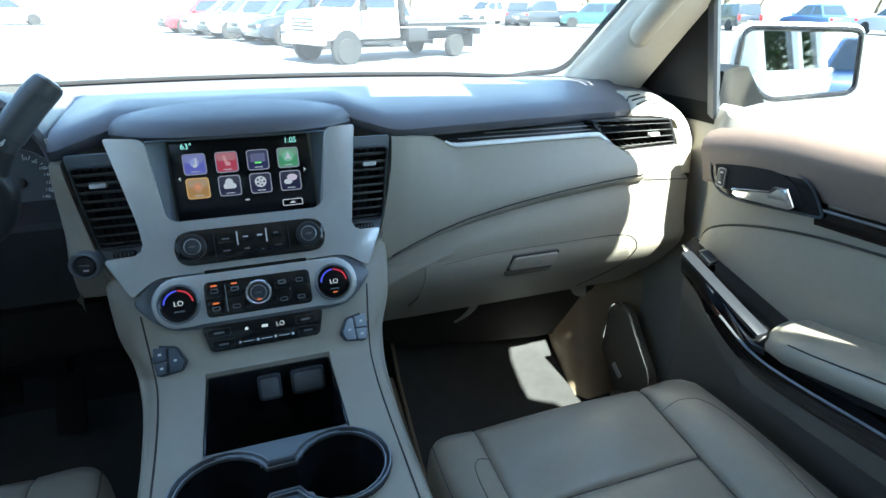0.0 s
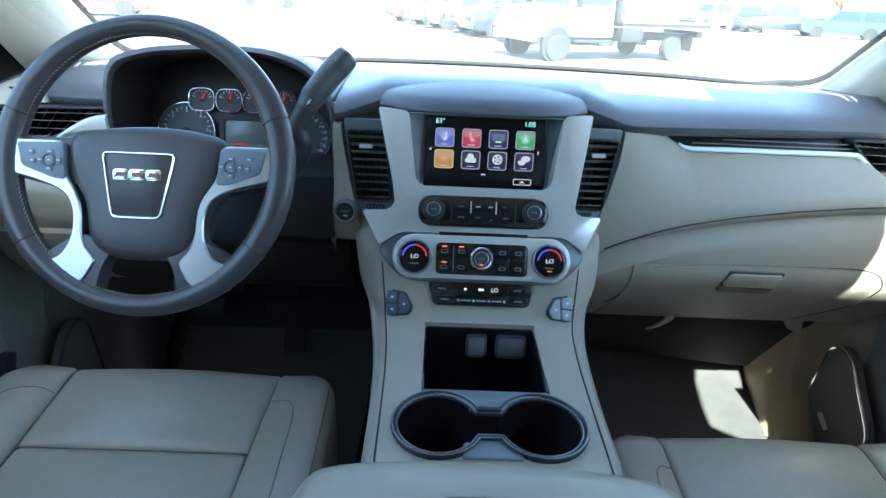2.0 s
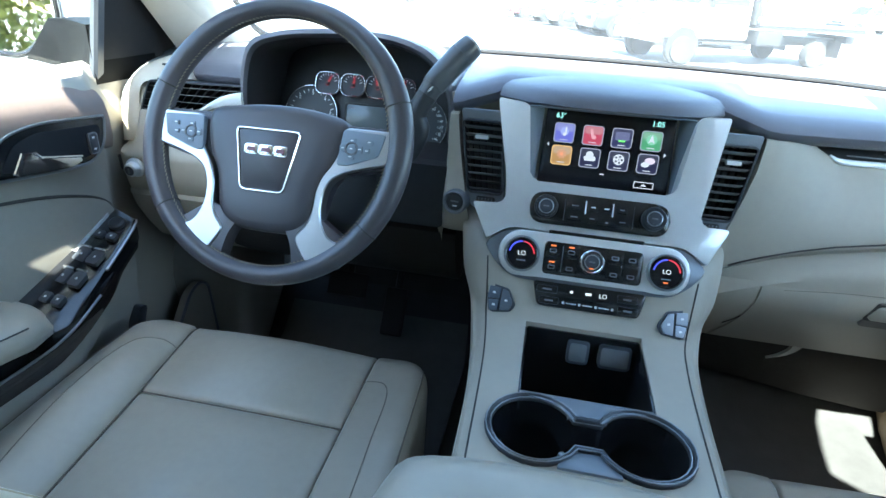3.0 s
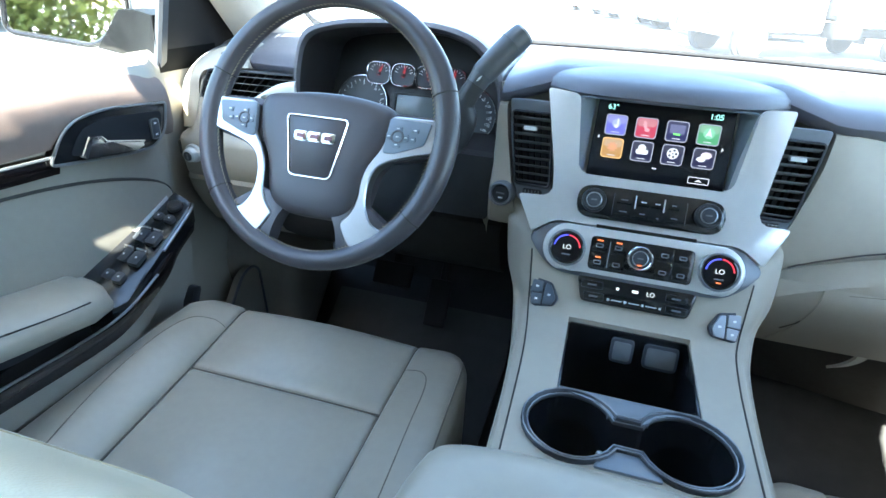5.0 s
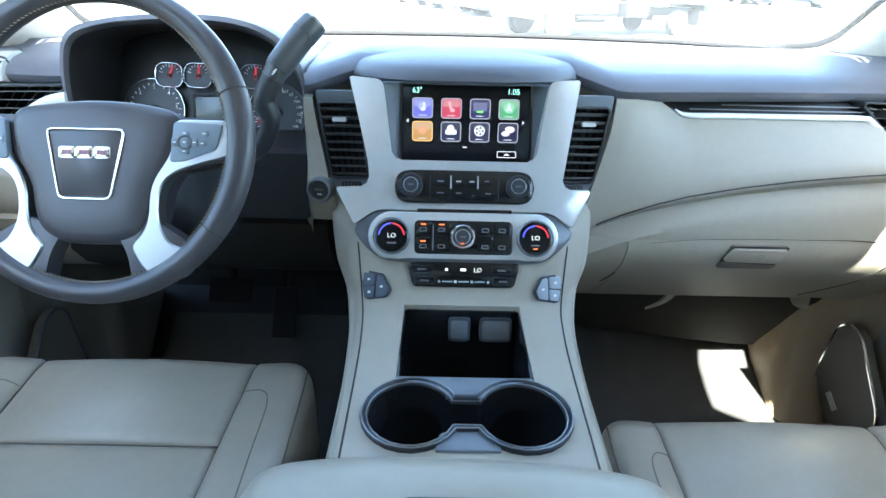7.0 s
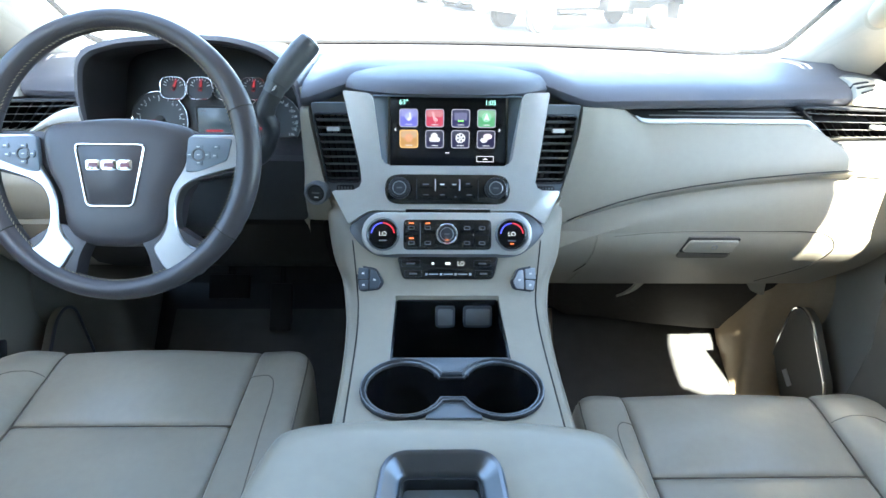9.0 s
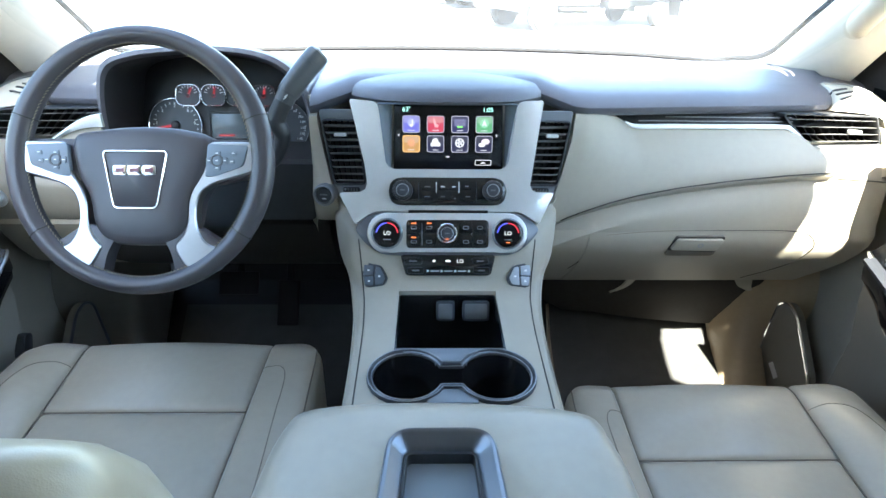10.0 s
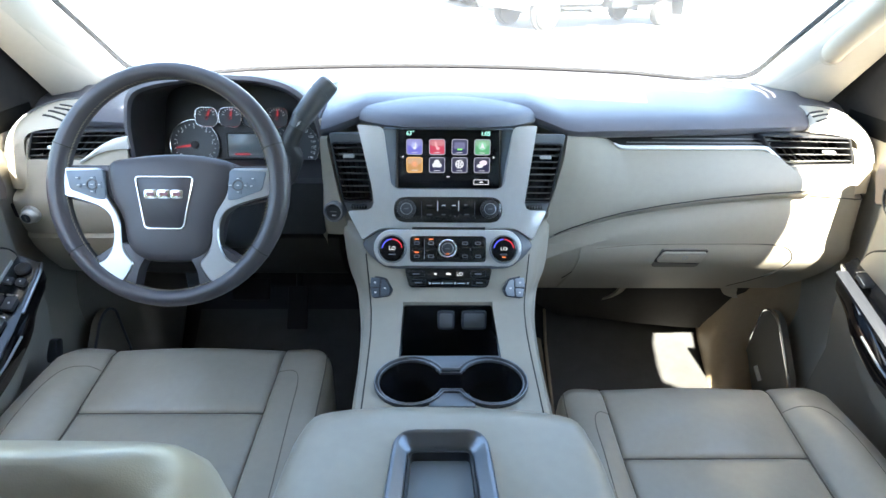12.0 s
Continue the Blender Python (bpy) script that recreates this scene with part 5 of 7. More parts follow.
# ---- cubby, cup holders and armrest of the console ----
console = thing("centre_console", (0, -0.2, 0.62), "beige centre console with an open cubby and two cup holders", "console")
cut(housing, box(B(), (0, -0.124, 1.0), (0.158, 0.148, 0.30)))
part("cubby_floor", box(B(), (0, -0.124, 0.945), (0.158, 0.148, 0.004)), GLOSS, console, "gloss black floor of the open cubby")
for c, sz in (((-0.0775, -0.124, 1.003), (0.003, 0.148, 0.112)), ((0.0775, -0.124, 1.003), (0.003, 0.148, 0.112)), ((0, -0.052, 1.003), (0.152, 0.004, 0.116)), ((0, -0.1965, 1.0), (0.152, 0.003, 0.106))):
    part("cubby_wall", box(B(), c, sz, 0.0008), GLOSS, console)
for x, w in ((-0.003, 0.030), (0.047, 0.044)):
    m = Matrix.Translation((x, -0.056, 1.035)) @ plane((0, 0, 0), 0.25)
    c = part("socket_cover", plate(B(), rect(w, 0.034, 0.006), -0.003, 0.007, m, 0.002), GREY, console, "grey flap over a socket")
    part("cover_face", plate(B(), rect(w - 0.007, 0.026, 0.004), 0.006, 0.0078, m, 0.0006), BUTTON, c)


def eight(r, neck, off=0.058, cy=-0.254, n=22):
    """Outline of two joined cups."""
    pts = []
    a0 = math.asin(neck / r)
    for a in np.linspace(a0, 2 * math.pi - a0, n):
        pts.append((-off + r * math.cos(a), cy + r * math.sin(a)))
    for a in np.linspace(a0, 2 * math.pi - a0, n):
        pts.append((off - r * math.cos(a), cy - r * math.sin(a)))
    return pts


outer8 = eight(0.0535, 0.026)
cut(housing, plate(B(), eight(0.052, 0.0245), 0.90, 1.20))
part("cup_rim", frame_ring(B(), outer8, eight(0.0485, 0.019), 1.052, 1.0665, FLAT, 0.002), RIMDARK, console, "dark satin rim of the cup holders")
part("rim_line", tube(B(), [(x, y, 1.0664) for x, y in eight(0.0522, 0.0246)], 0.0009, 5, True), SATIN, console)
part("rim_line", tube(B(), [(x, y, 1.0640) for x, y in eight(0.0470, 0.0177)], 0.0008, 5, True), SATIN, console)
part("cup_rim", frame_ring(B(), eight(0.0482, 0.0187), eight(0.0455, 0.0165), 1.045, 1.0635, FLAT, 0.0012), BLACK, console)
bm = B()
rings = [[(x, y, z) for x, y in eight(r, nk)] for r, nk, z in ((0.0455, 0.0165, 1.060), (0.044, 0.015, 1.02), (0.041, 0.013, 0.975), (0.0365, 0.011, 0.972), (0.0365, 0.011, 0.960), (0.052, 0.0245, 0.960), (0.052, 0.0245, 1.055))]
loft(bm, rings + rings[:1], True, False)
part("cup_wall", bm, GLOSS, console, "gloss black double cup well")
bm = B()
plate(bm, eight(0.0365, 0.011), 0.962, 0.972)
part("cup_floor", bm, BLACK, console)
# fingers made bright satin to imitate highlights on the gloss cup walls
for s in (1, -1):
    m = Matrix.Translation((s * 0.0225, -0.262, 1.018)) @ Matrix.Rotation(radians(s * 55), 4, "Z")
    part("cup_finger", box(B(), (0, 0, 0), (0.013, 0.008, 0.042), 0.003, m), SATIN, console)
front = rounded([(-0.078, -0.198), (0.076, -0.198), (0.075, -0.206), (0.062, -0.206), (0.030, -0.214), (0.018, -0.2325), (-0.018, -0.2325), (-0.030, -0.214), (-0.062, -0.206), (-0.077, -0.206)], 0.003, 3)
part("tray_plate", plate(B(), front[::-1], 1.055, 1.0650, FLAT, 0.001), PEWTER, console, "pewter plate between cubby and cups")
rear = rounded([(-0.018, -0.2785), (0.018, -0.2785), (0.029, -0.294), (0.033, -0.3055), (-0.033, -0.3055), (-0.029, -0.294)], 0.003, 3)
part("tray_plate", plate(B(), rear[::-1], 1.055, 1.0632, FLAT, 0.001), PEWTER, console)
for s in (1, -1):
    line = eased([(s * 0.146, 0.0), (s * 0.1385, -0.035), (s * 0.1335, -0.07), (s * 0.1285, -0.13), (s * 0.126, -0.20), (s * 0.1235, -0.345)], 6)
    found = [housing.ray_cast(Vector((x, y, 1.5)) - BASE[housing.name], (0, 0, -1)) for x, y in line]
    part("groove", tube(B(), [hit[1] + BASE[housing.name] + Vector((0, 0, 0.0002)) for hit in found if hit[0]], 0.0012, 5), SEAM, console)
    part("side_rail", box(B(), (s * 0.165, -0.25, 0.66), (0.022, 0.55, 0.10), 0.008), BLACK, console, "black seat track cover")

lid = thing("armrest_lid", (-0.017, -0.6, 1.05), "padded beige leather armrest lid with a phone pocket", "armrest")
rows = []
plan = eased([(-0.165, -0.99), (-0.015, -1.0), (0.135, -0.99), (0.158, -0.80), (0.160, -0.60), (0.160, -0.50), (0.154, -0.420), (0.128, -0.381), (-0.015, -0.366), (-0.150, -0.374), (-0.180, -0.408), (-0.190, -0.50), (-0.196, -0.60), (-0.192, -0.80)], 5, True)
for z, g in ((1.045, 0.97), (1.06, 1.0), (1.095, 1.022), (1.110, 1.015), (1.122, 0.975), (1.128, 0.92), (1.1305, 0.84)):
    rows.append([(-0.017 + (x + 0.017) * g, -0.68 + (y + 0.68) * (1 - (1 - g) * 0.55), z) for x, y in plan])
pad_lid = part("pad", loft(B(), rows), LEATHER, lid, "beige leather pad", 60)
pk = rounded([(-0.082, -0.60), (0.044, -0.60), (0.034, -0.417), (-0.070, -0.417)], [0.01, 0.01, 0.026, 0.026], 8)
cut(pad_lid, plate(B(), grown(pk, -0.002), 1.092, 1.2))
pin = rounded([(-0.061, -0.59), (0.024, -0.59), (0.016, -0.436), (-0.053, -0.436)], [0.008, 0.008, 0.008, 0.008], 8)
bm = B()
rings = [[(x, y, z) for x, y in o] for o, z in ((pk, 1.122), (pk, 1.131), (grown(pk, -0.002), 1.1345), (grown(pk, -0.0045), 1.1338), (grown(pk, -0.006), 1.1325), (grown(pin, 0.004), 1.1235), (grown(pin, 0.002), 1.122), (pin, 1.118), (pin, 1.094), (pk, 1.094), (pk, 1.122))]
loft(bm, rings, True, False)
part("pocket_frame", bm, material("satin_frame", (0.165, 0.178, 0.20), 0.3, 0.75, tint=0.05), lid, "pewter frame of the phone pocket")
part("pocket_liner", frame_ring(B(), pin, grown(pin, -0.0022), 1.094, 1.1192), BLACK, lid, "black liner of the phone pocket")
part("pocket_floor", plate(B(), grown(pin, -0.0022), 1.092, 1.106), material("slate_pocket_floor", (0.22, 0.25, 0.27), 0.34, tint=0.02), lid, "slate grey pocket floor")


# ---- seats ----
def pillow(bm, quad, top, skirt, r=0.014, n=18, crown=0.008, drop=(0, 0, 0, 0)):
    """A stuffed panel over four plan corners (left back, right back, right front, left front), rounded at its edges. drop: larger radius on back, right, front, left."""
    lb, rb, rf, lf = (Vector(q) for q in quad)
    rows = []
    for j in range(n + 1):
        row = []
        for i in range(n + 1):
            s, t = i / n, j / n
            s, t = 0.5 - 0.5 * math.cos(math.pi * s), 0.5 - 0.5 * math.cos(math.pi * t)
            p = lb.lerp(rb, s).lerp(lf.lerp(rf, s), t)
            w, h = (rb - lb).length, (lf - lb).length
            z = top(p.x, p.y) + crown * math.sin(math.pi * s) * math.sin(math.pi * t)
            for d, big in ((t * h, drop[0]), ((1 - s) * w, drop[1]), ((1 - t) * h, drop[2]), (s * w, drop[3])):
                q = big or r
                if d < q:
                    z -= q - math.sqrt(max(0, q * q - (q - d) ** 2))
            row.append(bm.verts.new((p.x, p.y, z)))
        rows.append(row)
    for a, b in zip(rows, rows[1:]):
        for i in range(n):
            bm.faces.new((a[i], a[i + 1], b[i + 1], b[i]))
    ring = rows[0] + [q[-1] for q in rows[1:]] + rows[-1][-2::-1] + [q[0] for q in rows[-2:0:-1]]
    low = [bm.verts.new((v.co.x, v.co.y, skirt)) for v in ring]
    k = len(ring)
    for i in range(k):
        bm.faces.new((ring[i], ring[(i + 1) % k], low[(i + 1) % k], low[i]))
    bm.faces.new(low)
    return bm


def seat(cx, yf, z, s, label):
    """A front seat; s points to its outer side."""
    t = thing("car_seat", (cx, yf - 0.3, 0.61), label, "car seat", "front seats")

    def top(x, y):
        return z - 0.012 + 0.05 * (y - yf) + 0.004 * max(0, (abs(x - cx) - 0.15) / 0.1)

    def sew(q, y):
        """Distance of the long seam from the middle, on side q."""
        if q == s:
            return lerp(yf - y, (0, 0.156), (0.19, 0.142), (0.55, 0.124)) + (0.012 if s < 0 else 0.004)
        return lerp(yf - y, (0, 0.154), (0.19, 0.152), (0.55, 0.150)) if s < 0 else lerp(yf - y, (0, 0.160), (0.19, 0.165), (0.55, 0.163))

    c = 0.180
    def across(y):
        return cx - sew(-1, y), cx + sew(1, y)
    (l0, r0), (l1, r1), (l2, r2) = across(yf), across(yf - c), across(yf - 0.55)
    part("thigh_panel", pillow(B(), [(l1, yf - c), (r1, yf - c), (r0, yf), (l0, yf)], top, z - 0.10, 0.009, 22, 0.020, (0, 0, 0.045, 0)), LEATHER, t, "smooth beige leather front panel", 60)
    part("centre_panel", pillow(B(), [(l2, yf - 0.55), (r2, yf - 0.55), (r1, yf - c), (l1, yf - c)], top, z - 0.10, 0.010, 22, 0.020), LEATHER, t, "smooth beige leather seat panel", 60)
    part("seam", tube(B(), [(x, yf - c, top(x, yf - c) - 0.0045) for x in np.linspace(l1, r1, 12)], 0.0012, 5), SEWN, t)
    for q in (1, -1):
        far = (0.268, 0.281) if q == s else (0.247, 0.262)
        swell = (0.022 if s < 0 else 0.027) if q == s else (0.007 if s < 0 else 0.015)
        grid = []
        n = 26
        for j in range(n + 1):
            y = yf - 0.55 * (1 - j / n)
            d_front = yf - y
            i0, w = sew(q, y), lerp(d_front, (0, far[0] - 0.008), (0.05, far[0]), (0.55, far[1]))
            row = []
            for i in range(15):
                u = 0.5 - 0.5 * math.cos(math.pi * i / 14)
                d = i0 + (w - i0) * u
                zz = top(cx + q * d, y) + 0.002 + swell * math.sin(math.pi * u) * smooth((d_front + 0.02) / 0.2)
                for gap, rr in ((u * (w - i0), 0.006), ((1 - u) * (w - i0), 0.022), (d_front, 0.045)):
                    if gap < rr:
                        zz -= rr - math.sqrt(max(0, rr * rr - (rr - gap) ** 2))
                # the rounded front corner
                row.append((cx + q * d, y - (0.034 if s < 0 else 0.022) * max(0, (u - 0.45) / 0.55) ** 2.4 * max(0, 1 - d_front / 0.10), zz))
            row += [(row[-1][0], row[-1][1], z - 0.16), (row[0][0], row[0][1], z - 0.16)]
            grid.append(row)
        bolster = part("bolster", loft(B(), grid), LEATHER, t, "beige leather side bolster", 60)
        part("piping", tube(B(), [Vector(row[11]) + Vector((0, 0, 0.0002)) for row in grid[:-1]], 0.0013, 6), SEWN, bolster)
        line = [(sew(q, yf - 0.084) + 0.001, 0.084), (0.190, 0.084), (0.219, 0.112), (0.224, 0.22), (0.212, 0.317), (0.192, 0.42)] if q == s else [(sew(q, yf - 0.088) + 0.001, 0.088), (0.184, 0.091), (0.197, 0.122), (0.200, 0.205), (0.204, 0.324), (0.206, 0.45)]
        def skin(d, y):
            u = (d - sew(q, y)) / (lerp(yf - y, (0, far[0] - 0.012), (0.06, far[0]), (0.55, far[1])) - sew(q, y))
            zz = top(cx + q * d, y) + 0.002 + swell * math.sin(math.pi * u) * smooth((yf - y + 0.02) / 0.2)
            for gap, rr in ((u * 0.1, 0.006), ((1 - u) * (far[0] - sew(q, y)), 0.022)):
                if gap < rr:
                    zz -= rr - math.sqrt(max(0, rr * rr - (rr - gap) ** 2))
            return zz
        part("seam", tube(B(), [(cx + q * d, yf - e, skin(d, yf - e) - 0.0001) for d, e in eased(line, 6)], 0.0009, 5), SEWN, t)
        part("seam", tube(B(), [(cx + q * sew(q, y), y, top(cx + q * sew(q, y), y) - 0.0035 - (0.045 - math.sqrt(0.045 ** 2 - max(0, 0.045 - (yf - y)) ** 2))) for y in np.linspace(yf - 0.5, yf - 0.008, 30)], 0.0016, 5), SEWN, t)
    part("cushion_base", box(B(), (cx, yf - 0.29, z - 0.135), (0.47, 0.48, 0.12), 0.03), LEATHER, t)
    part("seat_frame", box(B(), (cx, yf - 0.28, 0.5 * (0.61 + z - 0.19)), (0.42, 0.44, z - 0.19 - 0.61), 0.01), BLACK, t, "black seat base")
    rows = []
    for h, w, d, lean in ((0.0, 0.245, 0.085, 0.0), (0.10, 0.255, 0.080, 0.033), (0.22, 0.270, 0.070, 0.070), (0.34, 0.303, 0.058, 0.113), (0.390, 0.308, 0.048, 0.128), (0.416, 0.304, 0.036, 0.135), (0.434, 0.294, 0.023, 0.139), (0.443, 0.278, 0.012, 0.142), (0.448, 0.250, 0.003, 0.1435)):
        y0 = yf - 0.545 - lean
        o = rounded([(-w, -d), (w, -d), (w, d * 0.9), (w * 0.6, d), (0, d * 0.8), (-w * 0.6, d), (-w, d * 0.9)], [0.05, 0.05, 0.05, 0.06, 0.1, 0.06, 0.05], 5)
        rows.append([(cx + x, y0 + y, z - 0.02 + h) for x, y in o])
    back = part("backrest", loft(B(), rows), LEATHER, t, "beige leather backrest with sewn shoulders", 60)
    bpy.context.view_layer.update()

    def shoulder(x, h):
        hit = back.ray_cast(Vector((cx + x, yf - 0.30, h)) - BASE[back.name], (0, -1, 0))
        return hit[1] + BASE[back.name] if hit[0] else Vector((cx + x, yf - 0.6, h))
    h = z + 0.397
    part("seam", tube(B(), [shoulder(x, h - 0.03 * abs(x / 0.26) ** 4) for x in np.linspace(-0.255, 0.255, 30)], 0.0006, 5), STITCH, back)
    bm = B()
    for i in range(90):
        x = -0.25 + 0.5 * i / 89
        tube(bm, [shoulder(x, h - 0.007 - 0.03 * abs(x / 0.26) ** 4) + Vector((0, -0.0006, 0)), shoulder(x + 0.0032, h - 0.0055 - 0.03 * abs(x / 0.26) ** 4) + Vector((0, -0.0006, 0))], 0.0008, 4)
    tagged(part("stitching", bm, STITCH, back, "pale stitches along the shoulder"), kind="stuff")
    return t


seat(-0.458, 0.0, 0.957, -1, "beige leather driver's seat behind the steering wheel")
seat(0.452, -0.048, 0.900, 1, "beige leather passenger seat beside the console")

# ---- floor mats, pedals ----
m = thing("floor_mat", (0.47, 0.25, 0.61), "black carpet mat in the passenger footwell", "mat", "floor mats")
rows = [[(x0, y, z), (x1, y, z), (x1, y, z + 0.012), (x0, y, z + 0.012)] for x0, x1, y, z in ((0.255, 0.72, -0.12, 0.612), (0.27, 0.78, 0.15, 0.612), (0.30, 0.80, 0.42, 0.616), (0.31, 0.80, 0.52, 0.665), (0.32, 0.80, 0.60, 0.72))]
part("mat_body", loft(B(), rows), MAT, m)
part("binding", tube(B(), [(0.256, -0.1, 0.622), (0.270, 0.15, 0.624), (0.30, 0.42, 0.628), (0.31, 0.52, 0.677)], 0.005, 6), TRIMLOW, m)
m = thing("floor_mat", (-0.47, 0.25, 0.61), "black carpet mat in the driver's footwell", "mat", "floor mats")
rows = [[(-x1, y, z), (-x0, y, z), (-x0, y, z + 0.012), (-x1, y, z + 0.012)] for x0, x1, y, z in ((0.22, 0.68, -0.12, 0.612), (0.215, 0.69, 0.15, 0.612), (0.21, 0.70, 0.42, 0.616), (0.22, 0.71, 0.52, 0.665))]
part("mat_body", loft(B(), rows), MAT, m)
for x, w, h, z, word in ((-0.40, 0.055, 0.12, 0.74, "accelerator"), (-0.52, 0.10, 0.06, 0.80, "brake")):
    p = thing(word + "_pedal", (x, 0.45, z), "black rubber %s pedal on a steel arm" % word, "pedal")
    mm = Matrix.Translation((x, 0.43, z)) @ Matrix.Rotation(radians(-35), 4, "X")
    part("pad", box(B(), (0, 0, 0), (w, 0.016, h), 0.005, mm), CORNER, p)
    part("arm", tube(B(), [(x, 0.44, z), (x, 0.52, z + 0.12), (x, 0.60, z + 0.25)], 0.009, 8), CORNER, p)
tagged(solid("trim_tunnel", loft(B(), [[(x0, y, 0.605), (x1, y, 0.605), (x1 - 0.004, y, 0.622), (x0, y, 0.66)] for x0, x1, y in ((0.14, 0.245, -0.3), (0.14, 0.25, 0.0), (0.14, 0.268, 0.13), (0.14, 0.296, 0.45))]), TRIMLOW), "brown-beige trim along the foot of the console", "trim", kind="structure")
# kick panel beside the passenger's feet
for s, side in ((1, "right"), (-1, "left")):
    bm = B()
    rows = []
    foot = [(0.797, 0.195), (0.708, 0.188), (0.686, 0.214), (0.709, 0.305), (0.738, 0.39), (0.770, 0.60), (0.86, 0.60), (0.86, 0.285)]
    shin = [(0.80, 0.300), (0.766, 0.302), (0.744, 0.318), (0.746, 0.37), (0.752, 0.46), (0.775, 0.60), (0.86, 0.60), (0.86, 0.26)]
    waist = [(0.80, 0.310), (0.775, 0.312), (0.752, 0.332), (0.748, 0.37), (0.748, 0.47), (0.765, 0.60), (0.86, 0.60), (0.86, 0.23)]
    head = [(0.84, 0.28), (0.800, 0.295), (0.775, 0.32), (0.763, 0.37), (0.765, 0.46), (0.765, 0.60), (0.86, 0.60), (0.86, 0.28)]
    for ring in eased([foot, shin, waist, head], 4):
        h = len(rows) / 12
        rows.append([(s * x, y, 0.605 + 0.395 * h) for x, y in ring])
    loft(bm, rows)
    # left panel is darker taupe: its footwell's shade put into the colour
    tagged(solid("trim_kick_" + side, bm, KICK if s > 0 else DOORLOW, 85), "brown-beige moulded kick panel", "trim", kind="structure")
    tagged(solid("trim_sill_" + side, box(B(), (s * 0.80, -0.35, 0.62), (0.06, 1.1, 0.05), 0.01), TRIMLOW), "brown-beige door sill trim", "trim", kind="structure")


# ---- doors ----
def door(s, side):
    t = thing("front_door", (s * 0.86, -0.3, 0.6), "beige and brown %s front door with chrome handle and armrest" % side, "car door", "front doors")
    mx = Matrix.Diagonal((s, 1, 1, 1))
    ms = SIDE[s]

    def run(profile, ys, shift=lambda y: (0, 0)):
        return [[(s * (x + shift(y)[0]), y, z + shift(y)[1]) for x, z in profile] for y in ys]

    ys = [*np.linspace(-0.77, 0.02, 14), *np.linspace(0.04, 0.13, 8), 0.2, 0.30]
    part("inner_panel", loft(B(), run([(0.812, 0.60), (0.806, 0.75), (0.806, 0.92), (0.806, 1.0), (0.804, 1.08), (0.802, 1.17), (0.800, 1.20), (0.800, 1.235), (0.802, 1.31), (0.812, 1.328), (0.86, 1.330), (0.86, 0.60)], ys, lambda y: (0.05 * smooth((y - 0.04) / 0.08), 0))), DOORBEIGE, t, "beige door lining", 45)
    part("outer_skin", loft(B(), run([(0.862, 0.56), (0.862, 1.325), (0.90, 1.33), (0.945, 1.20), (0.96, 0.95), (0.94, 0.56)], (-0.78, -0.3, 0.32))), PAINT, t, "white painted outer skin", 50)
    part("upper_roll", loft(B(), run([(0.805, 1.238), (0.792, 1.243), (0.787, 1.262), (0.788 - 0.014 * (s > 0), 1.295), (0.793 - 0.019 * (s > 0), 1.318), (0.803 - 0.016 * (s > 0), 1.332), (0.825, 1.340), (0.870, 1.336), (0.870, 1.325), (0.81, 1.30)], np.linspace(-0.77, 0.062, 18), lambda y: (0.0, -0.026 * max(0, (y + 0.15) / 0.2) ** 2))), ROLL, t, "brown leather roll along the window", 50)
    part("wood_strip", loft(B(), run([(0.806, 1.212), (0.790, 1.215), (0.786, 1.228), (0.790, 1.241), (0.806, 1.244)], (-0.77, -0.5, -0.165), lambda y: (0, -0.05 * (y + 0.3)))), WOOD, t, "dark glossy strip", 40)
    part("bright_line", tube(B(), [(s * 0.787, y, 1.240 - 0.05 * (y + 0.3)) for y in (-0.77, -0.5, -0.17)], 0.0022, 6), SATIN, t)
    # handle set
    o = rounded([(-0.181, 1.224), (-0.045, 1.206), (0.006, 1.204), (0.036, 1.224), (0.046, 1.269), (-0.085, 1.282), (-0.146, 1.272)], [0.010, 0.02, 0.02, 0.02, 0.006, 0.04, 0.035], 6)
    bz = part("handle_bezel", plate(B(), o, 0.815, 0.784, ms, 0.004), GLOSS, t, "black bezel round the door handle")
    part("bezel_edge", tube(B(), [(s * 0.7835, y, z) for y, z in grown(o, 0.0005)], 0.0022, 6, True), GREY if s > 0 else SATIN, bz, "thin bright edge" if s < 0 else "")
    part("handle_cup", plate(B(), rounded([(-0.150, 1.229), (-0.040, 1.216), (0.002, 1.214), (0.025, 1.229), (0.034, 1.258), (-0.085, 1.270), (-0.124, 1.260)], 0.012, 5), 0.790, 0.7825, ms), CORNER, bz, "black hollow behind the handle")
    lo = rounded([(-0.020, 1.214), (-0.025, 1.222), (-0.092, 1.237), (-0.099, 1.246), (-0.120, 1.249), (-0.137, 1.226), (-0.130, 1.221), (-0.077, 1.2155), (-0.036, 1.2105)], 0.003, 3)
    part("handle", plate(B(), lo, 0.788, 0.775, ms, 0.003), CHROME, bz, "chrome pull handle", 60)
    part("handle_edge", tube(B(), [(s * 0.7745, y, z) for y, z in ((-0.022, 1.222), (-0.092, 1.238), (-0.100, 1.247), (-0.120, 1.250), (-0.137, 1.227))], 0.0022, 6), CHROME, bz)
    lk = part("lock_switch", plate(B(), rect(0.016, 0.030, 0.004, 0.011, 1.233), 0.79, 0.779, ms, 0.0015), GREY, bz, "grey lock switch")
    part("switch_edge", frame_ring(B(), rect(0.018, 0.033, 0.005, 0.011, 1.233), rect(0.0155, 0.030, 0.004, 0.011, 1.233), 0.79, 0.7785, ms), SATIN, lk)
    for dz in (0.009, -0.009):
        part("print_mark", box(B(), (0.011, 1.233 + dz, 0.7788), (0.005, 0.003, 0.0006), 0, ms), WHITE, lk)
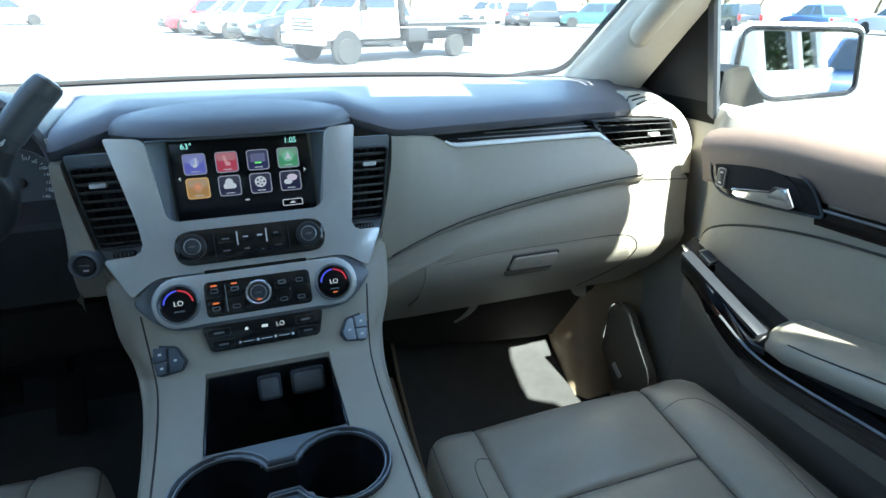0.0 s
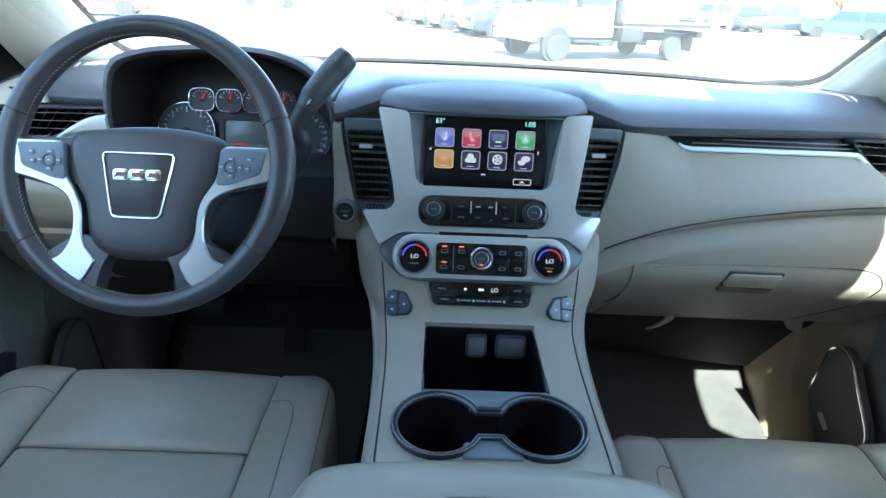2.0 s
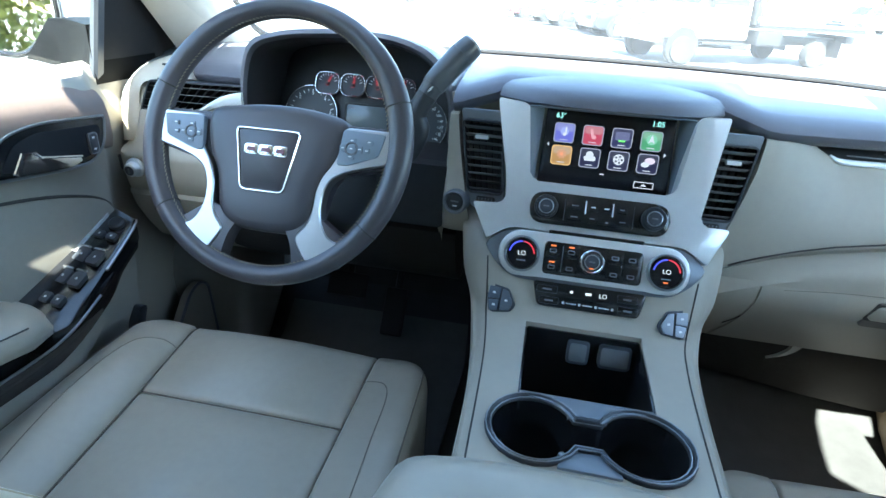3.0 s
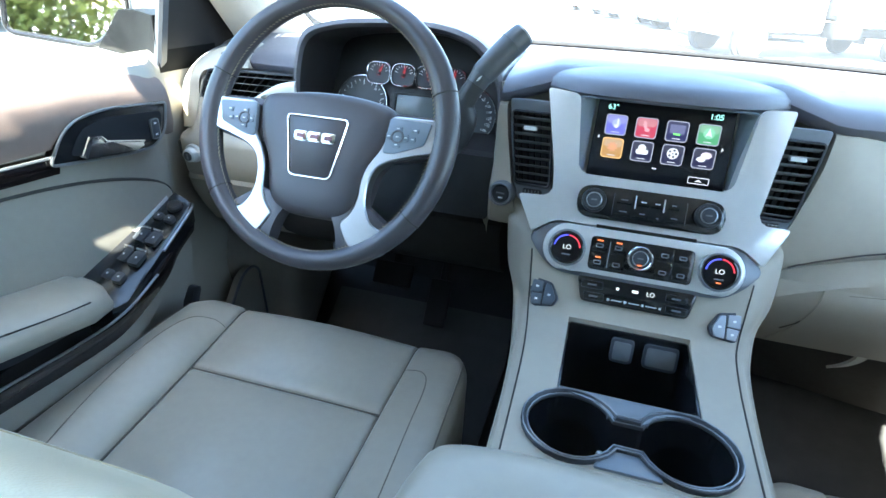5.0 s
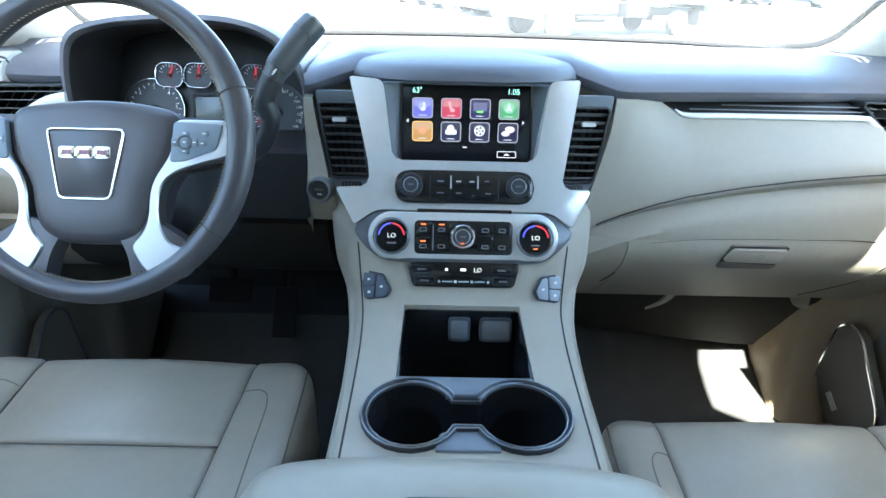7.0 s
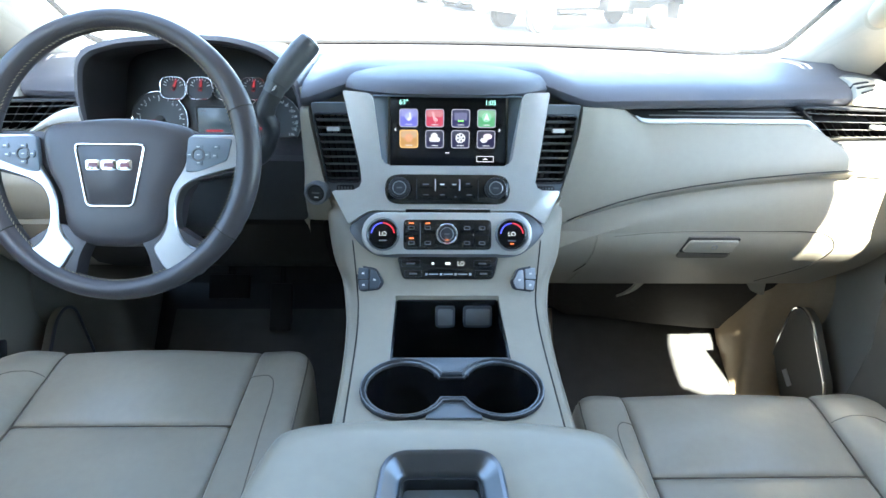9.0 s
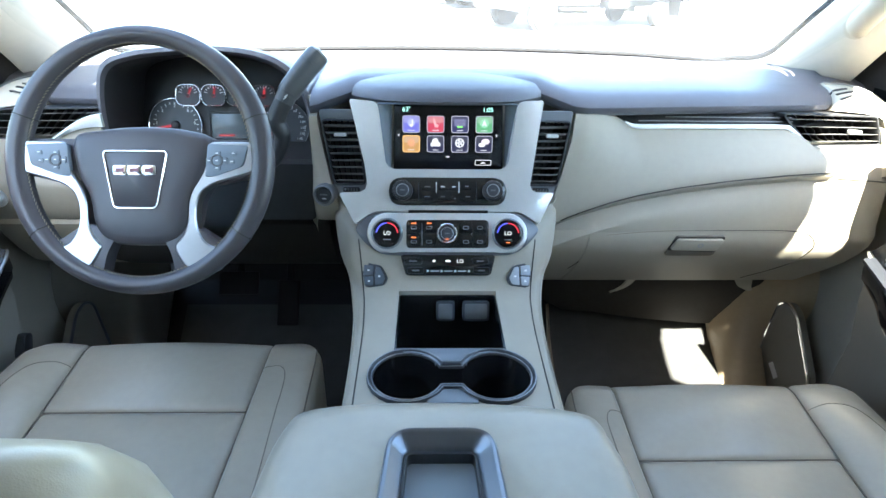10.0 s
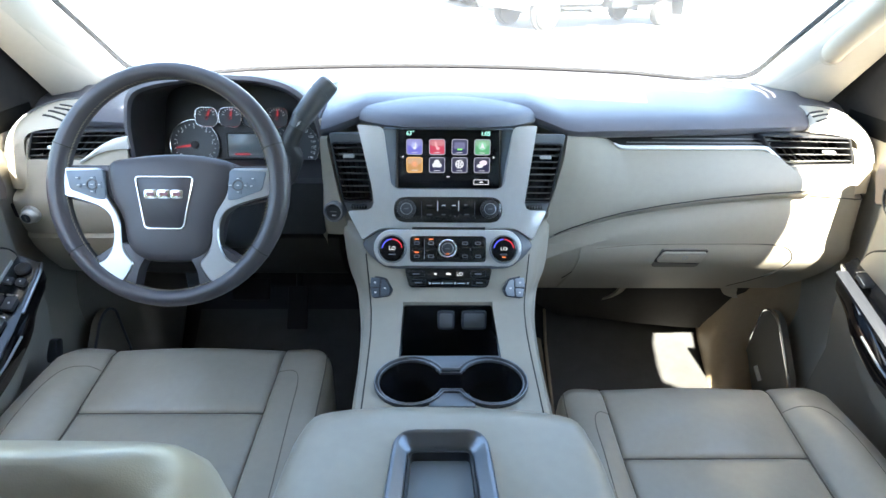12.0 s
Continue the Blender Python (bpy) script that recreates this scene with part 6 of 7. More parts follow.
    # soft inset with its sewn border
    ins = eased([(0.045, 1.085), (0.035, 1.122), (-0.02, 1.152), (-0.126, 1.180), (-0.267, 1.197), (-0.5, 1.206), (-0.765, 1.21)], 5)
    o = [(y, z) for y, z in ins] + [(-0.765, 1.02), (0.045, 1.02)]
    part("soft_inset", plate(B(), o, 0.812, 0.7985, ms @ Matrix(((1, 0, 0, 0), (0, 1, 0, 0), (0, 0.07, 1, -0.081), (0, 0, 0, 1))), 0.003), DOORHIDE, t, "beige leather inset")
    part("seam", tube(B(), [(s * 0.7985, y, z + 0.001) for y, z in ins], 0.0024, 6), SEAM, t)
    # switch pod
    top = [(0.795, 0.045, 1.108), (0.749, 0.032, 1.100), (0.740, 0.010, 1.096), (0.722, -0.165, 1.018), (0.730, -0.188, 1.016), (0.792, -0.196, 1.040)]
    if s > 0:
        top[:3] = [(0.800, 0.062, 1.100), (0.768, 0.052, 1.090), (0.752, 0.020, 1.090)]
    rows = [[(s * x, y, z + d) for x, y, z in top] for d in (-0.035, -0.003)] + [[(s * (x + (0.003 if x < 0.78 else 0)), y, z) for x, y, z in top]]
    pod_ = part("switch_pod", loft(B(), rows), GLOSS, t, "gloss black window switch pod", 30)
    a, b = Vector((0.768, 0.03, 1.104 if s < 0 else 1.099)), Vector((0.757, -0.185, 1.027))
    d = (b - a).normalized()
    side_v = Vector((1, 0, 0.1)).normalized()
    nrm = d.cross(side_v).normalized()
    nrm = nrm if nrm.z > 0 else -nrm
    m4 = mx @ Matrix(((d.x, side_v.x, nrm.x, a.x), (d.y, side_v.y, nrm.y, a.y), (d.z, side_v.z, nrm.z, a.z), (0, 0, 0, 1)))
    if s < 0:
        part("mirror_dial", turned(B(), [(0.013, -0.002), (0.013, 0.004), (0.010, 0.006), (0.0001, 0.005)], at(m4, 0.022, 0, 0.002), 20), BLACK, pod_)
        for u, v, w, h in ((0.052, 0.011, 0.014, 0.016), (0.052, -0.010, 0.014, 0.016), (0.100, 0.011, 0.026, 0.019), (0.100, -0.012, 0.026, 0.019), (0.146, 0.011, 0.026, 0.019), (0.146, -0.012, 0.026, 0.019), (0.188, 0.010, 0.018, 0.015), (0.188, -0.010, 0.018, 0.015)):
            k = part("window_switch", plate(B(), rect(w, h, 0.003, u, v), -0.002, 0.006, m4, 0.0015), GREY, pod_)
            part("print_mark", box(B(), (u, v, 0.0062), (0.0035, 0.0028, 0.0004), 0, m4), WHITE, k)
            if w > 0.02:
                part("switch_lip", box(B(), (u - w / 2 - 0.002, v, 0.0065), (0.004, h, 0.004), 0.001, m4), CHROME, k)
    else:
        k = part("window_switch", plate(B(), rect(0.030, 0.020, 0.004, 0.040, 0.004), -0.002, 0.006, m4, 0.0015), GREY, pod_)
        part("switch_lip", box(B(), (0.024, 0.004, 0.0065), (0.004, 0.020, 0.004), 0.001, m4), CHROME, k)
    if s < 0:
        part("pod_strip", plate(B(), rounded([(0.004, 0.026), (0.150, 0.020), (0.150, 0.029), (0.004, 0.036)][::-1], 0.002), -0.004, 0.0035, m4, 0.001), SILVER, pod_, "silver strip along the switch pod")
    if s > 0:
        # strip stands in for the reflection along the gloss pod's inner edge
        part("pod_strip", plate(B(), rounded([(0.012, -0.037), (0.212, -0.030), (0.212, -0.008), (0.012, -0.016)], 0.004), -0.004, 0.0025, m4, 0.001), RIMDARK, pod_, "satin strip imitating a reflection along the pod")
    part("pod_edge", tube(B(), [(s * x, y, z - 0.004) for x, y, z in eased([(0.770, 0.056, 1.090), (0.751, 0.018, 1.088), (0.731, -0.07, 1.060)] if s > 0 else [(0.751, 0.036, 1.100), (0.739, 0.008, 1.094), (0.730, -0.07, 1.060)], 4)], 0.0028, 6), SILVER if s > 0 else SATIN, t)
    # armrest pad and pull
    rows = []
    for y, w in ((-0.176, 0.0), (-0.185, 0.6), (-0.20, 0.9), (-0.24, 1), (-0.40, 1), (-0.60, 1), (-0.72, 0.9), (-0.76, 0.5)):
        c = Vector((0.765, y, 1.03))
        prof = [(0.802, 1.064), (0.775, 1.071), (0.735, 1.066), (0.708, 1.054), (0.699, 1.040), (0.703, 1.026), (0.722, 1.018), (0.77, 1.015), (0.802, 1.015)]
        w = max(w, 0.55)
        rows.append([(s * (0.802 - (0.802 - x) * w), y, 1.025 + (z - 1.025) * w + 0.036 * smooth((-0.20 - y) / 0.25)) for x, z in prof])
    arm = part("armrest", loft(B(), rows), LEATHER, t, "padded beige leather armrest", 60)
    part("seam", tube(B(), [(s * 0.7085, y, 1.0555 + 0.036 * smooth((-0.20 - y) / 0.25)) for y in np.linspace(-0.235, -0.72, 14)], 0.0012, 5), SEAM, arm)
    bm = B()
    rows = [[(s * (0.805 - w), y, z - h) for w, h in ((0, 0.03), (k, 0.03), (k + 0.004, 0.012), (k, 0), (0, 0.0))] for y, z, k in ((0.048, 1.066, 0.036), (-0.02, 1.056, 0.058), (-0.08, 1.036, 0.078), (-0.17, 1.002, 0.082), (-0.25, 0.998, 0.083), (-0.45, 1.010, 0.083), (-0.765, 1.018, 0.083))]
    part("lower_strip", loft(bm, eased(rows, 4)), WOOD, t, "dark glossy wood strip under the armrest", 40)
    # thin satin rod drawn as the highlight on the wood's upper edge
    part("strip_highlight", tube(B(), [(s * 0.7215, y, z) for y, z in eased([(-0.10, 1.029), (-0.17, 1.003), (-0.25, 0.999), (-0.45, 1.011), (-0.76, 1.019)], 5)], 0.0022, 6), SATIN, t, "satin rod imitating the highlight along the wood strip")
    # solid black block drawn for the shaded hollow under the armrest
    part("pull_pocket_shade", loft(B(), [[(s * x, y, z + 0.036 * smooth((-0.20 - y) / 0.25)) for x, z in ((0.806, 1.020), (0.752, 1.018), (0.756, 0.985), (0.806, 0.975))] for y in np.linspace(-0.21, -0.70, 12)]), BLACK, t)
    # passenger's lining is the darker: shade inside that door put into colour
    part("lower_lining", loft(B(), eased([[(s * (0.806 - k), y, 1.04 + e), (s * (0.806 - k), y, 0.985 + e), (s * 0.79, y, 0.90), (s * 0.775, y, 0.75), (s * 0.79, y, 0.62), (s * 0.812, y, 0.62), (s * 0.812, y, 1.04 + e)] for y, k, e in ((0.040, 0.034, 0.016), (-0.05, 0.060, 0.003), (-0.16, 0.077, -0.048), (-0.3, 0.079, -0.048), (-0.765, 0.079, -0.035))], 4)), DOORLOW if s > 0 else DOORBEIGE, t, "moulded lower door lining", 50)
    # loudspeaker grille
    o = rounded([(0.269, 0.842), (0.285, 0.70), (0.235, 0.612), (0.09, 0.612), (0.105, 0.745), (0.205, 0.853), (0.24, 0.862)], 0.02, 4)
    sp = part("speaker_grille", plate(B(), o, 0.815, 0.798, ms, 0.003), DOORLOW, t, "brown speaker grille with a bright edge")
    # driver's edge is grey: the dark footwell's lack of shine put into colour
    part("speaker_edge", tube(B(), [(s * 0.797, y, z) for y, z in o], 0.0034, 6, True), CHROME if s > 0 else GREY, sp)
    part("label_bar", plate(B(), rounded([(0.204, 0.669), (0.236, 0.690), (0.227, 0.702), (0.195, 0.681)], 0.001), 0.80, 0.7955, ms), SILVER, sp, "plain silver nameplate")
    if s < 0:
        # no opening here: a black plate paints the darkness of the slot
        part("door_pocket", plate(B(), rounded([(0.008, 0.885), (0.028, 0.876), (0.048, 0.918), (0.030, 0.926)], 0.006), 0.80, 0.772, ms, 0.002), BLACK, t, "black plate imitating the dark of a pocket slot")
    # window: black corner panel, post, top rail, glass
    part("corner_panel", plate(B(), rounded([(0.136, 1.306), (0.40, 1.325), (0.39, 1.36), (0.15, 1.60), (0.136, 1.60)], 0.004), 0.826, 0.815, ms @ Matrix(((1, 0, 0, 0), (0, 1, 0, 0), (0, -0.24, 1, 0.356), (0, 0, 0, 1))), 0.004), CORNER, t, "black corner panel before the window")
    part("window_post", loft(B(), [[(s * (x - l), y, z) for x, y in ((0.862, 0.144), (0.854, 0.140), (0.852, 0.124), (0.856, 0.119), (0.866, 0.122), (0.866, 0.144))] for z, l in ((1.300, 0.0), (1.62, 0.077))]), GREY, t, "grey window post")
    # unseen rail; its notches and bulges are shaped to cut the sun patches
    part("top_rail", loft(B(), [[(s * x, y, z) for x, z in ((0.60, 1.83), (w, 1.80), (w + 0.012, 1.83), (0.60, 1.92))] for y, w in (((-0.785, 0.70), (-0.765, 0.70), (-0.755, 0.637), (-0.664, 0.650), (-0.48, 0.692), (-0.46, 0.698), (0.0, 0.704)) if s > 0 else ((-0.785, 0.752), (-0.748, 0.752), (-0.743, 0.722), (-0.652, 0.722), (-0.647, 0.744), (-0.43, 0.744), (-0.40, 0.772), (-0.10, 0.772)))]), LINER, t)
    g = part("window_glass", loft(B(), [[(s * 0.862, y, 1.32), (s * 0.722, y, 1.82), (s * 0.727, y, 1.82), (s * 0.867, y, 1.32)] for y in (-0.78, 0.125)]), GLASS, t, "clear side window")
    g.visible_shadow = False
    return t


door(1, "passenger's")
door(-1, "driver's")


# ---- grab handle on the passenger's pillar ----
grab = thing("grab_handle", (0.74, 0.2, 1.45), "pale moulded grab handle on the windscreen pillar", "grab handle")
def along(t, d):
    return Vector((0.759 - 0.0375 * t - d * 0.75, 0.393 - 0.62 * t - d * 0.55, 1.332 + 0.50 * t - d * 0.2))
path = [along(t, d) for t, d in ((0.24, 0.0), (0.27, 0.025), (0.33, 0.042), (0.45, 0.046), (0.60, 0.046), (0.72, 0.042), (0.78, 0.025), (0.81, 0.0))]
part("grip", tube(B(), eased(path, 5), 0.0165, 14, flat=1.3), CREAM, grab, "", 60)
for t in (0.24, 0.81):
    part("mount", tube(B(), [along(t, -0.006), along(t, 0.008), along(t, 0.010)], [0.022, 0.021, 0.016], 16), CREAM, grab, "", 60)


# ---- outside mirrors ----
ARMBLACK = material("black_mirror_arm", (0.004, 0.004, 0.004), 0.6, tint=0.2, spec=0.1)


def side_mirror(s):
    t = thing("side_mirror", (s * 1.05, 0.24, 1.32), "black and white door mirror outside the window", "mirror", "side mirrors")
    o = rounded([(1.058, 1.374), (1.137, 1.310), (1.310, 1.333), (1.294, 1.456), (1.275, 1.460), (1.060, 1.461)], [0.02, 0.02, 0.02, 0.02, 0.01, 0.02], 5)
    m = Matrix(((s, 0, 0, 0), (0, 0, -1, 0.225), (0, 1, 0, 0), (0, 0, 0, 1))) @ Matrix.Translation((1.18, 0, 0)) @ Matrix.Rotation(radians(-30 if s > 0 else -20), 4, "Y") @ Matrix.Rotation(radians(-2), 4, "X") @ Matrix.Translation((-1.18, 0, 0))
    bm = B()
    loft(bm, [[m @ Vector((u, v, z)) for u, v in grown(o, g)] for g, z in ((0.006, -0.004), (0.016, -0.012), (0.014, -0.05), (-0.005, -0.10), (-0.03, -0.115))])
    part("housing", bm, PAINT, t, "white mirror shell", 50)
    part("rim", frame_ring(B(), grown(o, 0.008), grown(o, -0.001), -0.006, 0.008, m, 0.003), GLOSS, t, "black rim")
    part("mirror_glass", plate(B(), grown(o, -0.004), -0.002, 0.003, m), MIRROR, t, "mirror glass")
    part("arm", loft(B(), eased([[(s * x, y, z) for x, y, z in q] for q in (((0.85, 0.12, 1.300), (0.85, 0.28, 1.300), (0.85, 0.28, 1.396), (0.85, 0.12, 1.396)), ((0.97, 0.20, 1.305), (0.97, 0.29, 1.305), (0.96, 0.29, 1.394), (0.96, 0.20, 1.394)), ((1.10, 0.235, 1.312), (1.10, 0.30, 1.312), (1.03, 0.30, 1.390), (1.03, 0.235, 1.390)))], 4)), ARMBLACK, t, "black mirror arm", 50)
    return t


side_mirror(1)
side_mirror(-1)


# ---- vehicles on the lot ----
TYRE = material("tyre_rubber", (0.03, 0.03, 0.03), 0.85, grain=0.5, scale=120, tint=0.2)
ALLOY = material("alloy_wheel", (0.55, 0.56, 0.57), 0.35, 0.7, tint=0.05)
DARKGLASS = material("tinted_car_glass", (0.03, 0.04, 0.05), 0.06, tint=0.1, coat=0.5)
LENS = material("red_lamp_lens", (0.45, 0.02, 0.02), 0.2, tint=0.05)
HEAD = material("clear_lamp_lens", (0.6, 0.62, 0.63), 0.12, tint=0.05)


def paint(name, c):
    return material(name, c, 0.25, tint=0.04, coat=0.8)


def road_wheel(parent, x, y, r, w, disc=None):
    s = 1 if y > 0 else -1
    m = Matrix(((1, 0, 0, x), (0, 0, s, y), (0, 1, 0, r), (0, 0, 0, 1)))
    wh = part("wheel", turned(B(), [(r * 0.62, -w / 2), (r * 0.93, -w / 2), (r, -w * 0.3), (r, w * 0.3), (r * 0.93, w / 2), (r * 0.62, w / 2)], m, 24), TYRE, parent, "black tyre")
    part("rim", turned(B(), [(r * 0.63, 0), (r * 0.63, w * 0.46), (r * 0.56, w * 0.40), (r * 0.5, w * 0.2), (r * 0.2, w * 0.28), (r * 0.18, w * 0.45), (0.001, w * 0.45)], m, 20), disc or ALLOY, wh)
    for k in range(5):
        part("spoke", box(B(), (r * 0.36, 0, w * 0.33), (r * 0.42, r * 0.16, w * 0.12), 0, m @ Matrix.Rotation(2 * math.pi * k / 5, 4, "Z")), disc or ALLOY, wh)


def lot_car(name, kind, mat, label, L=4.8, W=1.85, H=1.7):
    """A parked car, its nose along +x, standing on the ground."""
    t = thing(name, (0, 0, 0), label, "car" if kind != "pickup" else "pickup truck", "parked cars")
    h = L / 2
    belt = 0.60 * H if kind != "sedan" else 0.62 * H
    side = [(-h, 0.45), (-h + 0.06, 0.30), (h - 0.25, 0.26), (h, 0.42), (h, 0.62), (h - 0.10, 0.80), (h - 0.35, belt - 0.12), (h - 1.25, belt), (-h + (0.05 if kind == "suv" else 0.1), belt + (0.02 if kind == "suv" else -0.05)), (-h, 0.75)]
    o = rounded(side, 0.08, 3)
    rows = []
    for w, g in ((-1, -0.10), (-0.985, -0.03), (-0.93, 0), (0.93, 0), (0.985, -0.03), (1, -0.10)):
        rows.append([(x, w * W / 2, z) for x, z in grown(o, g)])
    body = part("body", loft(B(), rows), mat, t, angle=40)
    wx = (h - 0.92, -h + 0.95)
    for x in wx:
        for s in (1, -1):
            part("wheel_arch", turned(B(), [(0.40, -0.05), (0.40, 0.035), (0.001, 0.035)], Matrix(((1, 0, 0, x), (0, 0, s, s * (W / 2 - 0.03)), (0, 1, 0, 0.36), (0, 0, 0, 1))), 24), BLACK, body)
            road_wheel(t, x, s * (W / 2 - 0.09), 0.35, 0.22)
    if kind == "suv":
        lo, hi = (-h + 0.10, h - 1.25), (-h + 0.35, h - 2.0)
    elif kind == "sedan":
        lo, hi = (-h + 0.75, h - 1.25), (-h + 1.35, h - 2.1)
    else:
        lo, hi = (-h + 2.0, h - 1.35), (-h + 2.15, h - 2.1)
    q = rounded([(lo[0], belt - 0.03), (lo[1], belt - 0.03), (hi[1], H - 0.03), (hi[0], H)], [0.02, 0.02, 0.15, 0.15], 4)
    rows = []
    for w, g in ((-0.88, 0.0), (-0.80, 0.0), (0.80, 0.0), (0.88, 0.0)):
        rows.append([(x, w * W / 2 * (1 - 0.16 * max(0, (z - belt) / (H - belt))), z + (0.02 if abs(w) < 0.85 and z > H - 0.1 else 0)) for x, z in q])
    part("cabin", loft(B(), rows), mat, t, angle=40)
    mid = (lo[0] + hi[1]) / 2 + 0.15
    zt = H - 0.10
    for s in (1, -1):
        def wall(x, z):
            return (x, s * (0.88 * W / 2 * (1 - 0.16 * max(0, (z - belt) / (H - belt))) + 0.006), z)
        f = (zt - belt) / (H - belt)
        for a, b in (((lo[0] + 0.10, hi[0] + 0.12), (mid - 0.06, mid - 0.06)), ((mid + 0.06, mid + 0.06), (lo[1] - 0.16, hi[1] - 0.05))):
            ring = [wall(a[0], belt + 0.05), wall(b[0], belt + 0.05), wall(b[0] + (b[1] - b[0]) * f, zt), wall(a[0] + (a[1] - a[0]) * f, zt)]
            part("side_window", loft(B(), [ring, [(x, y - s * 0.02, z) for x, y, z in ring]]), DARKGLASS, t, "dark side window")
        part("door_line", box(B(), (mid, s * (0.93 * W / 2 + 0.035), 0.65), (0.012, 0.012, 0.6)), BLACK, body)
        part("door_mirror", box(B(), (lo[1] - 0.25, s * (W / 2 + 0.06), belt + 0.08), (0.12, 0.20, 0.13), 0.03), mat, t)
        part("headlamp", box(B(), (h - 0.07, s * W * 0.37, 0.70), (0.12, 0.32, 0.14), 0.03), HEAD, t, "clear headlamp")
        part("tail_lamp", box(B(), (-h + 0.04, s * W * 0.41, 0.88), (0.10, 0.20, 0.34 if kind == "suv" else 0.18), 0.03), LENS, t, "red tail lamp")
    for x0, x1, nm in ((lo[1] + 0.012, hi[1] + 0.012, "windscreen"), (lo[0] - 0.012, hi[0] - 0.012, "rear_window")):
        w0, w1 = 0.74 * W / 2, 0.66 * W / 2
        f = 0.88
        ring = [(x0 + (x1 - x0) * 0.1, -w0, belt + 0.07), (x0 + (x1 - x0) * 0.1, w0, belt + 0.07), (x0 + (x1 - x0) * f, w1, belt + (H - belt) * f), (x0 + (x1 - x0) * f, -w1, belt + (H - belt) * f)]
        sh = 0.03 if nm == "rear_window" else -0.03
        part(nm, loft(B(), [ring, [(x + sh, y, z) for x, y, z in ring]]), DARKGLASS, t)
    part("front_bumper", box(B(), (h - 0.02, 0, 0.45), (0.14, W * 0.94, 0.26), 0.05), mat if kind == "sedan" else BLACK, t)
    part("rear_bumper", box(B(), (-h + 0.02, 0, 0.48), (0.14, W * 0.94, 0.24), 0.05), BLACK, t, "dark rear bumper")
    part("grille", box(B(), (h - 0.01, 0, 0.68), (0.05, W * 0.5, 0.16), 0.02), BLACK, t)
    part("number_plate", box(B(), (-h - 0.055, 0, 0.62), (0.02, 0.32, 0.13), 0.005), WHITE, t)
    if kind == "pickup":
        part("bed_well", box(B(), (-h + 1.02, 0, belt - 0.02), (1.75, W * 0.80, 0.10)), BLACK, body, "dark open bed")
    return t


def park(ob, x, y, turn):
    ob.matrix_basis = pose(x, y, 0, 0, 0, turn)
    return ob


def end_at(x, y, turn, L):
    """Centre of a car whose nose stands at that place."""
    a = radians(turn)
    return x - math.cos(a) * L / 2, y - math.sin(a) * L / 2


P_WHITE, P_RED, P_GREY, P_DARK, P_GREEN, P_SILVER, P_BLUE = (paint(*q) for q in (("paint_white", (0.75, 0.75, 0.74)), ("paint_red", (0.42, 0.04, 0.05)), ("paint_grey", (0.22, 0.24, 0.26)), ("paint_dark", (0.03, 0.035, 0.045)), ("paint_green", (0.045, 0.10, 0.095)), ("paint_silver", (0.5, 0.51, 0.52)), ("paint_blue", (0.06, 0.12, 0.25))))
first = {}


def add_car(kind, mat, label, x, y, turn, L=4.8, W=1.9, H=1.72):
    name = {"suv": "parked_suv", "sedan": "parked_sedan", "pickup": "pickup_truck"}[kind]
    key = (kind, mat.name, L, H)
    if key in first:
        return tagged(copy_thing(first[key], pose(x, y, 0, 0, 0, turn)), label)
    first[key] = park(lot_car(name, kind, mat, label, L, W, H), x, y, turn)
    return first[key]


for kind, mat, label, x, y, turn in (
        ("suv", P_WHITE, "white parked SUV behind the flatbed truck", 2.1, 21.2, 196),
        ("sedan", P_DARK, "dark parked car in the row", 0.9, 23.6, 196),
        ("suv", P_GREY, "grey parked SUV in the row", 0.3, 25.9, 196),
        ("suv", P_SILVER, "silver parked SUV in the row", -1.0, 28.5, 196),
        ("sedan", P_GREY, "grey parked car in the row", -1.9, 31.4, 196),
        ("suv", P_RED, "red parked SUV at the end of the row", -3.2, 34.3, 196)):
    L = 4.8
    cx, cy = end_at(x, y, turn, L)
    add_car(kind, mat, label, cx, cy, turn)
add_car("pickup", P_WHITE, "white parked pickup across the lot", 21.5, 47.0, 200, 5.6, 1.95, 1.85)
add_car("sedan", P_DARK, "dark parked car across the lot", 22.6, 43.8, 60)
add_car("pickup", P_DARK, "dark parked pickup across the lot", 24.0, 42.0, 165, 5.6, 1.95, 1.85)
add_car("suv", P_GREEN, "green parked SUV across the lot", 26.2, 38.6, 150)
add_car("suv", P_DARK, "dark parked SUV beside the lot lane", 34.0, 33.0, 75)
add_car("sedan", P_BLUE, "blue parked car beside the lot lane", 35.5, 27.5, 75)
add_car("sedan", P_SILVER, "silver parked car beside the lot lane", 38.0, 24.0, 75)
add_car("pickup", P_BLUE, "blue parked pickup behind the car", 0.6, -13.5, 95, 5.6, 1.95, 1.85)
add_car("sedan", P_RED, "red parked car far across the lot", -15.8, 26.5, 20)
add_car("suv", P_WHITE, "white parked SUV far across the lot", -14.0, 48.0, 20)
add_car("suv", P_WHITE, "white parked SUV beside the lane", -13.0, 8.6, 100)


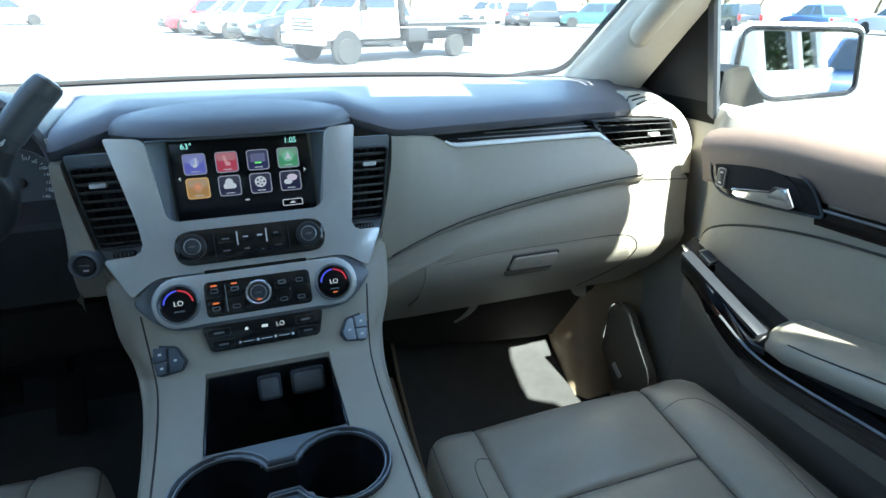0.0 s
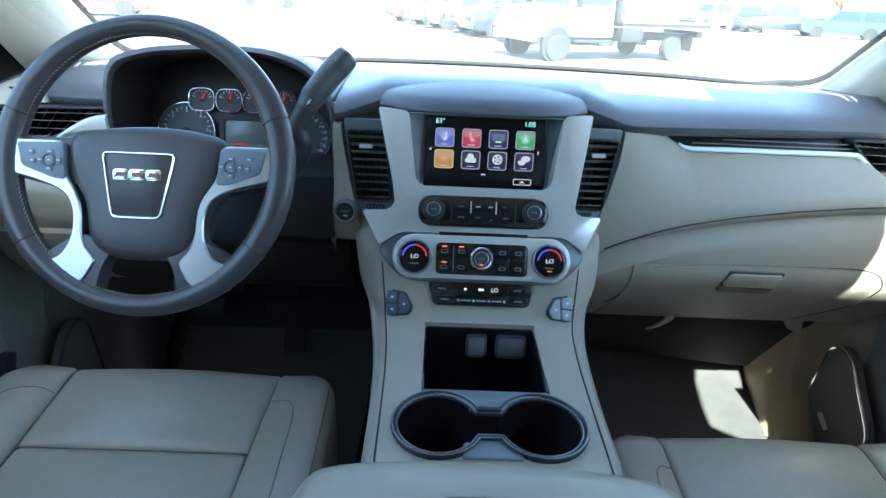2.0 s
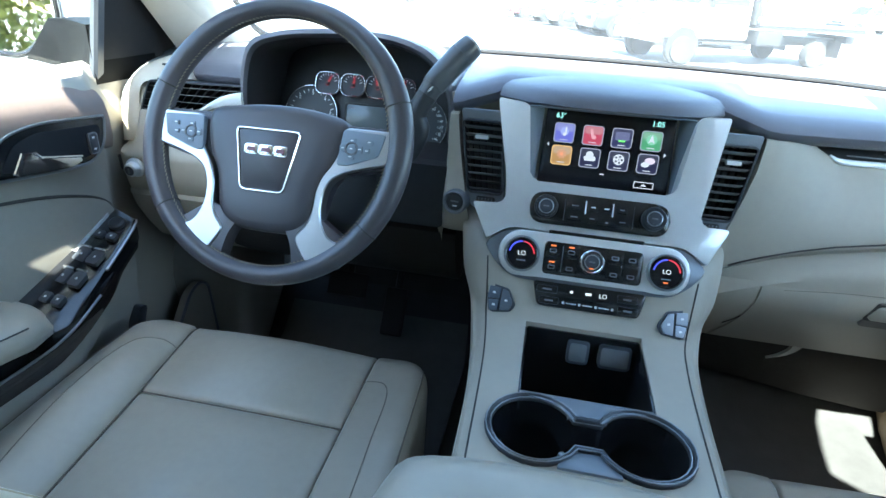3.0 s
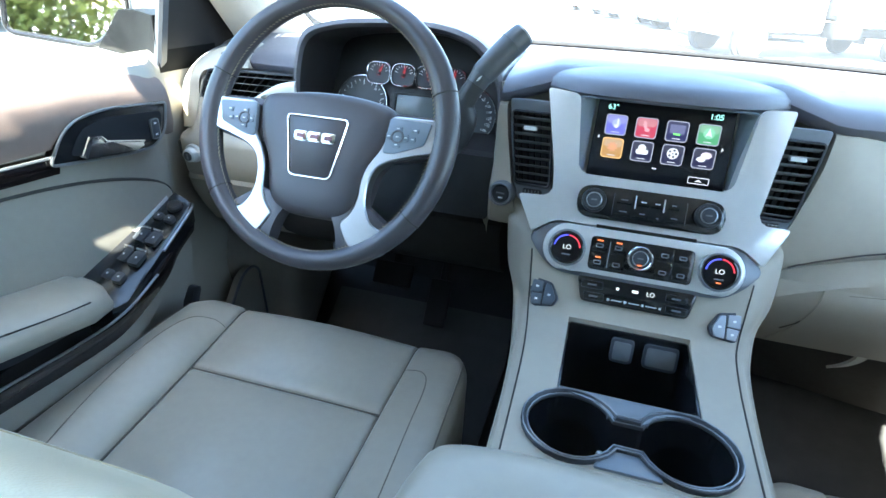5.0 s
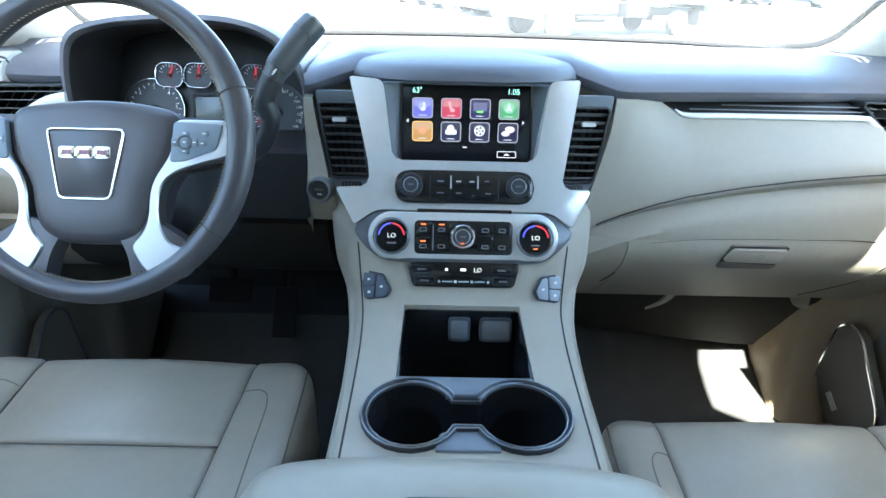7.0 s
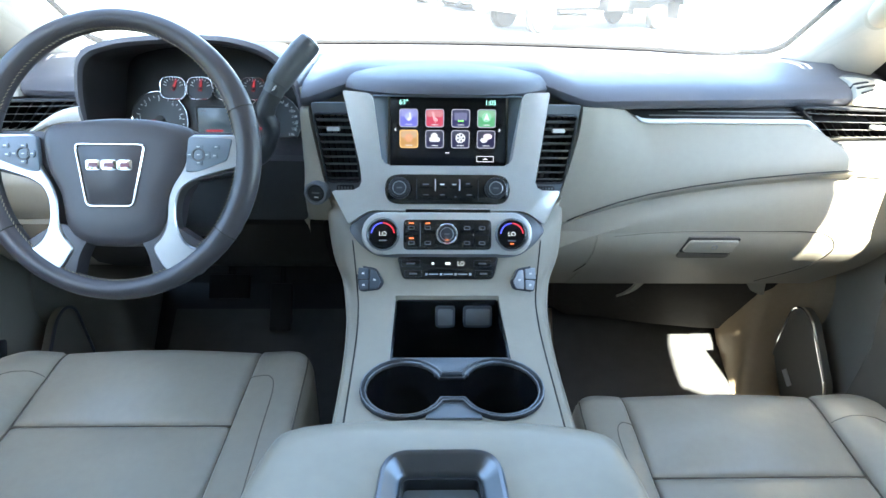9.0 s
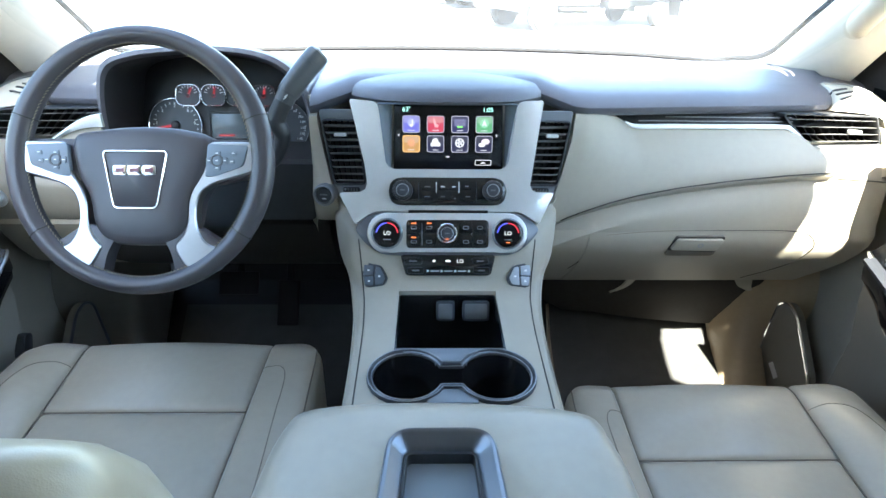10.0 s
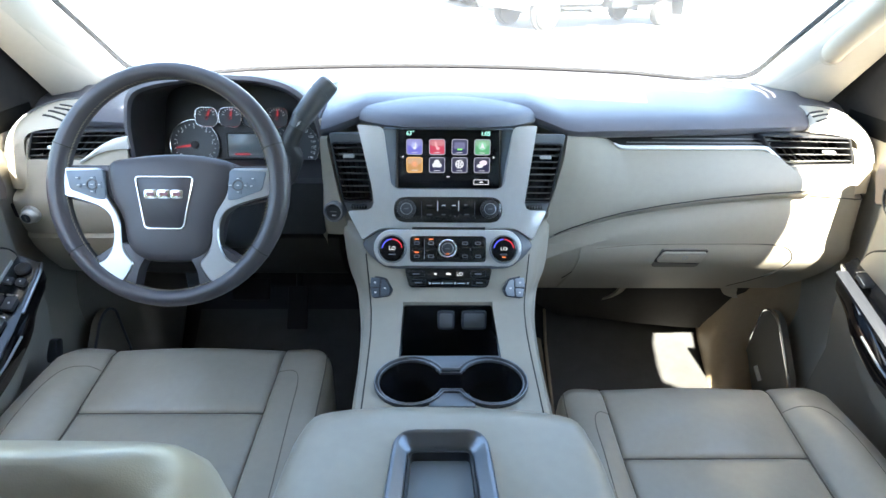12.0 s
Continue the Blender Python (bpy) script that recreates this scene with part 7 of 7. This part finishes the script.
def flatbed(front, rear):
    """A white chassis-cab truck with a dark flat bed; front and rear: hubs of the wheels on its left."""
    t = thing("flatbed_truck", (0, 0, 0), "white flatbed truck with a dark steel bed", "truck")
    wb, W = 4.14, 2.0
    prof = [(0.63, 0.62), (0.68, 0.80), (0.66, 1.22), (0.50, 1.32), (-0.35, 1.40), (-0.85, 1.92), (-1.0, 1.96), (-1.75, 1.96), (-1.85, 1.90), (-1.88, 0.62)]
    o = rounded(prof, 0.07, 4)
    part("cab", loft(B(), [[(x, w * W / 2 * (1 - 0.12 * max(0, (z - 1.35) / 0.6)), z) for x, z in grown(o, g)] for w, g in ((-1, -0.05), (-0.96, 0), (0.96, 0), (1, -0.05))]), P_WHITE, t, "white truck cab", 40)
    for s in (1, -1):
        ring = [(x, s * (W / 2 * (1 - 0.12 * max(0, (z - 1.35) / 0.6)) + 0.012), z) for x, z in ((-0.42, 1.42), (-1.70, 1.42), (-1.70, 1.84), (-0.86, 1.84))]
        part("side_window", loft(B(), [ring, [(x, y - s * 0.05, z) for x, y, z in ring]]), DARKGLASS, t)
        part("headlamp", box(B(), (0.65, s * 0.78, 1.03), (0.08, 0.30, 0.26), 0.03), HEAD, t)
        part("door_line", box(B(), (-1.72, s * 1.0, 1.05), (0.015, 0.014, 0.75)), BLACK, t)
        part("door_line", box(B(), (-0.50, s * 1.0, 1.05), (0.015, 0.014, 0.75)), BLACK, t)
        part("door_handle", box(B(), (-1.55, s * 1.01, 1.24), (0.16, 0.03, 0.035), 0.01), BLACK, t)
        part("door_mirror", box(B(), (-0.42, s * 1.2, 1.50), (0.12, 0.22, 0.32), 0.03), BLACK, t)
        part("running_board", box(B(), (-1.15, s * 0.98, 0.52), (1.25, 0.18, 0.07), 0.02), BLACK, t)
        part("wheel_arch", turned(B(), [(0.46, -0.1), (0.46, 0.035), (0.001, 0.035)], Matrix(((1, 0, 0, 0), (0, 0, s, s * 0.975), (0, 1, 0, 0.42), (0, 0, 0, 1))), 26), BLACK, t, "dark wheel arch")
        road_wheel(t, 0, s * 0.92, 0.335, 0.26, P_WHITE)
        road_wheel(t, -wb, s * 0.92, 0.335, 0.26, P_WHITE)
        part("mud_flap", box(B(), (-wb - 0.62, s * 0.92, 0.48), (0.02, 0.45, 0.42)), BLACK, t)
    part("windscreen", loft(B(), [[(-0.36 + d, -0.82, 1.44), (-0.36 + d, 0.82, 1.44), (-0.82 + d, 0.78, 1.88), (-0.82 + d, -0.78, 1.88)] for d in (0.02, -0.03)]), DARKGLASS, t)
    g = part("grille", box(B(), (0.68, 0, 1.0), (0.06, 1.15, 0.42), 0.03), CHROME, t, "bright grille")
    for i in range(4):
        part("grille_bar", box(B(), (0.715, 0, 0.86 + 0.09 * i), (0.03, 1.05, 0.035), 0.01), BLACK, g)
    part("front_bumper", box(B(), (0.72, 0, 0.62), (0.20, 1.98, 0.26), 0.05), CHROME, t, "bright front bumper")
    part("chassis", box(B(), (-2.9, 0, 0.62), (4.8, 0.80, 0.22), 0.02), BLACK, t)
    bed = part("bed", box(B(), (-3.75, 0, 0.98), (3.4, 2.25, 0.14), 0.02), BLACK, t, "dark flat steel bed")
    part("bed_edge", box(B(), (-3.75, 1.13, 1.04), (3.4, 0.03, 0.07), 0.005), SATIN, bed)
    part("headboard", box(B(), (-1.98, 0, 1.42), (0.10, 2.1, 0.85), 0.02), BLACK, t, "dark headboard behind the cab")
    part("tool_box", box(B(), (-2.45, 0.93, 0.70), (0.75, 0.40, 0.36), 0.02), BLACK, t)
    part("tow_step", box(B(), (-5.5, 0, 0.72), (0.30, 1.4, 0.20), 0.02), BLACK, t)
    f, r = Vector(front), Vector(rear)
    a = math.atan2(f.y - r.y, f.x - r.x)
    off = Matrix.Rotation(a, 3, "Z") @ Vector((0, 0.92 + 0.12, 0))
    t.matrix_basis = Matrix.Translation((f.x - off.x, f.y - off.y, 0)) @ Matrix.Rotation(a, 4, "Z")
    return t


flatbed((2.993, 14.995), (6.755, 16.731))


# ---- trees ----
BARK = material("tree_bark", (0.10, 0.08, 0.06), 0.95, grain=1, scale=20, tint=0.3)
LEAF = material("green_leaves", (0.10, 0.15, 0.035), 0.6, tint=0.45, blotch=0.8)
LEAF_PALE = material("yellow_green_leaves", (0.18, 0.19, 0.045), 0.6, tint=0.4, blotch=0.8)


def tree(x, y, h, seed, leaf, label):
    rng = random.Random(seed)
    t = thing("tree", (x, y, 0), label, "tree", "trees round the lot")
    bm = B()
    trunk = [(x + 0.15 * math.sin(i * 1.3 + seed), y + 0.12 * math.cos(i * 1.7 + seed), h * 0.62 * i / 6) for i in range(7)]
    tube(bm, trunk, [0.20 - 0.022 * i for i in range(7)], 9)
    part("trunk", bm, BARK, t)
    tips = []
    for k in range(9):
        a, z0 = rng.random() * 6.28, h * (0.22 + 0.38 * rng.random())
        ln = h * (0.20 + 0.14 * rng.random())
        p = [(x + math.cos(a) * ln * q, y + math.sin(a) * ln * q, z0 + ln * 0.7 * q + 0.1 * math.sin(3 * q)) for q in (0, 0.35, 0.7, 1)]
        part("limb", tube(B(), p, [0.07, 0.05, 0.035, 0.015], 6), BARK, t)
        tips += p[1:]
    tips += [trunk[-1], trunk[-2]]
    verts, faces = [], []
    for i in range(2600):
        c = Vector(rng.choice(tips)) + Vector((rng.gauss(0, 1), rng.gauss(0, 1), rng.gauss(0, 0.8))) * h * 0.085
        u = Vector((rng.gauss(0, 1), rng.gauss(0, 1), rng.gauss(0, 1))).normalized()
        v = u.orthogonal().normalized()
        s = 0.10 + 0.09 * rng.random()
        k = len(verts)
        verts += [c - u * s, c + v * s * 0.5, c + u * s, c - v * s * 0.5]
        faces.append((k, k + 1, k + 2, k + 3))
    me = bpy.data.meshes.new("crown")
    me.from_pydata([q - Vector((x, y, 0)) for q in verts], [], faces)
    me.materials.append(leaf)
    crown = new("crown", me)
    crown.parent = t
    BASE[crown.name] = BASE[t.name]
    tagged(crown, kind="stuff")
    return t


def hedge(x0, y0, x1, y1, h, seed):
    rng = random.Random(seed)
    verts, faces = [], []
    for i in range(30000):
        t = rng.random()
        c = Vector((x0 + (x1 - x0) * t + rng.gauss(0, 0.9), y0 + (y1 - y0) * t + rng.gauss(0, 0.9), 0.1 + abs(rng.random() ** 0.8) * h * (0.75 + 0.25 * math.sin(t * 23) + 0.12 * math.sin(t * 61))))
        u = Vector((rng.gauss(0, 1), rng.gauss(0, 1), rng.gauss(0, 1))).normalized()
        v = u.orthogonal().normalized()
        s = 0.07 + 0.09 * rng.random()
        k = len(verts)
        verts += [c - u * s, c + v * s * 0.5, c + u * s, c - v * s * 0.5]
        faces.append((k, k + 1, k + 2, k + 3))
    me = bpy.data.meshes.new("hedge")
    me.from_pydata(verts, [], faces)
    me.materials.append(LEAF_PALE)
    return tagged(new("hedge", me), "overgrown green hedge along the lot", "hedge", kind="stuff")


hedge(-16, -6, -3, -13, 3.6, 5)
spots = [(-12, -9, 7.5), (-15, -13, 8), (-9, -15, 7), (-19, -8, 8), (-6, -19, 8), (-22, -15, 8.5), (14, -12, 7), (18, -17, 8), (1.5, -19, 7.5), (5, -21, 8), (9, -18, 7)]
for i, (x, y, h) in enumerate(spots):
    tree(x, y, h, i, LEAF, "leafy green tree behind the car")
for i in range(9):
    tree(14 + 6.5 * i, 66 + 4 * math.sin(i * 2.1) - 2.2 * i, 7 + (i % 3), 40 + i, LEAF_PALE, "pale green tree at the edge of the lot")
